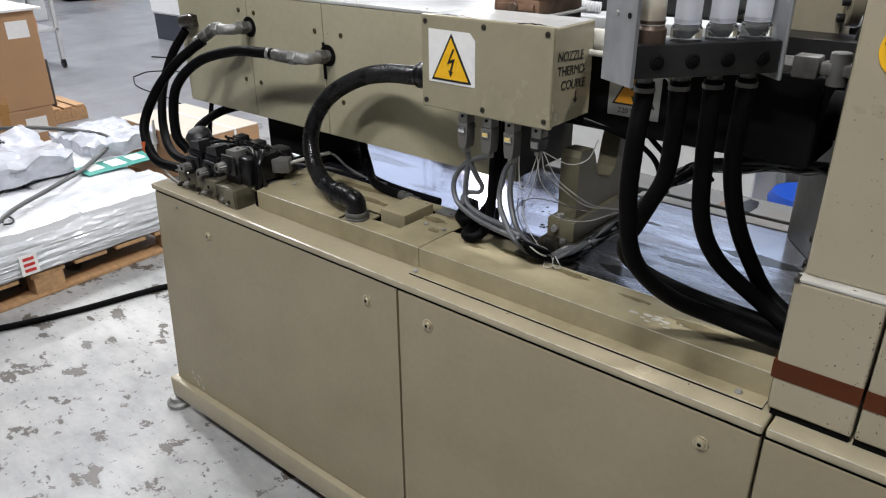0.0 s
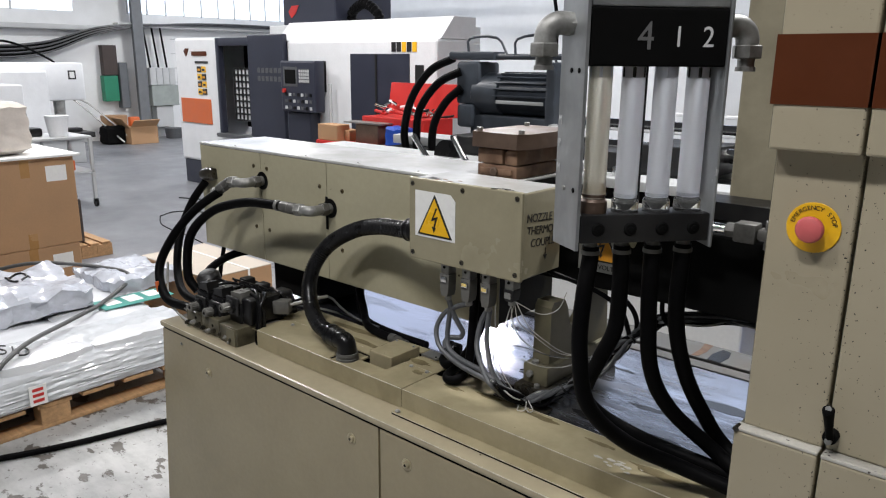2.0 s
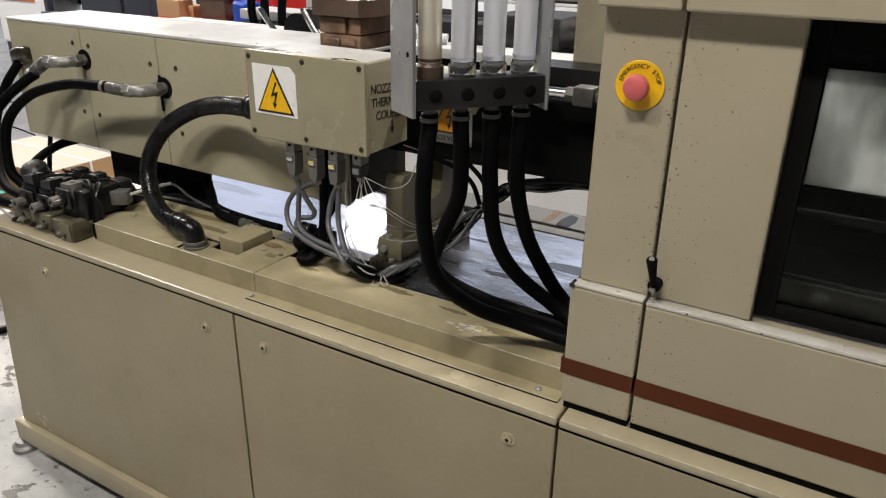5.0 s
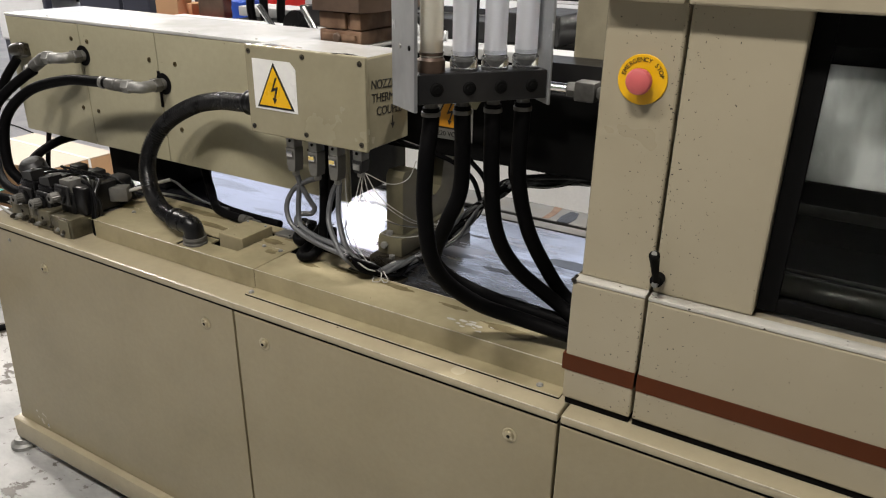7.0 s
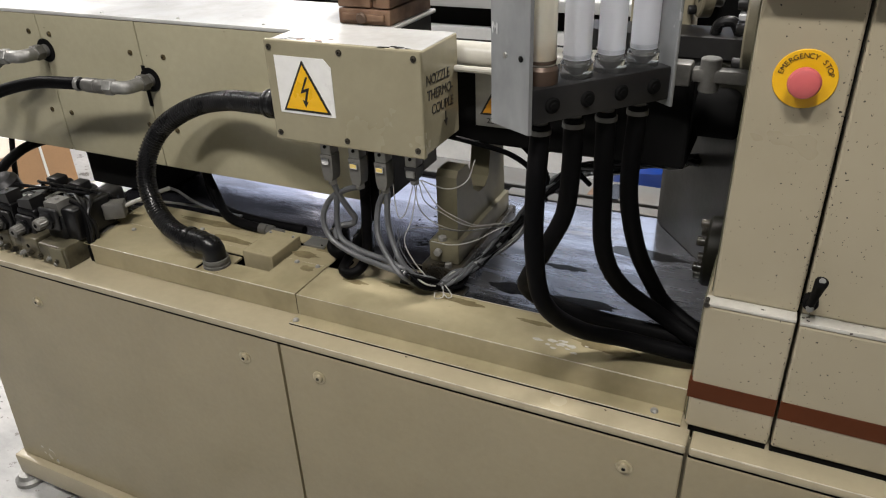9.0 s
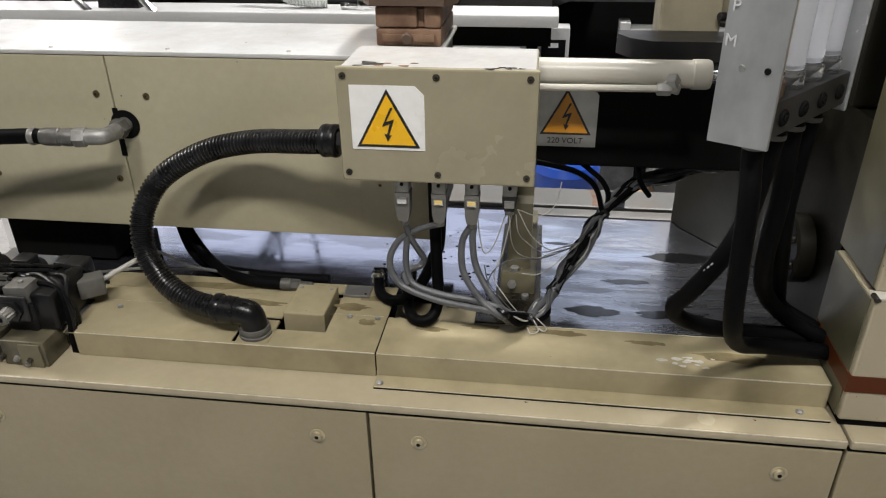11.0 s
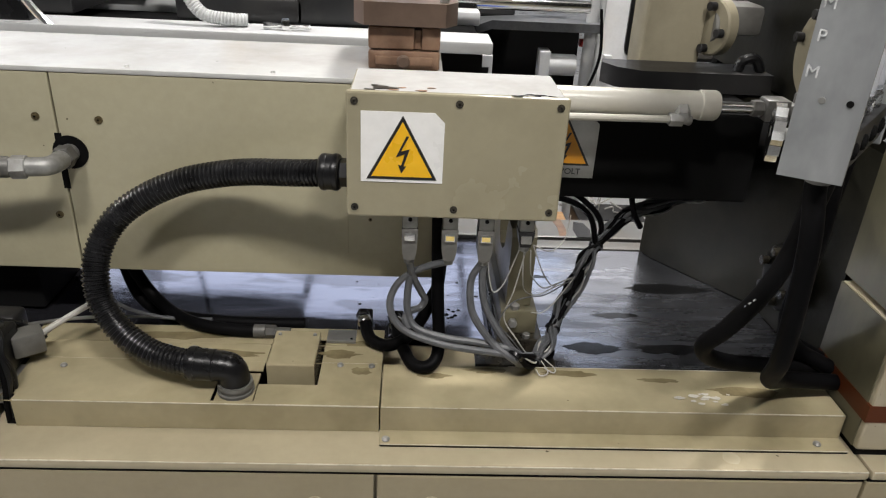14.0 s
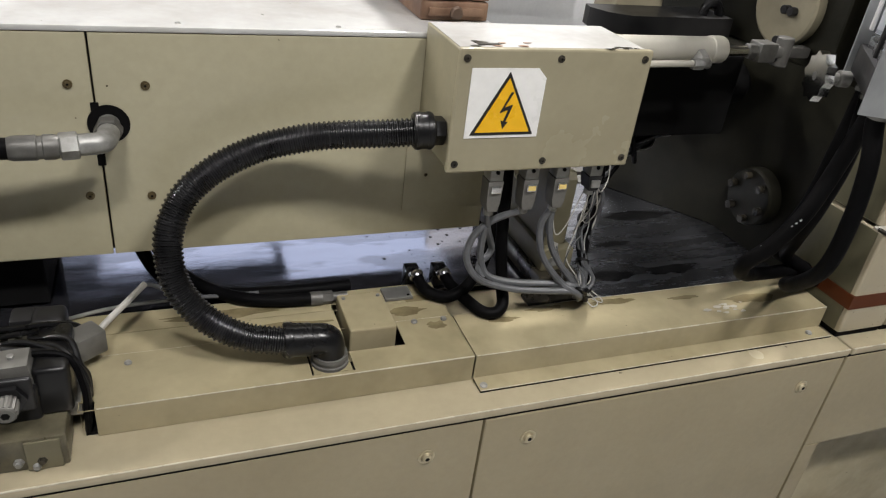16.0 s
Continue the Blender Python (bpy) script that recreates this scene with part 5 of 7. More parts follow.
THIN = [
    [(0.357, 0.2, 1.21), (0.362, 0.21, 1.17), (0.375, 0.25, 1.13), (0.41, 0.31, 1.075), (0.45, 0.36, 1.06), (0.49, 0.394, 1.054)],
    [(0.345, 0.2, 1.212), (0.35, 0.21, 1.15), (0.365, 0.25, 1.1), (0.4, 0.3, 1.065), (0.44, 0.35, 1.055), (0.488, 0.39, 1.05)],
    [(0.36, 0.2, 1.22), (0.385, 0.22, 1.16), (0.41, 0.27, 1.11), (0.43, 0.31, 1.08), (0.45, 0.35, 1.066), (0.492, 0.397, 1.056)],
    [(0.305, 0.165, 1.04), (0.312, 0.178, 1.085), (0.335, 0.195, 1.108), (0.37, 0.23, 1.1), (0.405, 0.28, 1.075), (0.44, 0.33, 1.062), (0.488, 0.388, 1.056)],
    [(0.3, 0.2, 1.1), (0.31, 0.185, 1.07), (0.335, 0.17, 1.045), (0.355, 0.178, 1.015)],
    [(0.373, 0.21, 1.079), (0.4, 0.25, 1.055), (0.43, 0.3, 1.045), (0.46, 0.34, 1.055), (0.49, 0.39, 1.06)],
    [(0.35, 0.205, 1.21), (0.335, 0.2, 1.13), (0.32, 0.19, 1.08), (0.345, 0.18, 1.04), (0.37, 0.19, 1.0)],
    [(0.34, 0.21, 1.21), (0.318, 0.21, 1.14), (0.3, 0.21, 1.12), (0.29, 0.215, 1.15), (0.285, 0.22, 1.19)],
    [(0.36, 0.2, 1.22), (0.4, 0.24, 1.19), (0.43, 0.27, 1.2), (0.44, 0.29, 1.24)],
    [(0.405, 0.2, 0.985), (0.425, 0.19, 0.97), (0.42, 0.18, 0.968), (0.404, 0.19, 0.972)],
    [(0.4, 0.2, 0.98), (0.41, 0.178, 0.97), (0.395, 0.17, 0.968), (0.388, 0.185, 0.972)],
]
for w in THIN:
    cable(w, 0.0012, WHITE_WIRE if w[0][0] > 0.31 else GREY_CABLE, "thin loose thermocouple wire", "thin wires", "thin_wire", 6, 10)
# ports where the thick cables end
for x, y, z in ((0.064, 0.302, 0.989), (0.126, 0.31, 0.981)):
    pb = thing("cable_port", (x, y, z), "dark cable port with bright metal collar", "cable port", "cable ports")
    part("collar", merge(turned([(0, 0.0135), (0.3, 0.0148), (0.7, 0.0148), (1, 0.013)], (x, y, z), (x - 0.003, y + 0.012, z + 0.006), 18)), CHROME, pb, "bright metal collar")
    part("socket", merge(hexnut((x - 0.003, y + 0.012, z + 0.006), (x - 0.005, y + 0.024, z + 0.008), 0.014), bx(x - 0.016, x + 0.014, y + 0.024, y + 0.05, 0.941, z + 0.006, 0.004)), PLASTIC, pb)
bkp = thing("bed_bracket_plate", (0.0, 0.29, 0.96), "flat grey metal plate behind the deck cover", "plate")
part("plate", bx(-0.008, 0.048, 0.272, 0.312, 0.9605, 0.9665, 0.001), STEEL, bkp)
part("rivet", turned([(0, 0.003), (1, 0.002)], (0.04, 0.28, 0.9665), (0.04, 0.28, 0.968), 8), DARK, bkp)
INNER = [(-0.43, 0.42, 1.08), (-0.405, 0.405, 1.03), (-0.366, 0.385, 0.985), (-0.315, 0.345, 0.972), (-0.264, 0.312, 0.972), (-0.207, 0.296, 0.972), (-0.16, 0.292, 0.972), (-0.13, 0.292, 0.972)]
INNER2 = [(-0.46, 0.46, 1.08), (-0.44, 0.44, 1.02), (-0.41, 0.415, 0.972), (-0.36, 0.385, 0.955), (-0.29, 0.362, 0.954), (-0.179, 0.35, 0.954), (-0.06, 0.35, 0.954)]
for w in (INNER, INNER2):
    cable(w, 0.0125, RUBBER, "black hose running below the housing", "inner hoses", "inner_hose", 12)
solo("hose_end", merge(turned([(0, 0.0135), (1, 0.0135)], (-0.15, 0.292, 0.972), (-0.128, 0.2915, 0.972), 16), hexnut((-0.128, 0.2915, 0.972), (-0.108, 0.291, 0.972), 0.013), rod((-0.11, 0.291, 0.972), (-0.08, 0.291, 0.972), 0.009)), FERRULE, "oil-darkened steel hose end fitting", "fitting")

# ---- hydraulic hoses on the housing ----
HYD1 = [(-0.935, 0.243, 1.316), (-0.975, 0.222, 1.288), (-1.035, 0.188, 1.235), (-1.095, 0.14, 1.145), (-1.11, 0.09, 1.04), (-1.0, 0.05, 0.965), (-0.87, 0.06, 0.955)]
HYD2 = [(-0.58, 0.248, 1.312), (-0.64, 0.243, 1.312), (-0.76, 0.225, 1.305), (-0.9, 0.19, 1.262), (-0.985, 0.15, 1.17), (-0.97, 0.12, 1.04), (-0.93, 0.13, 0.985)]
HYD3 = [(-1.15, 0.32, 1.32), (-1.19, 0.28, 1.24), (-1.2, 0.23, 1.13), (-1.15, 0.18, 1.02), (-1.03, 0.13, 0.96), (-0.88, 0.12, 0.95)]
HYD4 = [(-0.9, 0.43, 1.085), (-0.97, 0.4, 1.075), (-1.03, 0.33, 1.055), (-1.03, 0.24, 1.02), (-0.95, 0.18, 1.0), (-0.88, 0.18, 0.99)]
for w, r in ((HYD1, 0.0155), (HYD2, 0.0155), (HYD3, 0.0145), (HYD4, 0.0145)):
    solo("hydraulic_hose", hose(w, r, 14, 12), RUBBER, "black rubber hydraulic hose with steel ends", "hose", "hydraulic hoses")
cable([(-1.1, 0.35, 1.08), (-1.1, 0.33, 1.0), (-1.08, 0.3, 0.92)], 0.008, RUBBER, "black cable behind the valves")
cable([(-1.2, 0.5, 1.3), (-1.42, 0.55, 1.26), (-1.5, 0.6, 1.2), (-1.35, 0.55, 1.12), (-1.15, 0.5, 1.08)], 0.003, RUBBER, "thin black cable loop at the housing end")
for nm, x, z, ys in (("fit", -0.47, 1.31, 0.3), ("fit", -0.826, 1.358, 0.3)):
    f = thing("hose_fitting", (x, ys, z), "dull plated steel hydraulic elbow fitting", "fitting", "hose fittings")
    part("bulkhead_hole", turned([(0, 0.031), (1, 0.031)], (x + 0.008, 0.3392, z), (x + 0.008, 0.3375, z), 24), DARK, f, "round dark hole in the panel")
    part("elbow", hose([(x + 0.008, 0.34, z), (x + 0.008, 0.29, z), (x, 0.265, z), (x - 0.03, 0.258, z)], 0.0165, 14, 6), ZINC, f)
    part("nut", hexnut((x + 0.008, 0.325, z), (x + 0.008, 0.3, z), 0.021), FERRULE, f)
    part("nut", hexnut((x - 0.03, 0.258, z), (x - 0.055, 0.254, z), 0.0205), ZINC, f)
    dz = 0.002 if x > -0.6 else -0.036
    part("ferrule", turned([(0, 0.0165), (0.1, 0.0185), (0.3, 0.0185), (0.33, 0.0168), (0.42, 0.0168), (0.45, 0.0185), (0.9, 0.018), (1, 0.016)], (x - 0.055, 0.254, z), (x - 0.12, 0.247, z + dz), 16), FERRULE, f)
    part("crimp_ring", turned([(0, 0.0172), (0.5, 0.0188), (1, 0.0172)], (x - 0.132, 0.246, z + dz * 1.18), (x - 0.143, 0.2445, z + dz * 1.36), 16), ZINC, f)
part("swivel", turned([(0, 0.02), (0.3, 0.025), (0.7, 0.025), (1, 0.02)], (-1.17, 0.325, 1.345), (-1.1, 0.335, 1.352), 16), GREASE, hous, "greasy swivel fitting")

# ---- valve block ----
valve = thing("hydraulic_valve_block", (-0.69, 0.15, 0.908), "greasy black hydraulic valve block with solenoids", "valve block")
part("manifold", bx(-0.87, -0.55, 0.1, 0.3, 0.9085, 0.958, 0.003), GREASE, valve)
for x0, x1, y0, z1 in ((-0.855, -0.765, 0.04, 0.96), (-0.755, -0.655, 0.036, 0.968), (-0.642, -0.548, 0.03, 0.966)):
    part("front_block", bx(x0, x1, y0, 0.1, 0.9085, z1, 0.003), OLIVE_BLOCK, valve, "greasy olive port block")
    part("port_hole", rod(((x0 + x1) / 2 + 0.012, y0 + 0.001, 0.943), ((x0 + x1) / 2 + 0.012, y0 - 0.0006, 0.943), 0.0055, 12), DARK, valve)
part("front_plate", bx(-0.602, -0.556, 0.0265, 0.03, 0.909, 0.962, 0.001), CRADLE, valve, "stained khaki cover plate")
part("plate_screw", turned([(0, 0.006), (1, 0.004)], (-0.59, 0.0262, 0.917), (-0.59, 0.021, 0.917), 12), ZINC, valve)
rng = random.Random(21)


def knurled(c, r, ln):
    """A ribbed round knob that points towards -y."""
    ring = [(c[0] + (r if j % 2 else r * 0.9) * math.cos(2 * math.pi * j / 28), c[1], c[2] + (r if j % 2 else r * 0.9) * math.sin(2 * math.pi * j / 28)) for j in range(28)]
    return poly(ring, (0, -ln, 0))


for k, (x, y, z) in enumerate(((-0.805, 0.068, 0.98), (-0.712, 0.064, 0.984), (-0.612, 0.064, 1.022))):
    part("solenoid", bx(x - 0.034, x + 0.034, y + 0.004, y + 0.07, 0.962, 1.03, 0.009, 3), PLASTIC, valve, "black moulded solenoid")
    part("coil_ring", bx(x - 0.03, x + 0.03, y - 0.006, y + 0.004, z - 0.029, z + 0.029, 0.008, 3), BLACK_STEEL, valve)
    part("hex_ring", hexnut((x, y - 0.006, z), (x, y - 0.016, z), 0.024), PLASTIC, valve)
    part("coil_cap", merge(knurled((x, y - 0.014, z), 0.0148, 0.026), turned([(0, 0.0135), (0.7, 0.0135), (1, 0.011)], (x, y - 0.038, z), (x, y - 0.044, z), 18)), OLD_CAST, valve, "grey knurled coil cap")
    part("cap_socket", rod((x, y - 0.0435, z), (x, y - 0.0446, z), 0.006, 6), DARK, valve)
    part("valve_body", bx(x - 0.032, x + 0.032, y + 0.072, y + 0.15, 0.959, 1.016, 0.004), GREASE, valve, "oily valve body")
    part("plug_box", poly([(x - 0.022, y + 0.008, 1.03), (x + 0.03, y + 0.008, 1.03), (x + 0.026, y + 0.008, 1.058 + 0.006 * (k == 2)), (x - 0.02, y + 0.008, 1.05 + 0.012 * (k == 2))], (0, 0.042, 0)), OLD_CAST if k == 2 else BLACK_STEEL, valve, "plug housing on the solenoid")
    part("plug_screw", rod((x + 0.004, y + 0.03, 1.052 + 0.008 * (k == 2)), (x + 0.004, y + 0.03, 1.06 + 0.008 * (k == 2)), 0.005, 10), ZINC, valve)
    part("slotted_plate", bx(x - 0.028, x + 0.03, y + 0.082, y + 0.142, 1.0165, 1.021, 0.001), STEEL if k else GREY_CABLE, valve, "worn metal plate with slots")
    for q in (0.0, 0.026):
        part("plate_slot", bx(x - 0.012, x + 0.012, y + 0.094 + q, y + 0.101 + q, 1.0205, 1.0213, 0), DARK, valve)
    part("name_tag", bx(x + 0.012, x + 0.026, y + 0.054, y + 0.064, 1.0302, 1.0312, 0), PAPER, valve, "tiny white tag")
    part("rear_coil", rod((x, y + 0.15, 0.99), (x, y + 0.22, 0.99), 0.023, 16), BLACK_STEEL, valve)
    part("rear_plug", bx(x - 0.02, x + 0.02, y + 0.16, y + 0.2, 1.01, 1.034, 0.004), BLACK_STEEL, valve)
    for j in range(3):
        qx, qz = x - 0.03 + 0.03 * j, 0.92 + 0.012 * rng.random()
        part("plug_bolt", merge(hexnut((qx, 0.04, qz), (qx, 0.026, qz), 0.0075), rod((qx, 0.027, qz), (qx, 0.021, qz), 0.0045, 8)), ZINC if j == 1 else GREASE, valve, "socket plug")
part("right_solenoid", bx(-0.585, -0.537, 0.074, 0.19, 0.966, 1.05, 0.008, 3), PLASTIC, valve, "large black solenoid")
part("side_connector", moved(bx(-0.026, 0.026, -0.02, 0.02, -0.02, 0.022, 0.004), Matrix.Translation((-0.525, 0.185, 1.008)) @ Matrix.Rotation(radians(35), 4, "Z")), OLD_CAST, valve, "dull metal connector box")
part("connector_nut", hexnut((-0.56, 0.165, 1.004), (-0.543, 0.174, 1.005), 0.016), OLD_CAST, valve)
part("connector_cap", bx(-0.6, -0.55, 0.2, 0.25, 1.0, 1.045, 0.01, 3), BLACK_STEEL, valve)
part("side_bar", bx(-0.549, -0.531, 0.098, 0.18, 0.938, 0.963, 0.002), STEEL, valve, "steel bar beside the deck cover")
part("accumulator", merge(turned([(0, 0.03), (0.2, 0.04), (0.75, 0.04), (0.95, 0.028), (1, 0.012)], (-0.885, 0.16, 1.0), (-0.885, 0.14, 1.062), 22), rod((-0.885, 0.16, 0.955), (-0.885, 0.155, 1.01), 0.02)), BLACK_STEEL, valve, "round black cap of the pressure switch")
for py, pz, px in ((0.06, 0.955, -0.88), (0.12, 0.95, -0.89), (0.18, 0.985, -0.89)):
    part("hose_socket", hexnut((px, py, pz), (-0.845, py, pz), 0.017), ZINC, valve)
for k in range(6):
    x0, zz = -0.68 + 0.018 * k, 1.036 + 0.004 * (k % 3)
    pts = [(x0 - 0.03, 0.235, 0.98), (x0 - 0.01, 0.2, 1.02), (x0, 0.15 + 0.01 * (k % 2), zz), (x0 + 0.05, 0.12 + 0.008 * (k % 3), zz + 0.012), (-0.545 + 0.004 * k, 0.105, 1.05 - 0.004 * k), (-0.524 + 0.003 * (k % 3), 0.092 + 0.004 * k, 1.0), (-0.524 + 0.003 * (k % 2), 0.084 + 0.005 * k, 0.95), (-0.526, 0.084 + 0.004 * k, 0.916)]
    part("lead", hose(pts, 0.0048, 8, 6), PLASTIC if k % 3 else RUBBER, valve, "black lead hanging beside the valve")
for k in range(5):
    x0 = -0.83 + 0.05 * k
    part("lead", hose([(x0, 0.235, 0.985), (x0 + 0.02, 0.2, 1.035), (x0 + 0.05, 0.18, 1.046 + 0.002 * k), (x0 + 0.09, 0.2, 1.035), (x0 + 0.11, 0.235, 0.985)], 0.0042, 6, 6), PLASTIC, valve, "black lead over the valve")
cable([(-0.51, 0.2, 1.012), (-0.49, 0.225, 1.02), (-0.46, 0.26, 1.03), (-0.435, 0.295, 1.036)], 0.0055, WHITE_WIRE, "pale cable leaving the solenoid box")
cable([(-0.88, 0.14, 1.05), (-0.8, 0.17, 1.035), (-0.7, 0.19, 1.04), (-0.6, 0.2, 1.03), (-0.545, 0.22, 1.025)], 0.0045, PLASTIC, "thin black cable over the valves")
cable([(-0.84, 0.1, 1.025), (-0.76, 0.15, 1.045), (-0.66, 0.16, 1.05), (-0.57, 0.2, 1.03), (-0.555, 0.24, 1.0)], 0.0045, PLASTIC, "thin black cable over the valves")
cable([(-1.065, 0.1, 1.07), (-1.05, 0.085, 1.0), (-1.0, 0.06, 0.95), (-0.93, 0.05, 0.925), (-0.86, 0.045, 0.915)], 0.004, WHITE_WIRE, "white wire tied to the hose")
cable([(-0.436, 0.293, 1.036), (-0.42, 0.305, 1.025), (-0.39, 0.32, 0.995), (-0.34, 0.33, 0.975), (-0.28, 0.333, 0.97), (-0.24, 0.33, 0.972)], 0.0038, GREY_CABLE, "grey cable drooping behind the deck cover")
solo("ribbon_tie", merge(rod((-1.07, 0.075, 0.995), (-1.045, 0.055, 0.99), 0.008, 8), rod((-1.06, 0.05, 1.01), (-1.05, 0.05, 0.975), 0.007, 8)), ORANGE, "knotted orange ribbon round the hose", "ribbon")
cable([(-0.62, 0.3, 0.963), (-0.5, 0.33, 0.968), (-0.38, 0.34, 0.968), (-0.3, 0.335, 0.97)], 0.0035, STEEL, "thin steel pipe behind the deck cover", name="thin_pipe")

# ---- rusty throat block on the housing ----
throat = thing("feed_throat", (0.13, 0.47, 1.462), "rusty feed throat blocks with brown top plate", "feed throat")
part("lower_block", bx(0.062, 0.192, 0.42, 0.62, 1.4625, 1.496, 0.004), RUST, throat)
part("upper_block", merge(bx(0.062, 0.145, 0.42, 0.62, 1.4985, 1.538, 0.004), bx(0.158, 0.192, 0.42, 0.62, 1.4985, 1.538, 0.004), bx(0.145, 0.158, 0.43, 0.61, 1.4985, 1.532, 0.001)), RUST, throat)
part("latch_bar", bx(0.075, 0.18, 0.412, 0.42, 1.472, 1.487, 0.002), RUST, throat)
part("bolt", turned([(0, 0.012), (0.6, 0.012), (1, 0.009)], (0.126, 0.412, 1.479), (0.126, 0.405, 1.479), 18), BROWN_STEEL, throat)
part("top_plate", poly([(0.035, 0.44, 1.542), (0.055, 0.405, 1.542), (0.2, 0.405, 1.542), (0.222, 0.44, 1.542), (0.222, 0.64, 1.542), (0.2, 0.68, 1.542), (0.055, 0.68, 1.542), (0.035, 0.64, 1.542)], (0, 0, 0.04)), BROWN_STEEL, throat, "smooth brown top plate")
for x, y in ((0.06, 0.43), (0.197, 0.43), (0.06, 0.65), (0.197, 0.65)):
    part("bolt", hexnut((x, y, 1.582), (x, y, 1.592), 0.009), STEEL, throat)

# ---- wrapped sacks on a pallet ----
def pallet(loc, sx, sy, label, turn=0.0, slats=6):
    x0, y0, z0 = loc
    p = thing("pallet", loc, label, "pallet", "pallets")
    for k in range(slats):
        y = y0 - sy / 2 + (k + 0.5) * sy / slats
        part("deck_board", bx(x0 - sx / 2, x0 + sx / 2, y - 0.38 * sy / slats, y + 0.38 * sy / slats, 0.108, 0.13, 0.003), TIMBER, p)
    for x in (-1, 0, 1):
        xx = x0 + x * (sx / 2 - 0.05)
        part("runner", bx(xx - 0.05, xx + 0.05, y0 - sy / 2, y0 + sy / 2, 0.001, 0.022, 0.003), TIMBER, p)
        for yy in (-1, 0, 1):
            yc = y0 + yy * (sy / 2 - 0.07)
            part("block", bx(xx - 0.05, xx + 0.05, yc - 0.07, yc + 0.07, 0.022, 0.108, 0.003), TIMBER, p)
    return p


def pillow(x0, x1, y0, y1, z0, z1, seed, rough=0.012, n=14):
    """A stuffed sack: a soft box with lumps."""
    bm = bmesh.new()
    bmesh.ops.create_cube(bm, size=2)
    bmesh.ops.subdivide_edges(bm, edges=list(bm.edges), cuts=n, use_grid_fill=True)
    c = Vector(((x0 + x1) / 2, (y0 + y1) / 2, (z0 + z1) / 2))
    h = Vector(((x1 - x0) / 2, (y1 - y0) / 2, (z1 - z0) / 2))
    for v in bm.verts:
        q = v.co.copy()
        edge = max(abs(q.x), abs(q.y))
        q.z *= 1 - 0.22 * edge**8
        q.x *= 1 - 0.06 * abs(q.y) ** 4
        q.y *= 1 - 0.06 * abs(q.x) ** 4
        p = Vector((c.x + q.x * h.x, c.y + q.y * h.y, c.z + q.z * h.z))
        d = noise.noise(p * 7 + Vector((seed, 0, 0))) + 0.6 * noise.noise(p * 22 + Vector((0, seed, 0)))
        low = max(0.0, min(1.0, (p.z - z0) / max(1e-6, 0.3 * (z1 - z0))))
        v.co = p + Vector((0, 0, d * rough * low)) + Vector((q.x, q.y, 0)) * noise.noise(p * 15) * rough * 0.6
    return bm


SACK = surface("wrapped_white_sack", (0.7, 0.71, 0.73), 0.25, vary=0.06, scale=5.0, fine=35.0, dirt=(0.55, 0.58, 0.6), dirt_amt=0.5, dirt_scale=6.0, bumps=0.7, stretch=(1, 0.35, 2.5))
CLEAR_BAG = surface("crumpled_clear_bag", (0.5, 0.52, 0.57), 0.12, vary=0.15, scale=12.0, fine=40.0, bumps=1.0)
TEAL = surface("teal_sack_print", (0.05, 0.3, 0.25), 0.35, vary=0.1, bumps=0.3)
pallet((-2.95, 0.1, 0.0), 1.3, 1.5, "orange-brown timber pallet under wrapped sacks", slats=7)
rng = random.Random(11)
for lay in range(2):
    for ix in range(2):
        for iy in range(3):
            x0, y0 = -3.58 + ix * 0.63, -0.66 + iy * 0.49
            z0 = 0.13 + lay * 0.105
            solo("sack", pillow(x0, x0 + 0.64, y0, y0 + 0.5, z0, z0 + 0.125 + (0.03 if ix == 0 and lay else 0), 3.1 * iy + ix + 7 * lay), SACK, "white plastic sack wrapped in stretch film on the pallet", "sack", "wrapped sacks")


def film_skirt(y0, y1, n=150):
    """Crumpled stretch film drawn round the side of the sacks."""
    prof = [(-2.62, 0.362), (-2.5, 0.36), (-2.4, 0.352), (-2.34, 0.335), (-2.305, 0.305), (-2.29, 0.275), (-2.282, 0.245), (-2.28, 0.215), (-2.281, 0.19), (-2.286, 0.165), (-2.295, 0.14), (-2.31, 0.134)]
    prof = [Vector((x, 0, z)) for x, z in prof]
    rows, bm = [], bmesh.new()
    fine = []
    for a, b in zip(prof, prof[1:]):
        fine += [a.lerp(b, t / 4) for t in range(4)]
    fine.append(prof[-1])
    for j, p in enumerate(fine):
        row = []
        for i in range(n + 1):
            y = y0 + (y1 - y0) * i / n
            s = j / len(fine)
            d = 0.012 * noise.noise(Vector((y * 3.0, s * 16, 1.0))) + 0.007 * noise.noise(Vector((y * 9.0, s * 40, 4.0))) + 0.003 * noise.noise(Vector((y * 40, s * 60, 9.0)))
            up = 1 - min(1.0, max(0.0, (s - 0.1) / 0.3))
            row.append(bm.verts.new((p.x + (d + 0.004) * (1 - up), y, p.z + d * (0.3 + 0.7 * up) + 0.004 * up)))
        rows.append(row)
    for a, b in zip(rows, rows[1:]):
        for i in range(n):
            bm.faces.new((a[i], a[i + 1], b[i + 1], b[i]))
    ret = bmesh.ops.extrude_face_region(bm, geom=list(bm.faces))
    for g in ret["geom"]:
        if isinstance(g, bmesh.types.BMVert):
            g.co += Vector((-0.0015, 0, -0.0015))
    return bm


solo("stretch_film", film_skirt(-0.7, 0.86), FILM, "crinkled shiny stretch film drawn round the sacks", "stretch film")
solo("clear_plastic_bag", pillow(-3.55, -2.86, -0.35, 0.6, 0.36, 0.5, 9.0, 0.05, 20), CLEAR_BAG, "crumpled clear plastic bag heap on the sacks", "bag")
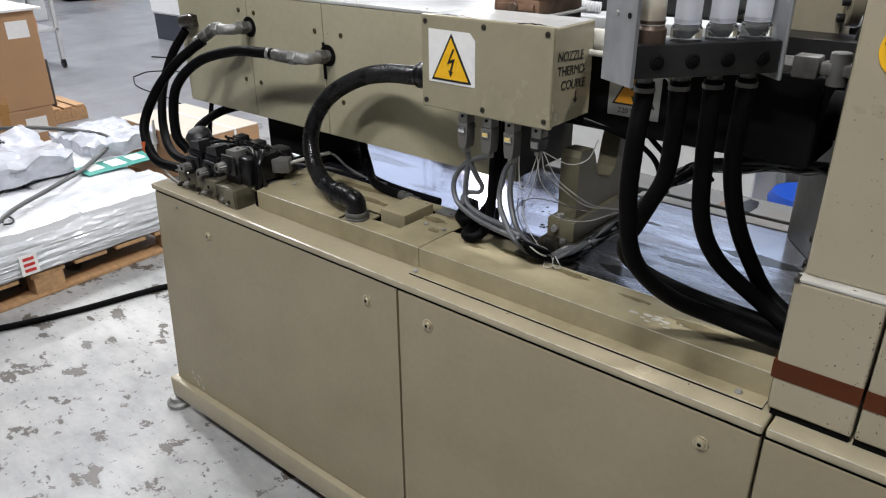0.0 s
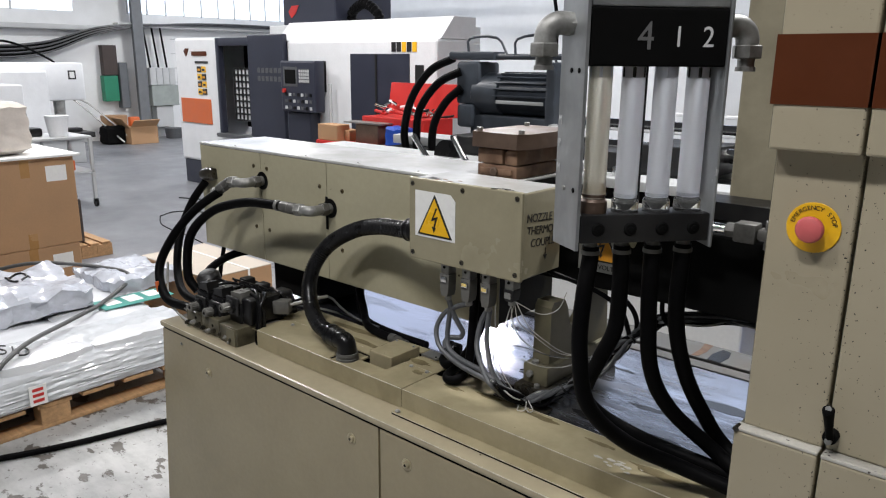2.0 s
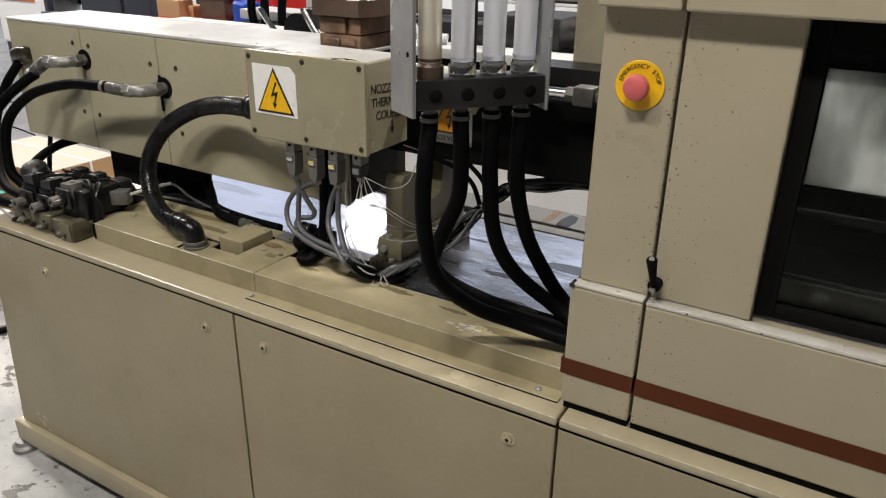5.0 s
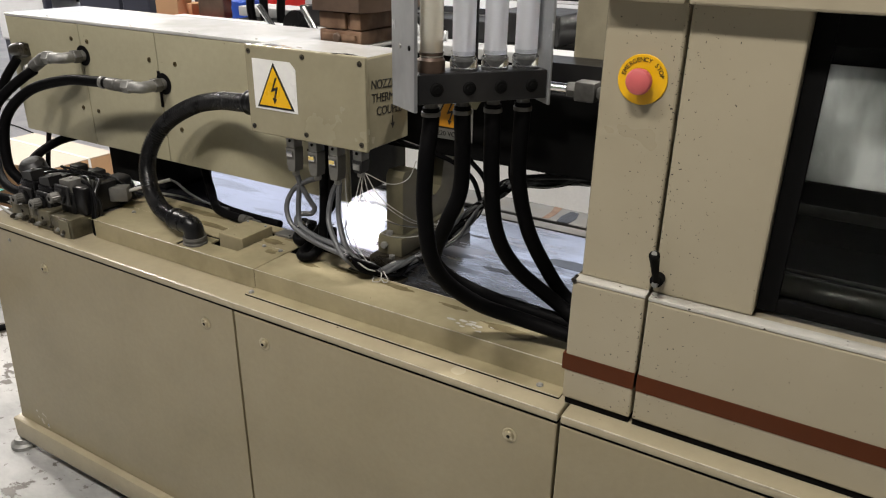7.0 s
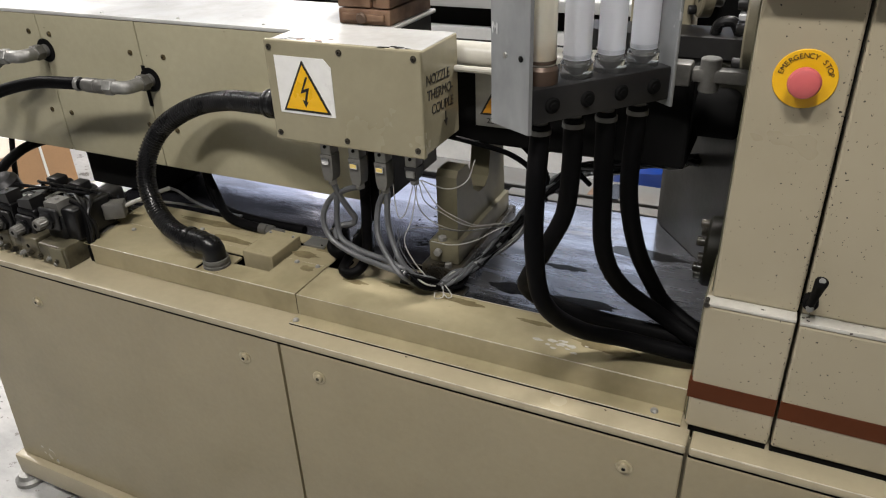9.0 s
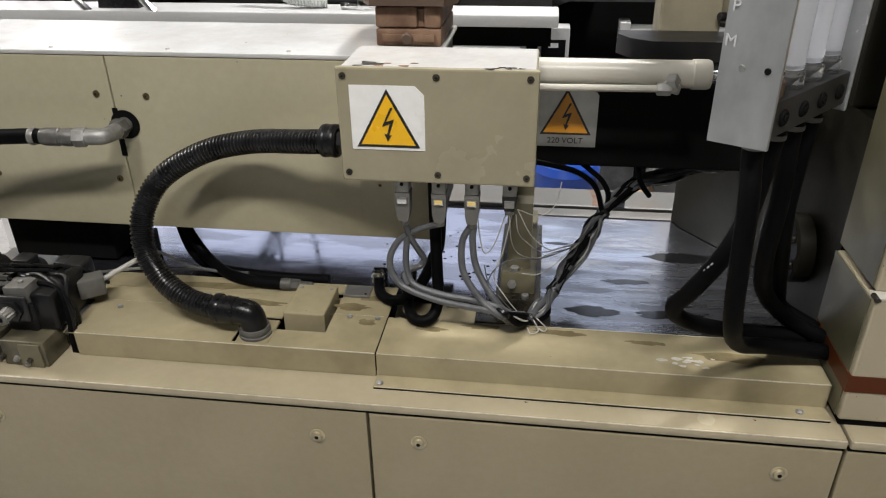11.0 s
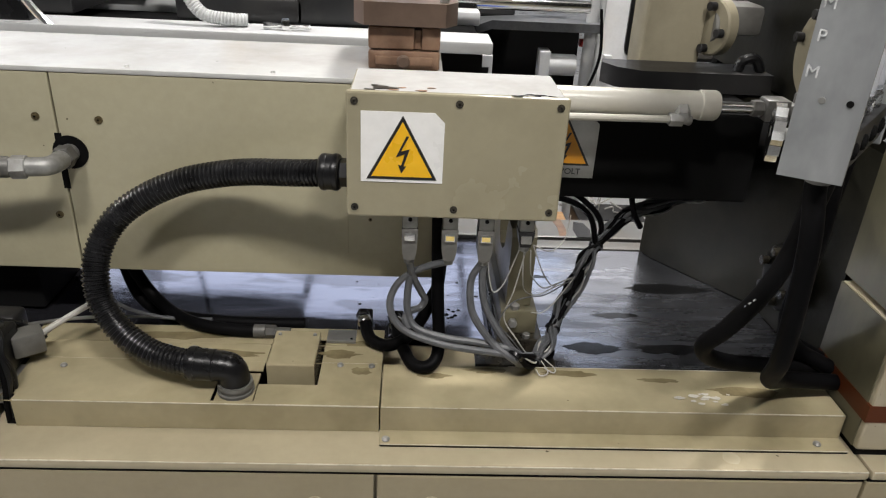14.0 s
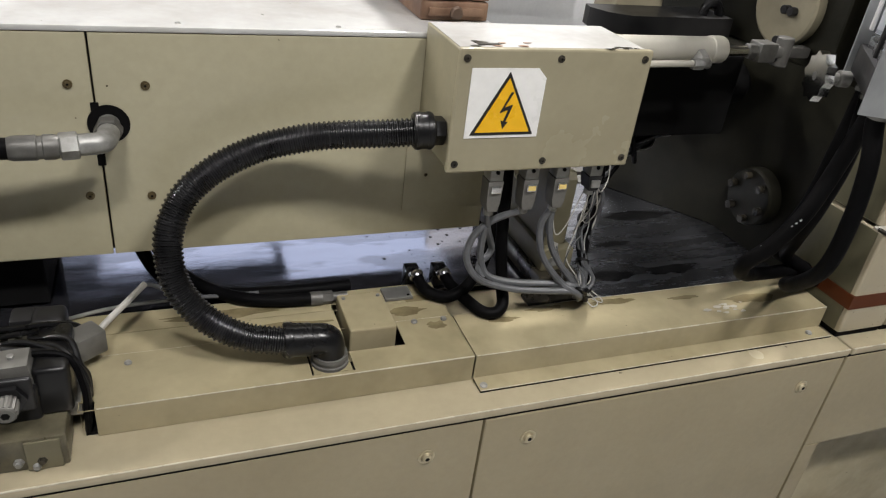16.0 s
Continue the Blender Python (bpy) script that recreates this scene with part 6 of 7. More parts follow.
solo("clear_plastic_bag", pillow(-3.5, -2.98, 0.72, 1.15, 0.36, 0.46, 2.0, 0.04, 18), CLEAR_BAG, "small crumpled white bag on the sacks", "bag")
solo("printed_label", merge(bx(-2.93, -2.74, 0.58, 1.0, 0.37, 0.3735, 0.001)), TEAL, "teal printed band on a sack", "label")
lab = thing("sack_print", (-2.76, 0.6, 0.366), "white bars printed on the teal band", "print")
for k in range(3):
    part("print_bar", bx(-2.91, -2.8 + 0.015 * (k % 2), 0.62 + 0.125 * k, 0.705 + 0.125 * k, 0.3738, 0.3746, 0), PAPER, lab)
mk = thing("marker_scrawl", (-2.55, 0.05, 0.35), "black marker scrawl on a sack", "marking")
SU, SV, SO = Vector((0.8, 0.6, 0)), Vector((-0.94, 0.34, 0)), Vector((-2.47, -0.07, 0.379))
for off, pts in ((0.02, [(0.02, 0.13), (-0.02, 0.12), (-0.015, 0.08), (0.02, 0.06), (0.02, 0.02), (-0.02, 0.0)]), (0.075, [(0.0, 0.0), (0.004, 0.07), (0.0, 0.12)]), (0.13, [(-0.02, 0.0), (0.02, 0.02), (0.03, 0.07), (0.01, 0.11), (-0.02, 0.1), (-0.022, 0.03)])):
    part("stroke", hose([SO + SU * (off + a) + SV * b for a, b in pts], 0.0045, 6, 6), INK, mk)
solo("red_print_label", merge(bx(-2.272, -2.2685, -0.02, 0.06, 0.15, 0.25, 0.0005)), PAPER, "white label with red print bars on the film", "label")
rp = thing("label_print", (-2.28, 0.02, 0.18), "red print bars on the white label", "print")
for k in range(3):
    part("print_bar", bx(-2.2685, -2.267, -0.005, 0.045, 0.165 + 0.028 * k, 0.18 + 0.028 * k, 0), RED, rp)
solo("power_cable", hose([(-3.9, 0.2, 0.4), (-3.6, 0.52, 0.5), (-3.3, 0.85, 0.46), (-3.05, 0.88, 0.44), (-2.85, 0.62, 0.39), (-2.65, 0.36, 0.4), (-2.42, 0.02, 0.4), (-2.25, -0.2, 0.31), (-2.15, -0.4, 0.02)], 0.012, 10, 10), GREY_SHEATH, "grey power cable lying across the sacks", "cable")
solo("floor_cable", hose([(-2.5, -0.9, 0.014), (-2.3, -0.5, 0.014), (-2.13, -0.19, 0.014), (-2.02, 0.1, 0.014), (-1.92, 0.46, 0.014), (-1.75, 0.8, 0.014), (-1.5, 1.1, 0.014)], 0.014, 10, 10), RUBBER, "thick black cable on the floor", "cable")
ring = [(-3.2 + 0.06 * math.cos(a), 0.3 + 0.06 * math.sin(a), 0.535 + 0.01 * math.sin(3 * a)) for a in [k * 0.6 for k in range(11)]]
solo("loose_ring_tie", hose(ring, 0.007, 8, 6), PLASTIC, "black ring tie lying on the clear bag", "tie")
solo("floor_wire", hose([(-6.6, 2.95, 0.006), (-6.2, 2.75, 0.006), (-5.85, 2.68, 0.006), (-5.4, 2.64, 0.006), (-4.85, 2.5, 0.006), (-4.3, 2.1, 0.006)], 0.006, 6, 8), RUBBER, "thin black wire loop on the floor", "wire", "floor wires")
solo("floor_wire", hose([(-6.6, 2.96, 0.006), (-6.7, 3.2, 0.006), (-6.4, 3.4, 0.006), (-5.6, 3.2, 0.006), (-4.9, 2.8, 0.006)], 0.006, 6, 8), RUBBER, "thin black wire loop on the floor", "wire", "floor wires")
solo("floor_wire", hose([(-7.5, 3.7, 0.006), (-7.0, 3.95, 0.006), (-7.4, 4.1, 0.006), (-6.8, 4.3, 0.006)], 0.008, 6, 8), RUBBER, "thin black wire loop on the floor", "wire", "floor wires")
flat = thing("flat_carton", (-2.85, 1.35, 0.13), "flat brown carton with pale top and white strap", "carton")
part("carton", bx(-3.45, -2.63, 1.16, 1.64, 0.131, 0.45, 0.006), CARDBOARD, flat)
part("lid_sheet", bx(-3.45, -2.63, 1.16, 1.64, 0.4505, 0.456, 0.002), surface("cream_board", (0.5, 0.44, 0.365), 0.7, vary=0.05), flat, "cream top sheet")
part("strap", merge(bx(-3.45, -2.629, 1.455, 1.47, 0.4565, 0.458, 0), bx(-2.6295, -2.627, 1.455, 1.47, 0.131, 0.458, 0)), PAPER, flat, "white plastic strap")
pallet((-3.05, 1.4, 0.0), 0.86, 0.5, "timber pallet under a flat carton", slats=5)

# ---- stacked cartons ----
pallet((-4.6, 0.55, 0.0), 0.9, 1.2, "timber pallet under stacked cartons", slats=6)


def carton(x0, x1, y0, y1, z0, z1, label):
    c = thing("cardboard_box", ((x0 + x1) / 2, (y0 + y1) / 2, z0), label, "box", "stacked cartons")
    part("box", bx(x0, x1, y0, y1, z0, z1, 0.008), CARDBOARD, c)
    ym = (y0 + y1) / 2
    part("tape", merge(bx(x0 + 0.02, x1 + 0.001, ym - 0.03, ym + 0.03, z1, z1 + 0.001, 0), bx(x1, x1 + 0.0012, ym - 0.03, ym + 0.03, z1 - 0.13, z1 + 0.001, 0)), TAPE, c, "brown packing tape")
    part("tape", bx(x1, x1 + 0.0012, ym - 0.03, ym + 0.03, z0, z0 + 0.11, 0), TAPE, c, "brown packing tape")
    part("label", bx(x1, x1 + 0.0015, y1 - 0.2, y1 - 0.06, z1 - 0.17, z1 - 0.06, 0), PAPER, c, "white shipping label")
    return c


carton(-4.95, -4.2, 0.42, 1.07, 0.131, 0.44, "brown cardboard box with tape and white label")
carton(-4.95, -4.2, 0.42, 1.09, 0.442, 1.08, "tall brown cardboard box with tape and white label")
carton(-4.95, -4.2, -0.3, 0.41, 0.131, 0.44, "brown cardboard box with tape and white label")
carton(-4.95, -4.2, -0.3, 0.41, 0.442, 1.08, "tall brown cardboard box with tape and white label")
solo("white_board", bx(-5.0, -4.15, -0.3, 1.12, 1.082, 1.1, 0.004), PAPER, "white board on the cartons", "board")
solo("wrapped_bale", pillow(-4.95, -4.25, -0.1, 0.87, 1.1, 1.47, 5.0, 0.03, 16), surface("wrapped_bundle_film", (0.66, 0.6, 0.54), 0.2, vary=0.12, scale=6.0, bumps=0.9), "film wrapped pale bale on the board", "bale")
solo("black_case", bx(-5.78, -5.45, 1.42, 1.62, 0.131, 0.53, 0.01), surface("dark_brown_case", (0.05, 0.04, 0.035), 0.5, vary=0.2), "dark brown upright case on a pallet", "case")
pallet((-5.62, 1.6, 0.0), 0.56, 0.42, "timber pallet corner with a dark case", slats=4)

# ---- steel cart ----
cart = thing("steel_cart", (-8.0, 2.4, 0.0), "grey steel workshop cart with shelves", "cart")
for z in (0.42, 0.83):
    part("shelf", bx(-8.35, -7.7, 2.05, 2.75, z, z + 0.03, 0.005), GREY_PAINT, cart)
for x in (-8.33, -7.72):
    for y in (2.07, 2.73):
        leg = part("leg", bx(x - 0.02, x + 0.02, y - 0.02, y + 0.02, 0.1, 0.83, 0.003), GREY_PAINT, cart)
        part("castor", merge(rod((x, y - 0.015, 0.05), (x, y + 0.015, 0.05), 0.05, 18), bx(x - 0.02, x + 0.02, y - 0.022, y + 0.022, 0.06, 0.1, 0.002)), PLASTIC, leg, "black castor")
solo("orange_tool_case", bx(-7.95, -7.75, 2.3, 2.55, 0.452, 0.58, 0.02), ORANGE, "orange tool case on the cart shelf", "tool case")
solo("white_bucket", turned([(0, 0.1), (0.95, 0.13), (1, 0.135)], (-7.9, 2.45, 0.862), (-7.9, 2.45, 1.1), 24), WHITE_PAINT, "white plastic bucket on the cart", "bucket")
solo("black_jug", bx(-8.2, -7.95, 2.1, 2.3, 0.862, 0.96, 0.02), PLASTIC, "black plastic tray on the cart", "tray")

# ---- milling machine by the wall ----
mill = thing("milling_machine", (-12.0, 3.7, 0.0), "white milling machine with long head and table", "milling machine")
part("column", bx(-12.6, -11.9, 2.4, 3.95, 0.0, 1.55, 0.03), WHITE_PAINT, mill)
part("head", bx(-12.5, -12.0, 2.6, 4.6, 1.05, 1.68, 0.04), WHITE_PAINT, mill, "long white head")
part("badge", bx(-12.0, -11.995, 4.32, 4.45, 1.4, 1.55, 0.001), INK, mill, "black square badge")
part("badge_inner", bx(-11.995, -11.99, 4.345, 4.425, 1.425, 1.525, 0.001), PAPER, mill)
part("spindle", merge(rod((-12.2, 4.2, 0.8), (-12.2, 4.2, 1.06), 0.09), rod((-12.2, 4.2, 0.68), (-12.2, 4.2, 0.8), 0.05)), STEEL, mill)
part("knee", bx(-12.5, -11.8, 3.7, 4.4, 0.0, 0.42, 0.02), GREY_PAINT, mill)
part("table", bx(-12.4, -11.7, 3.6, 4.55, 0.43, 0.52, 0.01), BLACK_STEEL, mill, "black work table")
part("vice", merge(bx(-12.2, -11.95, 3.95, 4.15, 0.52, 0.66, 0.01), bx(-12.15, -11.95, 4.2, 4.45, 0.52, 0.58, 0.01)), BLACK_STEEL, mill)
part("hose_loop", hose([(-12.2, 3.3, 1.68), (-12.2, 3.35, 2.0), (-12.2, 3.7, 1.95), (-12.2, 4.1, 1.75), (-12.2, 4.2, 1.68)], 0.02, 8, 8), RUBBER, mill)
cab = thing("blue_white_cabinet", (-11.5, 2.6, 0.0), "white cabinet with blue band", "cabinet")
part("body", bx(-11.8, -11.2, 1.6, 3.3, 0.0, 1.35, 0.02), WHITE_PAINT, cab)
part("band", bx(-11.199, -11.195, 1.6, 3.1, 0.88, 1.0, 0), BLUE, cab, "blue painted band")

# ---- west wall fittings ----
win = thing("window_1", (-15.0, 9.0, 2.75), "bright row of wall windows with thin mullions", "window", kind="structure")
for k in range(12):
    y = 6.95 + 0.45 * k
    part("pane", bx(-14.99, -14.98, y + 0.015, y + 0.435, 2.72, 4.4, 0), SKYLIGHT, win, "bright window pane")
    part("mullion", bx(-14.99, -14.95, y - 0.015, y + 0.015, 2.7, 4.4, 0.003), GREY_PAINT, win)
win2 = thing("window_2", (-15.0, 3.5, 2.75), "bright frosted wall window", "window", kind="structure")
for k in range(4):
    y = 1.0 + 1.2 * k
    part("pane", bx(-14.99, -14.98, y + 0.02, y + 1.18, 2.7, 4.4, 0), SKYLIGHT, win2, "bright window pane")
    part("mullion", bx(-14.99, -14.95, y - 0.02, y + 0.02, 2.68, 4.4, 0.003), GREY_PAINT, win2)
trunk = thing("cable_tray", (-14.85, 6.0, 2.3), "grey cable tray with sagging black cables", "cable tray")
part("tray", merge(bx(-14.98, -14.8, 0.5, 6.6, 2.32, 2.42, 0.01), bx(-14.98, -14.75, 6.6, 12.5, 2.42, 2.5, 0.01)), GREY_PAINT, trunk)
for k in range(7):
    dz = 0.035 * k
    part("cable", hose([(-14.8, 0.5, 2.15 - dz), (-14.75, 3.5, 1.98 - dz), (-14.75, 5.0, 2.05 - dz), (-14.75, 6.4, 2.42 - 0.5 * dz), (-14.7, 8.5, 2.5 + 0.2 * dz), (-14.7, 12.0, 2.5 + 0.2 * dz)], 0.02, 6, 8), RUBBER if k % 2 else GREY_CABLE, trunk)
solo("steel_column", merge(bx(-14.9, -14.7, 6.96, 7.06, 0.0, 6.2, 0.005), bx(-14.7, -14.66, 6.89, 7.12, 0.0, 6.2, 0.004)), surface("grey_column_paint", (0.16, 0.17, 0.18), 0.5), "dark grey steel roof column at the wall", "column")
grn = thing("green_switch_panel", (-14.9, 6.65, 1.0), "green and brown electrical panel on the wall", "electrical panel")
part("green_door", bx(-14.98, -14.8, 6.21, 6.52, 0.85, 1.39, 0.01), GREEN, grn)
part("brown_door", bx(-14.98, -14.82, 6.24, 6.55, 1.4, 2.03, 0.01), surface("dark_brown_panel", (0.05, 0.035, 0.03), 0.5), grn)
part("grey_door", bx(-14.98, -14.78, 6.56, 6.74, 0.7, 1.67, 0.01), surface("slate_panel", (0.12, 0.13, 0.14), 0.5), grn)
sw = thing("switchgear", (-14.8, 8.0, 0.5), "light grey switchgear cabinets with conduits on the wall", "switchgear")
for k in range(4):
    part("breaker_box", bx(-14.98, -14.75, 7.23 + 0.155 * k, 7.375 + 0.155 * k, 1.18, 1.56, 0.01), GREY_PAINT, sw)
part("cabinet", bx(-14.98, -14.7, 7.22, 7.86, 0.72, 1.17, 0.01), surface("grey_green_cabinet", (0.3, 0.33, 0.31), 0.5), sw)
part("lower_box", bx(-14.98, -14.75, 7.32, 7.72, 0.24, 0.71, 0.01), GREY_PAINT, sw)
for k in range(3):
    part("conduit", rod((-14.85, 7.3 + 0.2 * k, 1.56), (-14.85, 7.2 + 0.2 * k, 2.45), 0.022, 8), RUBBER, sw)
for k in range(5):
    solo("wall_rail", bx(-14.99, -14.985, 7.9, 12.0, 0.9 + 0.32 * k, 0.92 + 0.32 * k, 0.002), GREY_PAINT, "thin horizontal rail on the wall", "rail", "wall rails")
oc = thing("open_carton", (-14.0, 6.9, 0.0), "open brown cardboard box with raised flaps", "box")
part("box", bx(-14.3, -13.8, 6.2, 6.8, 0.0, 0.36, 0.006), CARDBOARD, oc)
part("flap", moved(bx(-0.02, 0.0, -0.28, 0.28, 0.0, 0.22, 0.003), Matrix.Translation((-13.8, 6.5, 0.36)) @ Matrix.Rotation(radians(50), 4, "Y")), CARDBOARD, oc)
part("flap", moved(bx(-0.25, 0.25, -0.02, 0.0, 0.0, 0.25, 0.003), Matrix.Translation((-14.05, 6.2, 0.36)) @ Matrix.Rotation(radians(40), 4, "X")), CARDBOARD, oc)
solo("brown_bin", turned([(0, 0.22), (1, 0.27)], (-14.5, 6.2, 0.0), (-14.5, 6.2, 0.57), 18), CARDBOARD, "round brown fibre bin", "bin")
solo("orange_case_on_box", bx(-14.1, -13.95, 6.3, 6.5, 0.361, 0.56, 0.02), ORANGE, "small orange case on the open carton", "case")
solo("dark_sack", pillow(-14.4, -14.0, 5.8, 6.2, 0.0, 0.38, 3.0, 0.03, 8), DARK, "dark rubbish sack by the wall", "sack")
solo("grey_bin", turned([(0, 0.17), (1, 0.2)], (-14.5, 7.55, 0.0), (-14.5, 7.55, 0.23), 16), GREY_CABLE, "dark grey waste bin", "bin")
hand = thing("hand_truck", (-14.2, 5.9, 0.0), "thin steel hand truck leaning on the wall", "hand truck")
part("rail", hose([(-13.9, 6.1, 0.05), (-14.5, 5.6, 0.75), (-14.7, 5.45, 0.95)], 0.018, 8, 4), STEEL, hand)
part("rail", hose([(-13.9, 6.3, 0.05), (-14.5, 5.8, 0.75), (-14.7, 5.5, 0.98)], 0.018, 8, 4), STEEL, hand)

# ---- CNC machining centre ----
cnc = thing("machining_centre", (-6.5, 5.5, 0.0), "large white machining centre with navy doors", "machining centre")
part("left_tower", merge(bx(-8.75, -7.64, 4.5, 4.6, 0.34, 2.04, 0.03), bx(-8.75, -8.68, 4.6, 6.8, 0.34, 2.03, 0.01)), WHITE_PAINT, cnc)
part("plinth", merge(bx(-8.72, -3.8, 4.52, 5.1, 0.0, 0.34, 0.01), bx(-8.72, -5.0, 5.1, 6.8, 0.0, 0.34, 0.01)), NAVY, cnc, "dark navy plinth")
part("lower_body", merge(bx(-7.64, -3.75, 4.5, 5.1, 0.34, 0.74, 0.01), bx(-7.64, -5.0, 5.1, 6.8, 0.34, 0.74, 0.01)), WHITE_PAINT, cnc)
part("sill", bx(-7.64, -6.1, 4.4, 4.52, 0.74, 0.79, 0.005), GREY_CABLE, cnc)
part("cavity", merge(bx(-8.67, -6.16, 5.6, 5.65, 0.74, 2.0, 0), bx(-8.67, -6.16, 4.62, 5.6, 1.98, 2.03, 0)), DARK, cnc, "black machine interior")
part("opening_frame", merge(bx(-7.64, -7.57, 4.46, 4.54, 0.79, 2.03, 0.005), bx(-7.57, -6.9, 4.46, 4.54, 1.93, 2.03, 0.005)), NAVY, cnc, "dark frame round the opening")
part("grid_panel", bx(-7.52, -7.09, 4.66, 4.67, 0.96, 1.64, 0.002), WHITE_PAINT, cnc, "white gridded window")
for k in range(6):
    part("grid_bar", bx(-7.52 + 0.086 * k - 0.012, -7.52 + 0.086 * k + 0.012, 4.648, 4.66, 0.96, 1.64, 0), INK, cnc)
for k in range(9):
    part("grid_bar", bx(-7.52, -7.09, 4.646, 4.658, 0.96 + 0.085 * k - 0.012, 0.96 + 0.085 * k + 0.012, 0), INK, cnc)
part("sliding_door", bx(-6.88, -6.16, 4.44, 4.52, 0.79, 2.06, 0.012), NAVY, cnc, "dark navy sliding door")
for j in range(6):
    for i in range(2):
        part("door_slot", bx(-6.68 + 0.085 * j, -6.62 + 0.085 * j, 4.436, 4.44, 1.5 + 0.1 * i, 1.56 + 0.1 * i, 0), GREY_CABLE, cnc)
part("right_body", bx(-6.15, -3.72, 4.5, 5.1, 0.74, 1.98, 0.03), WHITE_PAINT, cnc)
part("rear_body", bx(-6.15, -5.0, 5.103, 6.8, 0.74, 1.98, 0.01), WHITE_PAINT, cnc)
part("roof_deck", bx(-7.3, -5.0, 5.103, 6.8, 1.985, 2.199, 0.01), WHITE_PAINT, cnc)
part("roof_slope", poly([(-6.4, 4.55, 1.98), (-6.4, 4.75, 2.2), (-6.4, 5.1, 2.2), (-6.4, 5.1, 1.98)], (2.68, 0, 0)), WHITE_PAINT, cnc)
part("window", bx(-5.0, -4.1, 4.485, 4.5, 0.95, 1.83, 0.004), NAVY, cnc, "dark window panel")
part("window_bar", bx(-4.6, -4.57, 4.475, 4.485, 0.95, 1.83, 0.002), INK, cnc)
part("orange_panel", bx(-8.65, -7.88, 4.488, 4.5, 0.88, 1.22, 0.002), ORANGE, cnc, "orange red plastic panel")
for k in range(4):
    for j in range(2):
        part("warning_label", bx(-8.18 + 0.115 * j, -8.08 + 0.115 * j, 4.492, 4.5, 1.28 + 0.1 * k, 1.36 + 0.1 * k, 0), (SIGN_YELLOW, INK)[(k + j) % 2], cnc, "small yellow and black warning label")
        part("label_print", bx(-8.165 + 0.115 * j, -8.1 + 0.115 * j, 4.49, 4.492, 1.3 + 0.1 * k, 1.33 + 0.1 * k, 0), (INK, SIGN_ORANGE)[(k + j) % 2], cnc)
part("name_bars", bx(-8.3, -7.92, 4.493, 4.5, 1.8, 1.86, 0), BROWN, cnc, "dark red name bar")
part("logo_mark", poly([(-8.5, 4.5, 1.86), (-8.46, 4.5, 1.9), (-8.37, 4.5, 1.9), (-8.4, 4.5, 1.84), (-8.45, 4.5, 1.79)], (0, -0.007, 0)), BROWN, cnc, "plain dark mark")
part("name_bars", bx(-8.22, -7.9, 4.493, 4.5, 1.7, 1.73, 0), INK, cnc)
for k in range(5):
    part("warning_label", bx(-4.36 + 0.075 * k, -4.3 + 0.075 * k, 4.493, 4.5, 1.85, 1.95, 0), (INK, SIGN_YELLOW)[k == 2 or k == 4], cnc)
part("warning_label", bx(-4.02, -3.9, 4.493, 4.5, 1.5, 1.72, 0), INK, cnc)
part("warning_label", bx(-5.55, -5.43, 4.493, 4.5, 1.4, 1.75, 0), INK, cnc)
con = part("control_panel", bx(-6.0, -5.36, 4.28, 4.42, 1.17, 1.75, 0.02), NAVY, cnc, "dark control panel")
part("panel_arm", bx(-5.98, -5.54, 4.34, 4.49, 0.8, 1.165, 0.02), NAVY, cnc, "dark lower pendant")
part("screen", bx(-5.91, -5.71, 4.272, 4.28, 1.49, 1.65, 0.004), DARK, con, "dark screen")
part("screen_frame", bx(-5.94, -5.68, 4.276, 4.281, 1.46, 1.68, 0.003), GREY_CABLE, con)
part("keypad", bx(-5.65, -5.46, 4.275, 4.28, 1.5, 1.66, 0.003), GREY_CABLE, con, "grey keypad")
for k in range(5):
    for j in range(4):
        part("key", bx(-5.645 + 0.038 * k, -5.617 + 0.038 * k, 4.272, 4.275, 1.51 + 0.037 * j, 1.538 + 0.037 * j, 0), GREY_PAINT, con, "pale key")
for k in range(7):
    for j in range(3):
        part("key", bx(-5.92 + 0.075 * k, -5.88 + 0.075 * k, 4.273, 4.28, 1.2 + 0.075 * j, 1.235 + 0.075 * j, 0), (GREY_PAINT, GREY_CABLE, PLASTIC)[(k + j) % 3], con)
part("stop_button", rod((-5.92, 4.28, 1.41), (-5.92, 4.25, 1.41), 0.025), RED, con, "red stop button")
part("motor_box", bx(-7.25, -6.17, 5.3, 6.3, 2.2, 2.85, 0.02), NAVY, cnc, "black motor box on the roof")
part("logo_mark", poly([(-7.12, 5.298, 2.38), (-7.05, 5.298, 2.46), (-6.9, 5.298, 2.46), (-6.97, 5.298, 2.36), (-7.06, 5.298, 2.3)], (0, -0.006, 0)), RED, cnc, "plain red mark")
part("roof_hose", hose([(-6.08, 5.55, 2.19), (-6.08, 5.5, 2.34), (-5.85, 5.5, 2.45), (-5.62, 5.5, 2.34), (-5.6, 5.55, 2.19)], 0.065, 12, 8, ribs=0.012, pitch=0.05), RUBBER, cnc, "black ribbed roof hose")
part("white_duct", pillow(-7.6, -6.6, 5.6, 6.4, 2.03, 2.55, 4.0, 0.02, 8), WHITE_PAINT, cnc)
part("air_gun", merge(rod((-5.25, 4.4, 0.95), (-5.25, 4.4, 1.5), 0.02), rod((-5.25, 4.4, 0.8), (-5.25, 4.4, 0.95), 0.05)), GREY_PAINT, cnc)

# ---- red bench with tool chest ----
bench = thing("red_bench", (-3.3, 3.8, 0.0), "red steel workbench with tools", "workbench")
part("top", bx(-4.3, -2.2, 3.4, 4.2, 0.96, 1.02, 0.006), RED, bench)
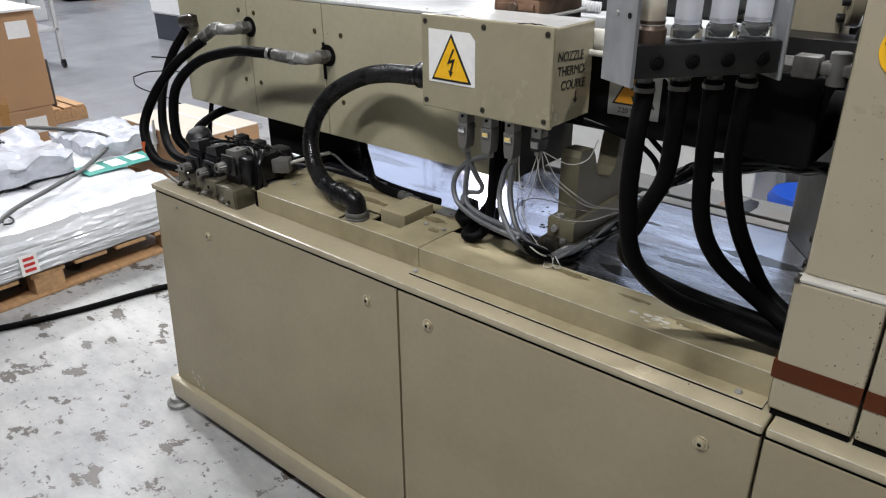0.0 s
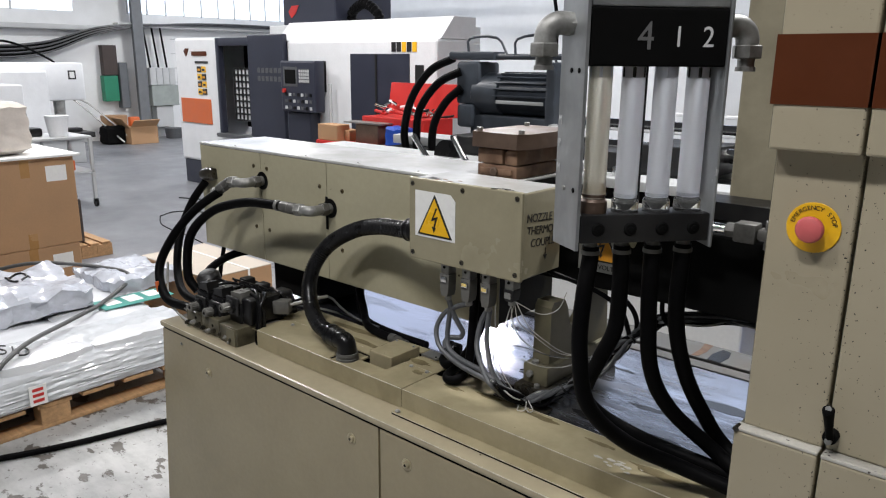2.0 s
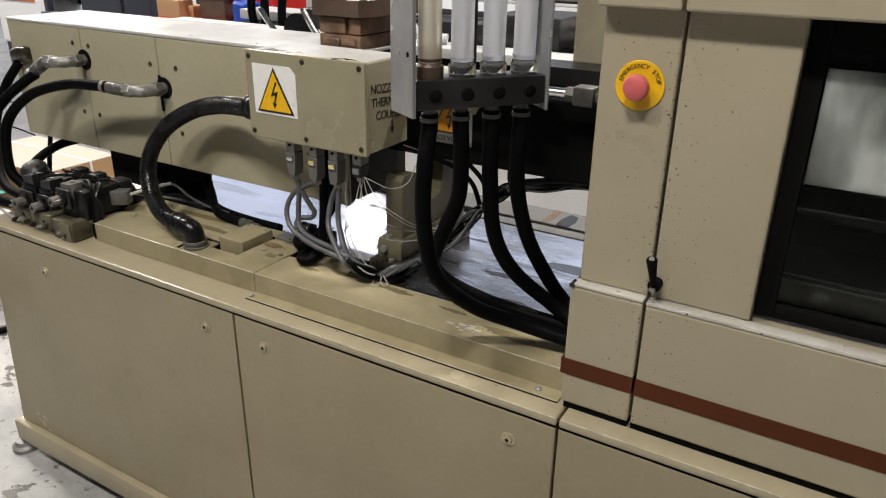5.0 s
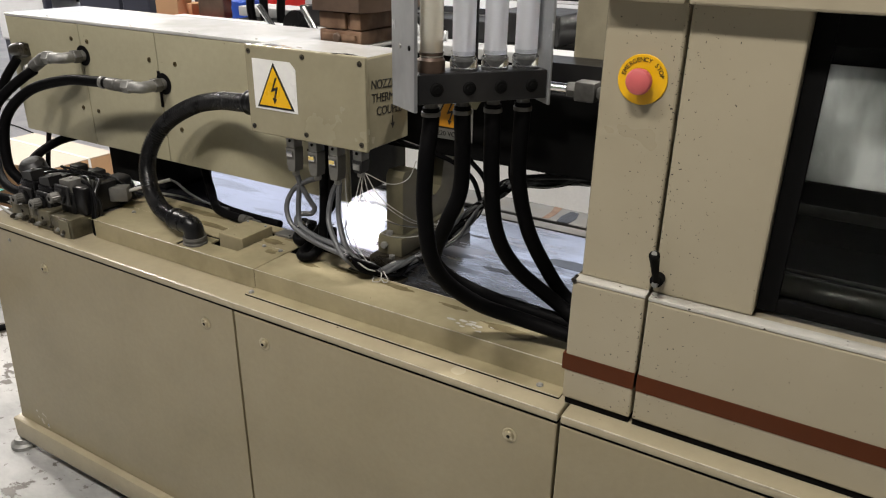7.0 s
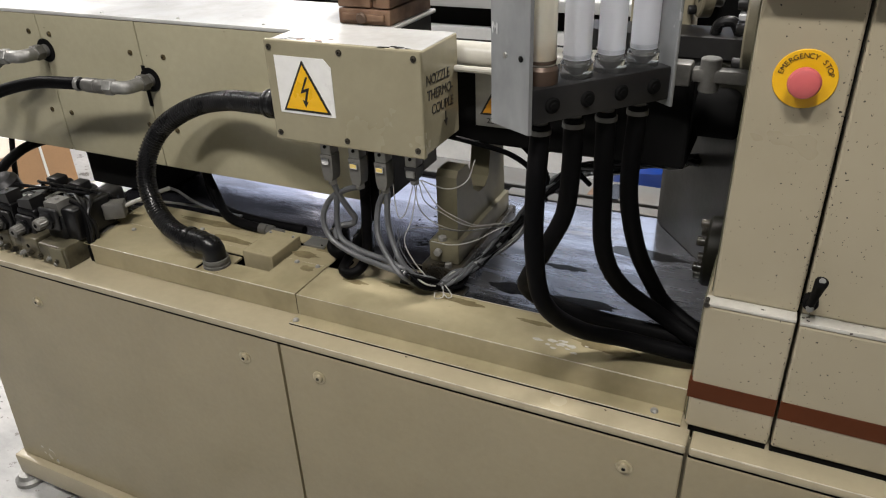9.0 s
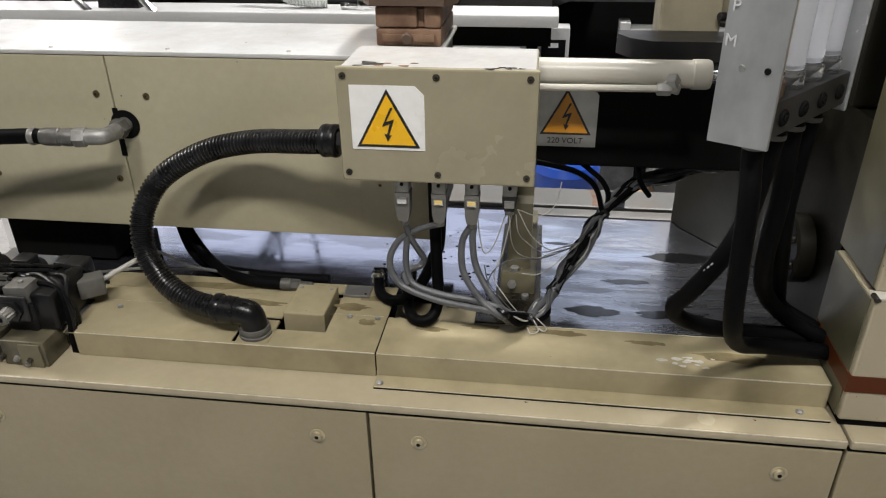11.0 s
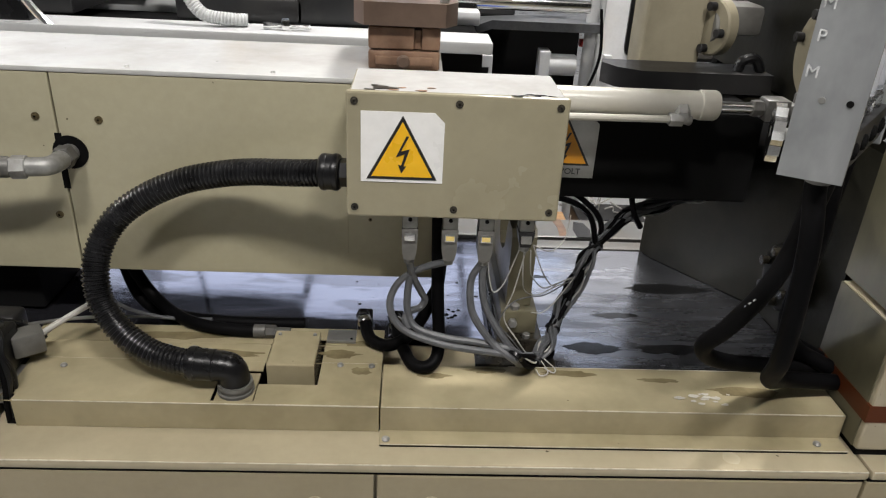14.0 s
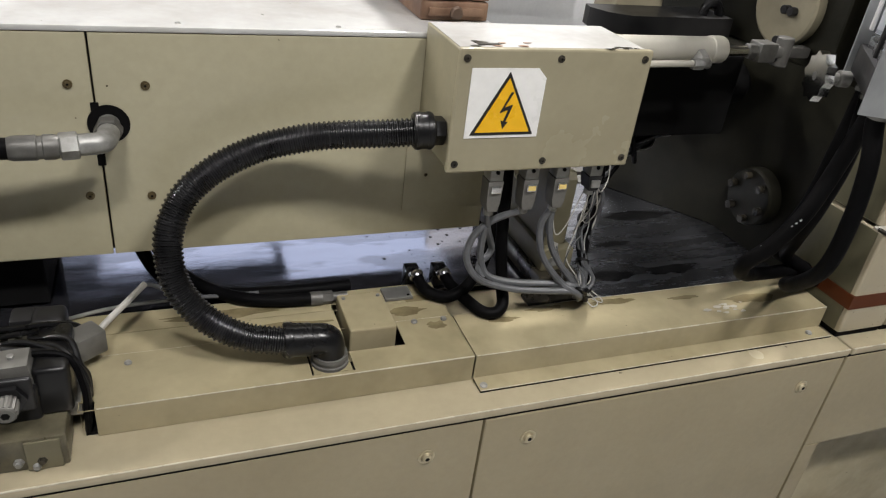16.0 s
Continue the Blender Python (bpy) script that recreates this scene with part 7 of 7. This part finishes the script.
for x in (-4.25, -2.25):
    for y in (3.45, 4.15):
        part("leg", bx(x - 0.04, x + 0.04, y - 0.04, y + 0.04, 0, 0.96, 0.004), RED, bench)
part("lower_shelf", bx(-4.3, -2.2, 3.4, 4.2, 0.3, 0.33, 0.004), GREY_CABLE, bench)
chest = thing("tool_chest", (-3.47, 3.75, 1.02), "open red tool chest full of tools", "tool chest")
part("chest", bx(-3.86, -3.08, 3.6, 4.0, 1.021, 1.26, 0.008), RED, chest)
part("lid", moved(bx(-0.44, 0.44, -0.01, 0.01, 0, 0.3, 0.004), Matrix.Translation((-3.47, 4.0, 1.26)) @ Matrix.Rotation(radians(-10), 4, "X")), RED, chest)
rng = random.Random(2)
for k in range(26):
    x, y = rng.uniform(-3.8, -3.15), rng.uniform(3.62, 3.95)
    a = rng.uniform(0, 3.1)
    solo("hand_tool", rod((x, y, 1.262 + 0.004 * k), (x + 0.16 * math.cos(a), y + 0.05 * math.sin(a), 1.285 + 0.004 * k), rng.uniform(0.009, 0.02), 8), rng.choice((CHROME, PLASTIC, WHITE_PAINT, STEEL, RED)), "loose hand tool in the chest", "hand tool", "hand tools")
solo("blue_bag", pillow(-3.36, -3.12, 3.4, 3.56, 1.021, 1.2, 6.0, 0.02, 10), BLUE, "blue crumpled bag on the bench", "bag")
solo("red_rag", pillow(-2.85, -2.5, 3.4, 3.6, 1.021, 1.1, 8.0, 0.03, 10), RED, "red rag on the bench", "rag")
for k, (x, z, w) in enumerate(((-4.15, 1.021, 0.28), (-4.05, 1.021, 0.2), (-3.85, 1.021, 0.22))):
    solo("small_carton", bx(x - w / 2, x + w / 2, 3.42 + 0.1 * k, 3.42 + 0.1 * k + 0.16, z, z + 0.1 + 0.05 * (k == 0), 0.006), CARDBOARD, "small brown carton on the bench", "box", "small cartons")
solo("bench_plate", bx(-3.95, -3.45, 3.45, 3.6, 1.2, 1.215, 0.003), STEEL, "steel plate resting on a block", "plate")
solo("bench_block", bx(-3.8, -3.5, 3.46, 3.59, 1.021, 1.2, 0.01), BROWN_STEEL, "brown steel block on the bench", "block")

# ---- second moulding machine behind ----
m2 = thing("grey_moulding_machine", (-0.6, 2.3, 0.0), "light grey moulding machine standing behind", "moulding machine")
part("cabinet", bx(-2.3, 0.3, 2.0, 2.9, 0.02, 1.1, 0.01), WHITE_PAINT, m2)
# Solid black slab that stands for the shaded recess below the rail.
part("recess", bx(-2.3, 0.42, 2.03, 2.9, 1.1, 1.198, 0), DARK, m2, "black slab for the shade under the rail")
part("top_rail", bx(-2.4, 0.445, 1.9, 2.1, 1.2, 1.246, 0.006), GREY_PAINT, m2, "pale grey top rail")
part("rear_rail", bx(-2.4, 0.445, 2.55, 2.8, 1.2, 1.26, 0.006), GREY_PAINT, m2)
part("chrome_bar", rod((-1.0, 2.35, 1.34), (0.9, 2.35, 1.34), 0.035, 16), CHROME, m2, "polished guide bar")
part("chrome_bar", rod((-1.0, 2.7, 1.42), (0.9, 2.7, 1.42), 0.035, 16), CHROME, m2, "polished guide bar")
for x, w, h in ((-1.35, 0.3, 0.1), (-0.55, 0.5, 0.09), (-0.15, 0.35, 0.14)):
    part("slide_block", bx(x - w / 2, x + w / 2, 2.12, 2.5, 1.247, 1.247 + h, 0.008), BLACK_STEEL, m2, "black slide block")
part("flex_conduit", hose([(-0.75, 2.05, 1.45), (-0.72, 2.02, 1.36), (-0.66, 2.0, 1.29), (-0.56, 2.0, 1.275), (-0.5, 2.02, 1.27)], 0.026, 12, 8, ribs=0.003, pitch=0.012), GREY_PAINT, m2, "grey flexible conduit")
part("air_fitting", merge(rod((-0.42, 1.98, 1.262), (-0.25, 1.98, 1.262), 0.01, 8), bx(-0.36, -0.33, 1.965, 1.995, 1.247, 1.29, 0.003), hexnut((-0.43, 1.98, 1.262), (-0.4, 1.98, 1.262), 0.016)), CHROME, m2, "bright air fitting")
part("wheel_guard", turned([(0, 0.09), (1, 0.09)], (-1.38, 1.95, 1.25), (-1.38, 2.0, 1.25), 24), PLASTIC, m2, "black round guard")
part("guard_arm", hose([(-1.6, 1.92, 1.35), (-1.5, 1.92, 1.24), (-1.42, 1.92, 1.2)], 0.016, 8, 5), CHROME, m2)
part("guard_arm", hose([(-1.3, 1.92, 1.36), (-1.22, 1.92, 1.25), (-1.16, 1.92, 1.2)], 0.016, 8, 5), CHROME, m2)
part("end_table", poly([(0.42, 2.6, 1.15), (0.5, 2.55, 1.19), (1.02, 2.55, 1.19), (1.02, 2.9, 1.19), (0.42, 2.9, 1.15)], (0, 0, 0.04)), GREY_CABLE, m2, "grey end table plate")
part("post", rod((0.98, 2.62, 0.1), (0.98, 2.62, 1.6), 0.03, 14), GREY_PAINT, m2)
part("post", rod((1.03, 2.66, 0.1), (1.03, 2.66, 1.6), 0.018, 12), GREY_PAINT, m2)
part("flow_body", merge(rod((0.78, 2.6, 1.03), (0.92, 2.6, 1.03), 0.05, 18), bx(0.74, 0.79, 2.55, 2.65, 0.96, 1.1, 0.005)), GREY_PAINT, m2)
part("loose_wire", hose([(1.0, 2.55, 1.3), (1.02, 2.54, 1.1), (0.98, 2.53, 0.95), (0.92, 2.53, 0.88)], 0.007, 6, 6), RUBBER, m2)
# Black sheet that stands for the shade in the void behind.
part("dark_void_sheet", bx(0.3, 1.0, 2.95, 3.0, 0.02, 1.19, 0), DARK, m2)
lampb = thing("small_frame_box", (0.44, 2.5, 0.88), "small white framed box with dark front", "box")
part("casing", bx(0.365, 0.51, 2.48, 2.58, 0.02, 1.085, 0.004), GREY_PAINT, lampb)
part("front", bx(0.382, 0.493, 2.472, 2.48, 0.88, 1.03, 0.002), DARK, lampb, "dark front panel")
part("label", bx(0.415, 0.46, 2.468, 2.472, 0.995, 1.015, 0), PAPER, lampb)
PANE_GREY = surface("brownish_reflecting_pane", (0.2, 0.19, 0.175), 0.12, metal=0.6, vary=0.6, scale=4.0, bumps=0, stretch=(2.5, 1, 0.4))


def rounded(x0, x1, z0, z1, r, y, d):
    """A plate with rounded corners that faces -y."""
    ring = []
    for cx, cz, a0 in ((x1 - r, z0 + r, -90), (x1 - r, z1 - r, 0), (x0 + r, z1 - r, 90), (x0 + r, z0 + r, 180)):
        ring += [(cx + r * math.cos(radians(a0 + 15 * j)), y, cz + r * math.sin(radians(a0 + 15 * j))) for j in range(7)]
    return poly(ring, (0, d, 0))


wg = thing("white_guard", (1.5, 2.8, 0.0), "white guard panel with rounded dark window", "guard")
part("panel", bx(1.07, 2.6, 2.8, 2.86, 0.02, 2.4, 0.01), WHITE_PAINT, wg)
part("window", rounded(1.2, 1.76, 1.035, 1.72, 0.06, 2.785, 0.015), PLASTIC, wg, "rounded black window rim")
part("glass", rounded(1.218, 1.742, 1.053, 1.702, 0.045, 2.778, 0.0069), PANE_GREY, wg, "grey reflecting pane")
part("catch", bx(1.1, 1.14, 2.77, 2.8, 0.98, 1.05, 0.004), GREY_PAINT, wg)
es2 = thing("emergency_stop_box", (1.03, 2.76, 1.09), "small yellow box with red stop button", "button")
part("box", bx(1.0, 1.068, 2.74, 2.8, 1.075, 1.14, 0.005), SIGN_YELLOW, es2)
part("button", rod((0.998, 2.77, 1.107), (0.965, 2.77, 1.107), 0.02), RED, es2, "red button")

# ---- black pump motor ----
pm = thing("pump_motor", (-1.4, 2.6, 1.26), "dark blue-grey hydraulic motor unit on the grey machine", "motor")
part("body", turned([(0, 0.1), (0.05, 0.135), (0.35, 0.135), (0.36, 0.12), (1, 0.12)], (-1.68, 2.62, 1.56), (-1.05, 2.62, 1.56), 28), MOTOR, pm)
for k in range(9):
    a = radians(-70 + 17.5 * k)
    part("fin", moved(bx(-1.48, -1.05, -0.004, 0.004, 0.115, 0.142, 0), Matrix.Translation((0, 2.62, 1.56)) @ Matrix.Rotation(a + radians(20), 4, "X")), MOTOR, pm)
part("end_plate", bx(-1.08, -1.02, 2.46, 2.78, 1.3, 1.76, 0.01), MOTOR, pm)
part("pale_strip", bx(-1.44, -1.1, 2.47, 2.48, 1.515, 1.535, 0.001), GREY_PAINT, pm, "pale grey strip")
part("valve_body", merge(bx(-1.78, -1.6, 2.5, 2.72, 1.5, 1.76, 0.02), bx(-1.74, -1.62, 2.46, 2.6, 1.36, 1.5, 0.02)), MOTOR, pm)
part("top_bar", merge(bx(-1.86, -1.5, 2.52, 2.66, 1.77, 1.82, 0.01), rod((-1.8, 2.56, 1.79), (-0.98, 2.56, 1.79), 0.018)), MOTOR, pm)
part("rail_frame", merge(hose([(-1.72, 2.55, 1.82), (-1.71, 2.55, 1.9), (-1.5, 2.55, 1.9), (-1.42, 2.55, 1.8)], 0.008, 6, 3), hose([(-1.36, 2.55, 1.8), (-1.35, 2.55, 1.89), (-1.16, 2.55, 1.9), (-1.05, 2.55, 1.72)], 0.008, 6, 3)), MOTOR, pm)
part("cradle", bx(-1.66, -1.05, 2.5, 2.75, 1.26, 1.44, 0.01), MOTOR, pm)
for k, pts in enumerate(([(-1.84, 2.55, 1.78), (-2.0, 2.5, 1.7), (-2.12, 2.45, 1.52), (-2.14, 2.4, 1.3), (-2.1, 2.4, 1.11)], [(-1.74, 2.5, 1.7), (-1.9, 2.46, 1.62), (-2.02, 2.42, 1.45), (-2.03, 2.4, 1.25), (-2.0, 2.38, 1.11)], [(-1.72, 2.48, 1.6), (-1.82, 2.44, 1.5), (-1.88, 2.4, 1.35), (-1.88, 2.38, 1.11)])):
    part("motor_hose", hose(pts, 0.026, 10, 8), RUBBER, pm, "thick black hose")
solo("dark_cylinder", merge(turned([(0, 0.1), (0.1, 0.12), (0.9, 0.12), (1, 0.1)], (0.05, 3.0, 1.68), (0.75, 3.0, 1.68), 24), bx(0.15, 0.65, 2.9, 3.1, 1.2, 1.58, 0.01)), BLACK_STEEL, "dark grey hydraulic accumulator on the grey machine", "accumulator")
solo("bright_strip", bx(-0.5, 0.5, 2.86, 2.9, 1.47, 1.49, 0.002), WHITE_PAINT, "white strip on the grey machine", "strip")

# ---- floor between the machines ----
crate = thing("timber_crate", (0.76, 2.4, 0.0), "timber crate with wrapped grey bag on the floor", "crate")
for k in range(3):
    part("board", bx(0.61, 0.92, 2.28, 2.3, 0.03 + 0.105 * k, 0.13 + 0.105 * k, 0.003), TIMBER, crate)
part("core", bx(0.615, 0.915, 2.301, 2.44, 0.0, 0.335, 0.003), TIMBER, crate)
solo("wrapped_grey_bag", pillow(0.62, 0.85, 2.29, 2.44, 0.336, 0.5, 4.0, 0.03, 12), GREY_CABLE, "crumpled grey plastic bag on the crate", "bag")
solo("dark_box", bx(0.86, 1.0, 2.24, 2.275, 0.0, 0.33, 0.004), PLASTIC, "small black box on the crate", "box")
solo("blue_drum", turned([(0, 0.13), (0.05, 0.14), (0.3, 0.14), (0.33, 0.146), (0.36, 0.14), (0.9, 0.14), (0.95, 0.146), (1, 0.13)], (0.515, 1.98, 0.0), (0.515, 1.98, 0.63), 28), BLUE, "blue plastic drum behind the bed", "drum")
rng = random.Random(8)
for k in range(14):
    p = Vector((rng.uniform(0.98, 1.15), rng.uniform(2.2, 2.3), rng.uniform(0.43, 0.5)))
    pts = [p, p + Vector((rng.uniform(-0.06, 0.06), 0.02, rng.uniform(-0.05, 0.05))), p + Vector((rng.uniform(-0.12, 0.1), 0.0, rng.uniform(-0.08, 0.06)))]
    solo("loose_wire", hose(pts, 0.0035, 6, 5), WHITE_WIRE, "loose white wire behind the bed", "wire", "loose white wires")
solo("dark_crate", bx(0.93, 1.25, 2.15, 2.35, 0.0, 0.42, 0.004), BLACK_STEEL, "dark box topped with loose wires", "box")

# ---- high up: pipes and beams ----
beam = thing("yellow_crane_beam", (1.0, 9.5, 3.6), "yellow painted crane beam high in the hall", "beam")
part("beam", bx(-2.5, 15.69, 9.4, 9.7, 3.35, 3.75, 0.01), SIGN_YELLOW, beam)
part("post", bx(-2.4, -2.2, 9.45, 9.65, 0.0, 3.35, 0.005), SIGN_YELLOW, beam)
for y, z in ((10.5, 3.9), (10.8, 4.15), (11.1, 4.4)):
    pipe = thing("ceiling_pipe", (-3.0, y, z), "long grey pipe hung under the roof", "pipe", "ceiling pipes")
    part("pipe", rod((-14.99, y, z), (15.69, y, z), 0.05, 10), GREY_PAINT, pipe)
    for x in (-9.0, -2.0, 5.0):
        part("hanger", rod((x, y, z), (x, y, 6.19), 0.01, 6), STEEL, pipe)
solo("diagonal_brace", merge(rod((-4.25, 9.0, 6.199), (-1.7, 9.0, 2.3), 0.07, 10), rod((-1.7, 9.0, 0.0), (-1.7, 9.0, 2.36), 0.07, 10)), GREY_CABLE, "dark grey diagonal steel brace", "brace")
for x, y in ((-3.4, 6.0), (-2.1, 6.2), (-2.9, 7.0)):
    solo("hanging_cable", hose([(x, y, 6.19), (x + 0.05, y, 4.5), (x - 0.1, y, 3.2), (x + 0.08, y, 2.3), (x + 0.1, y, 1.9)], 0.02, 8, 6), RUBBER, "black cable hanging from the roof", "cable", "hanging cables")
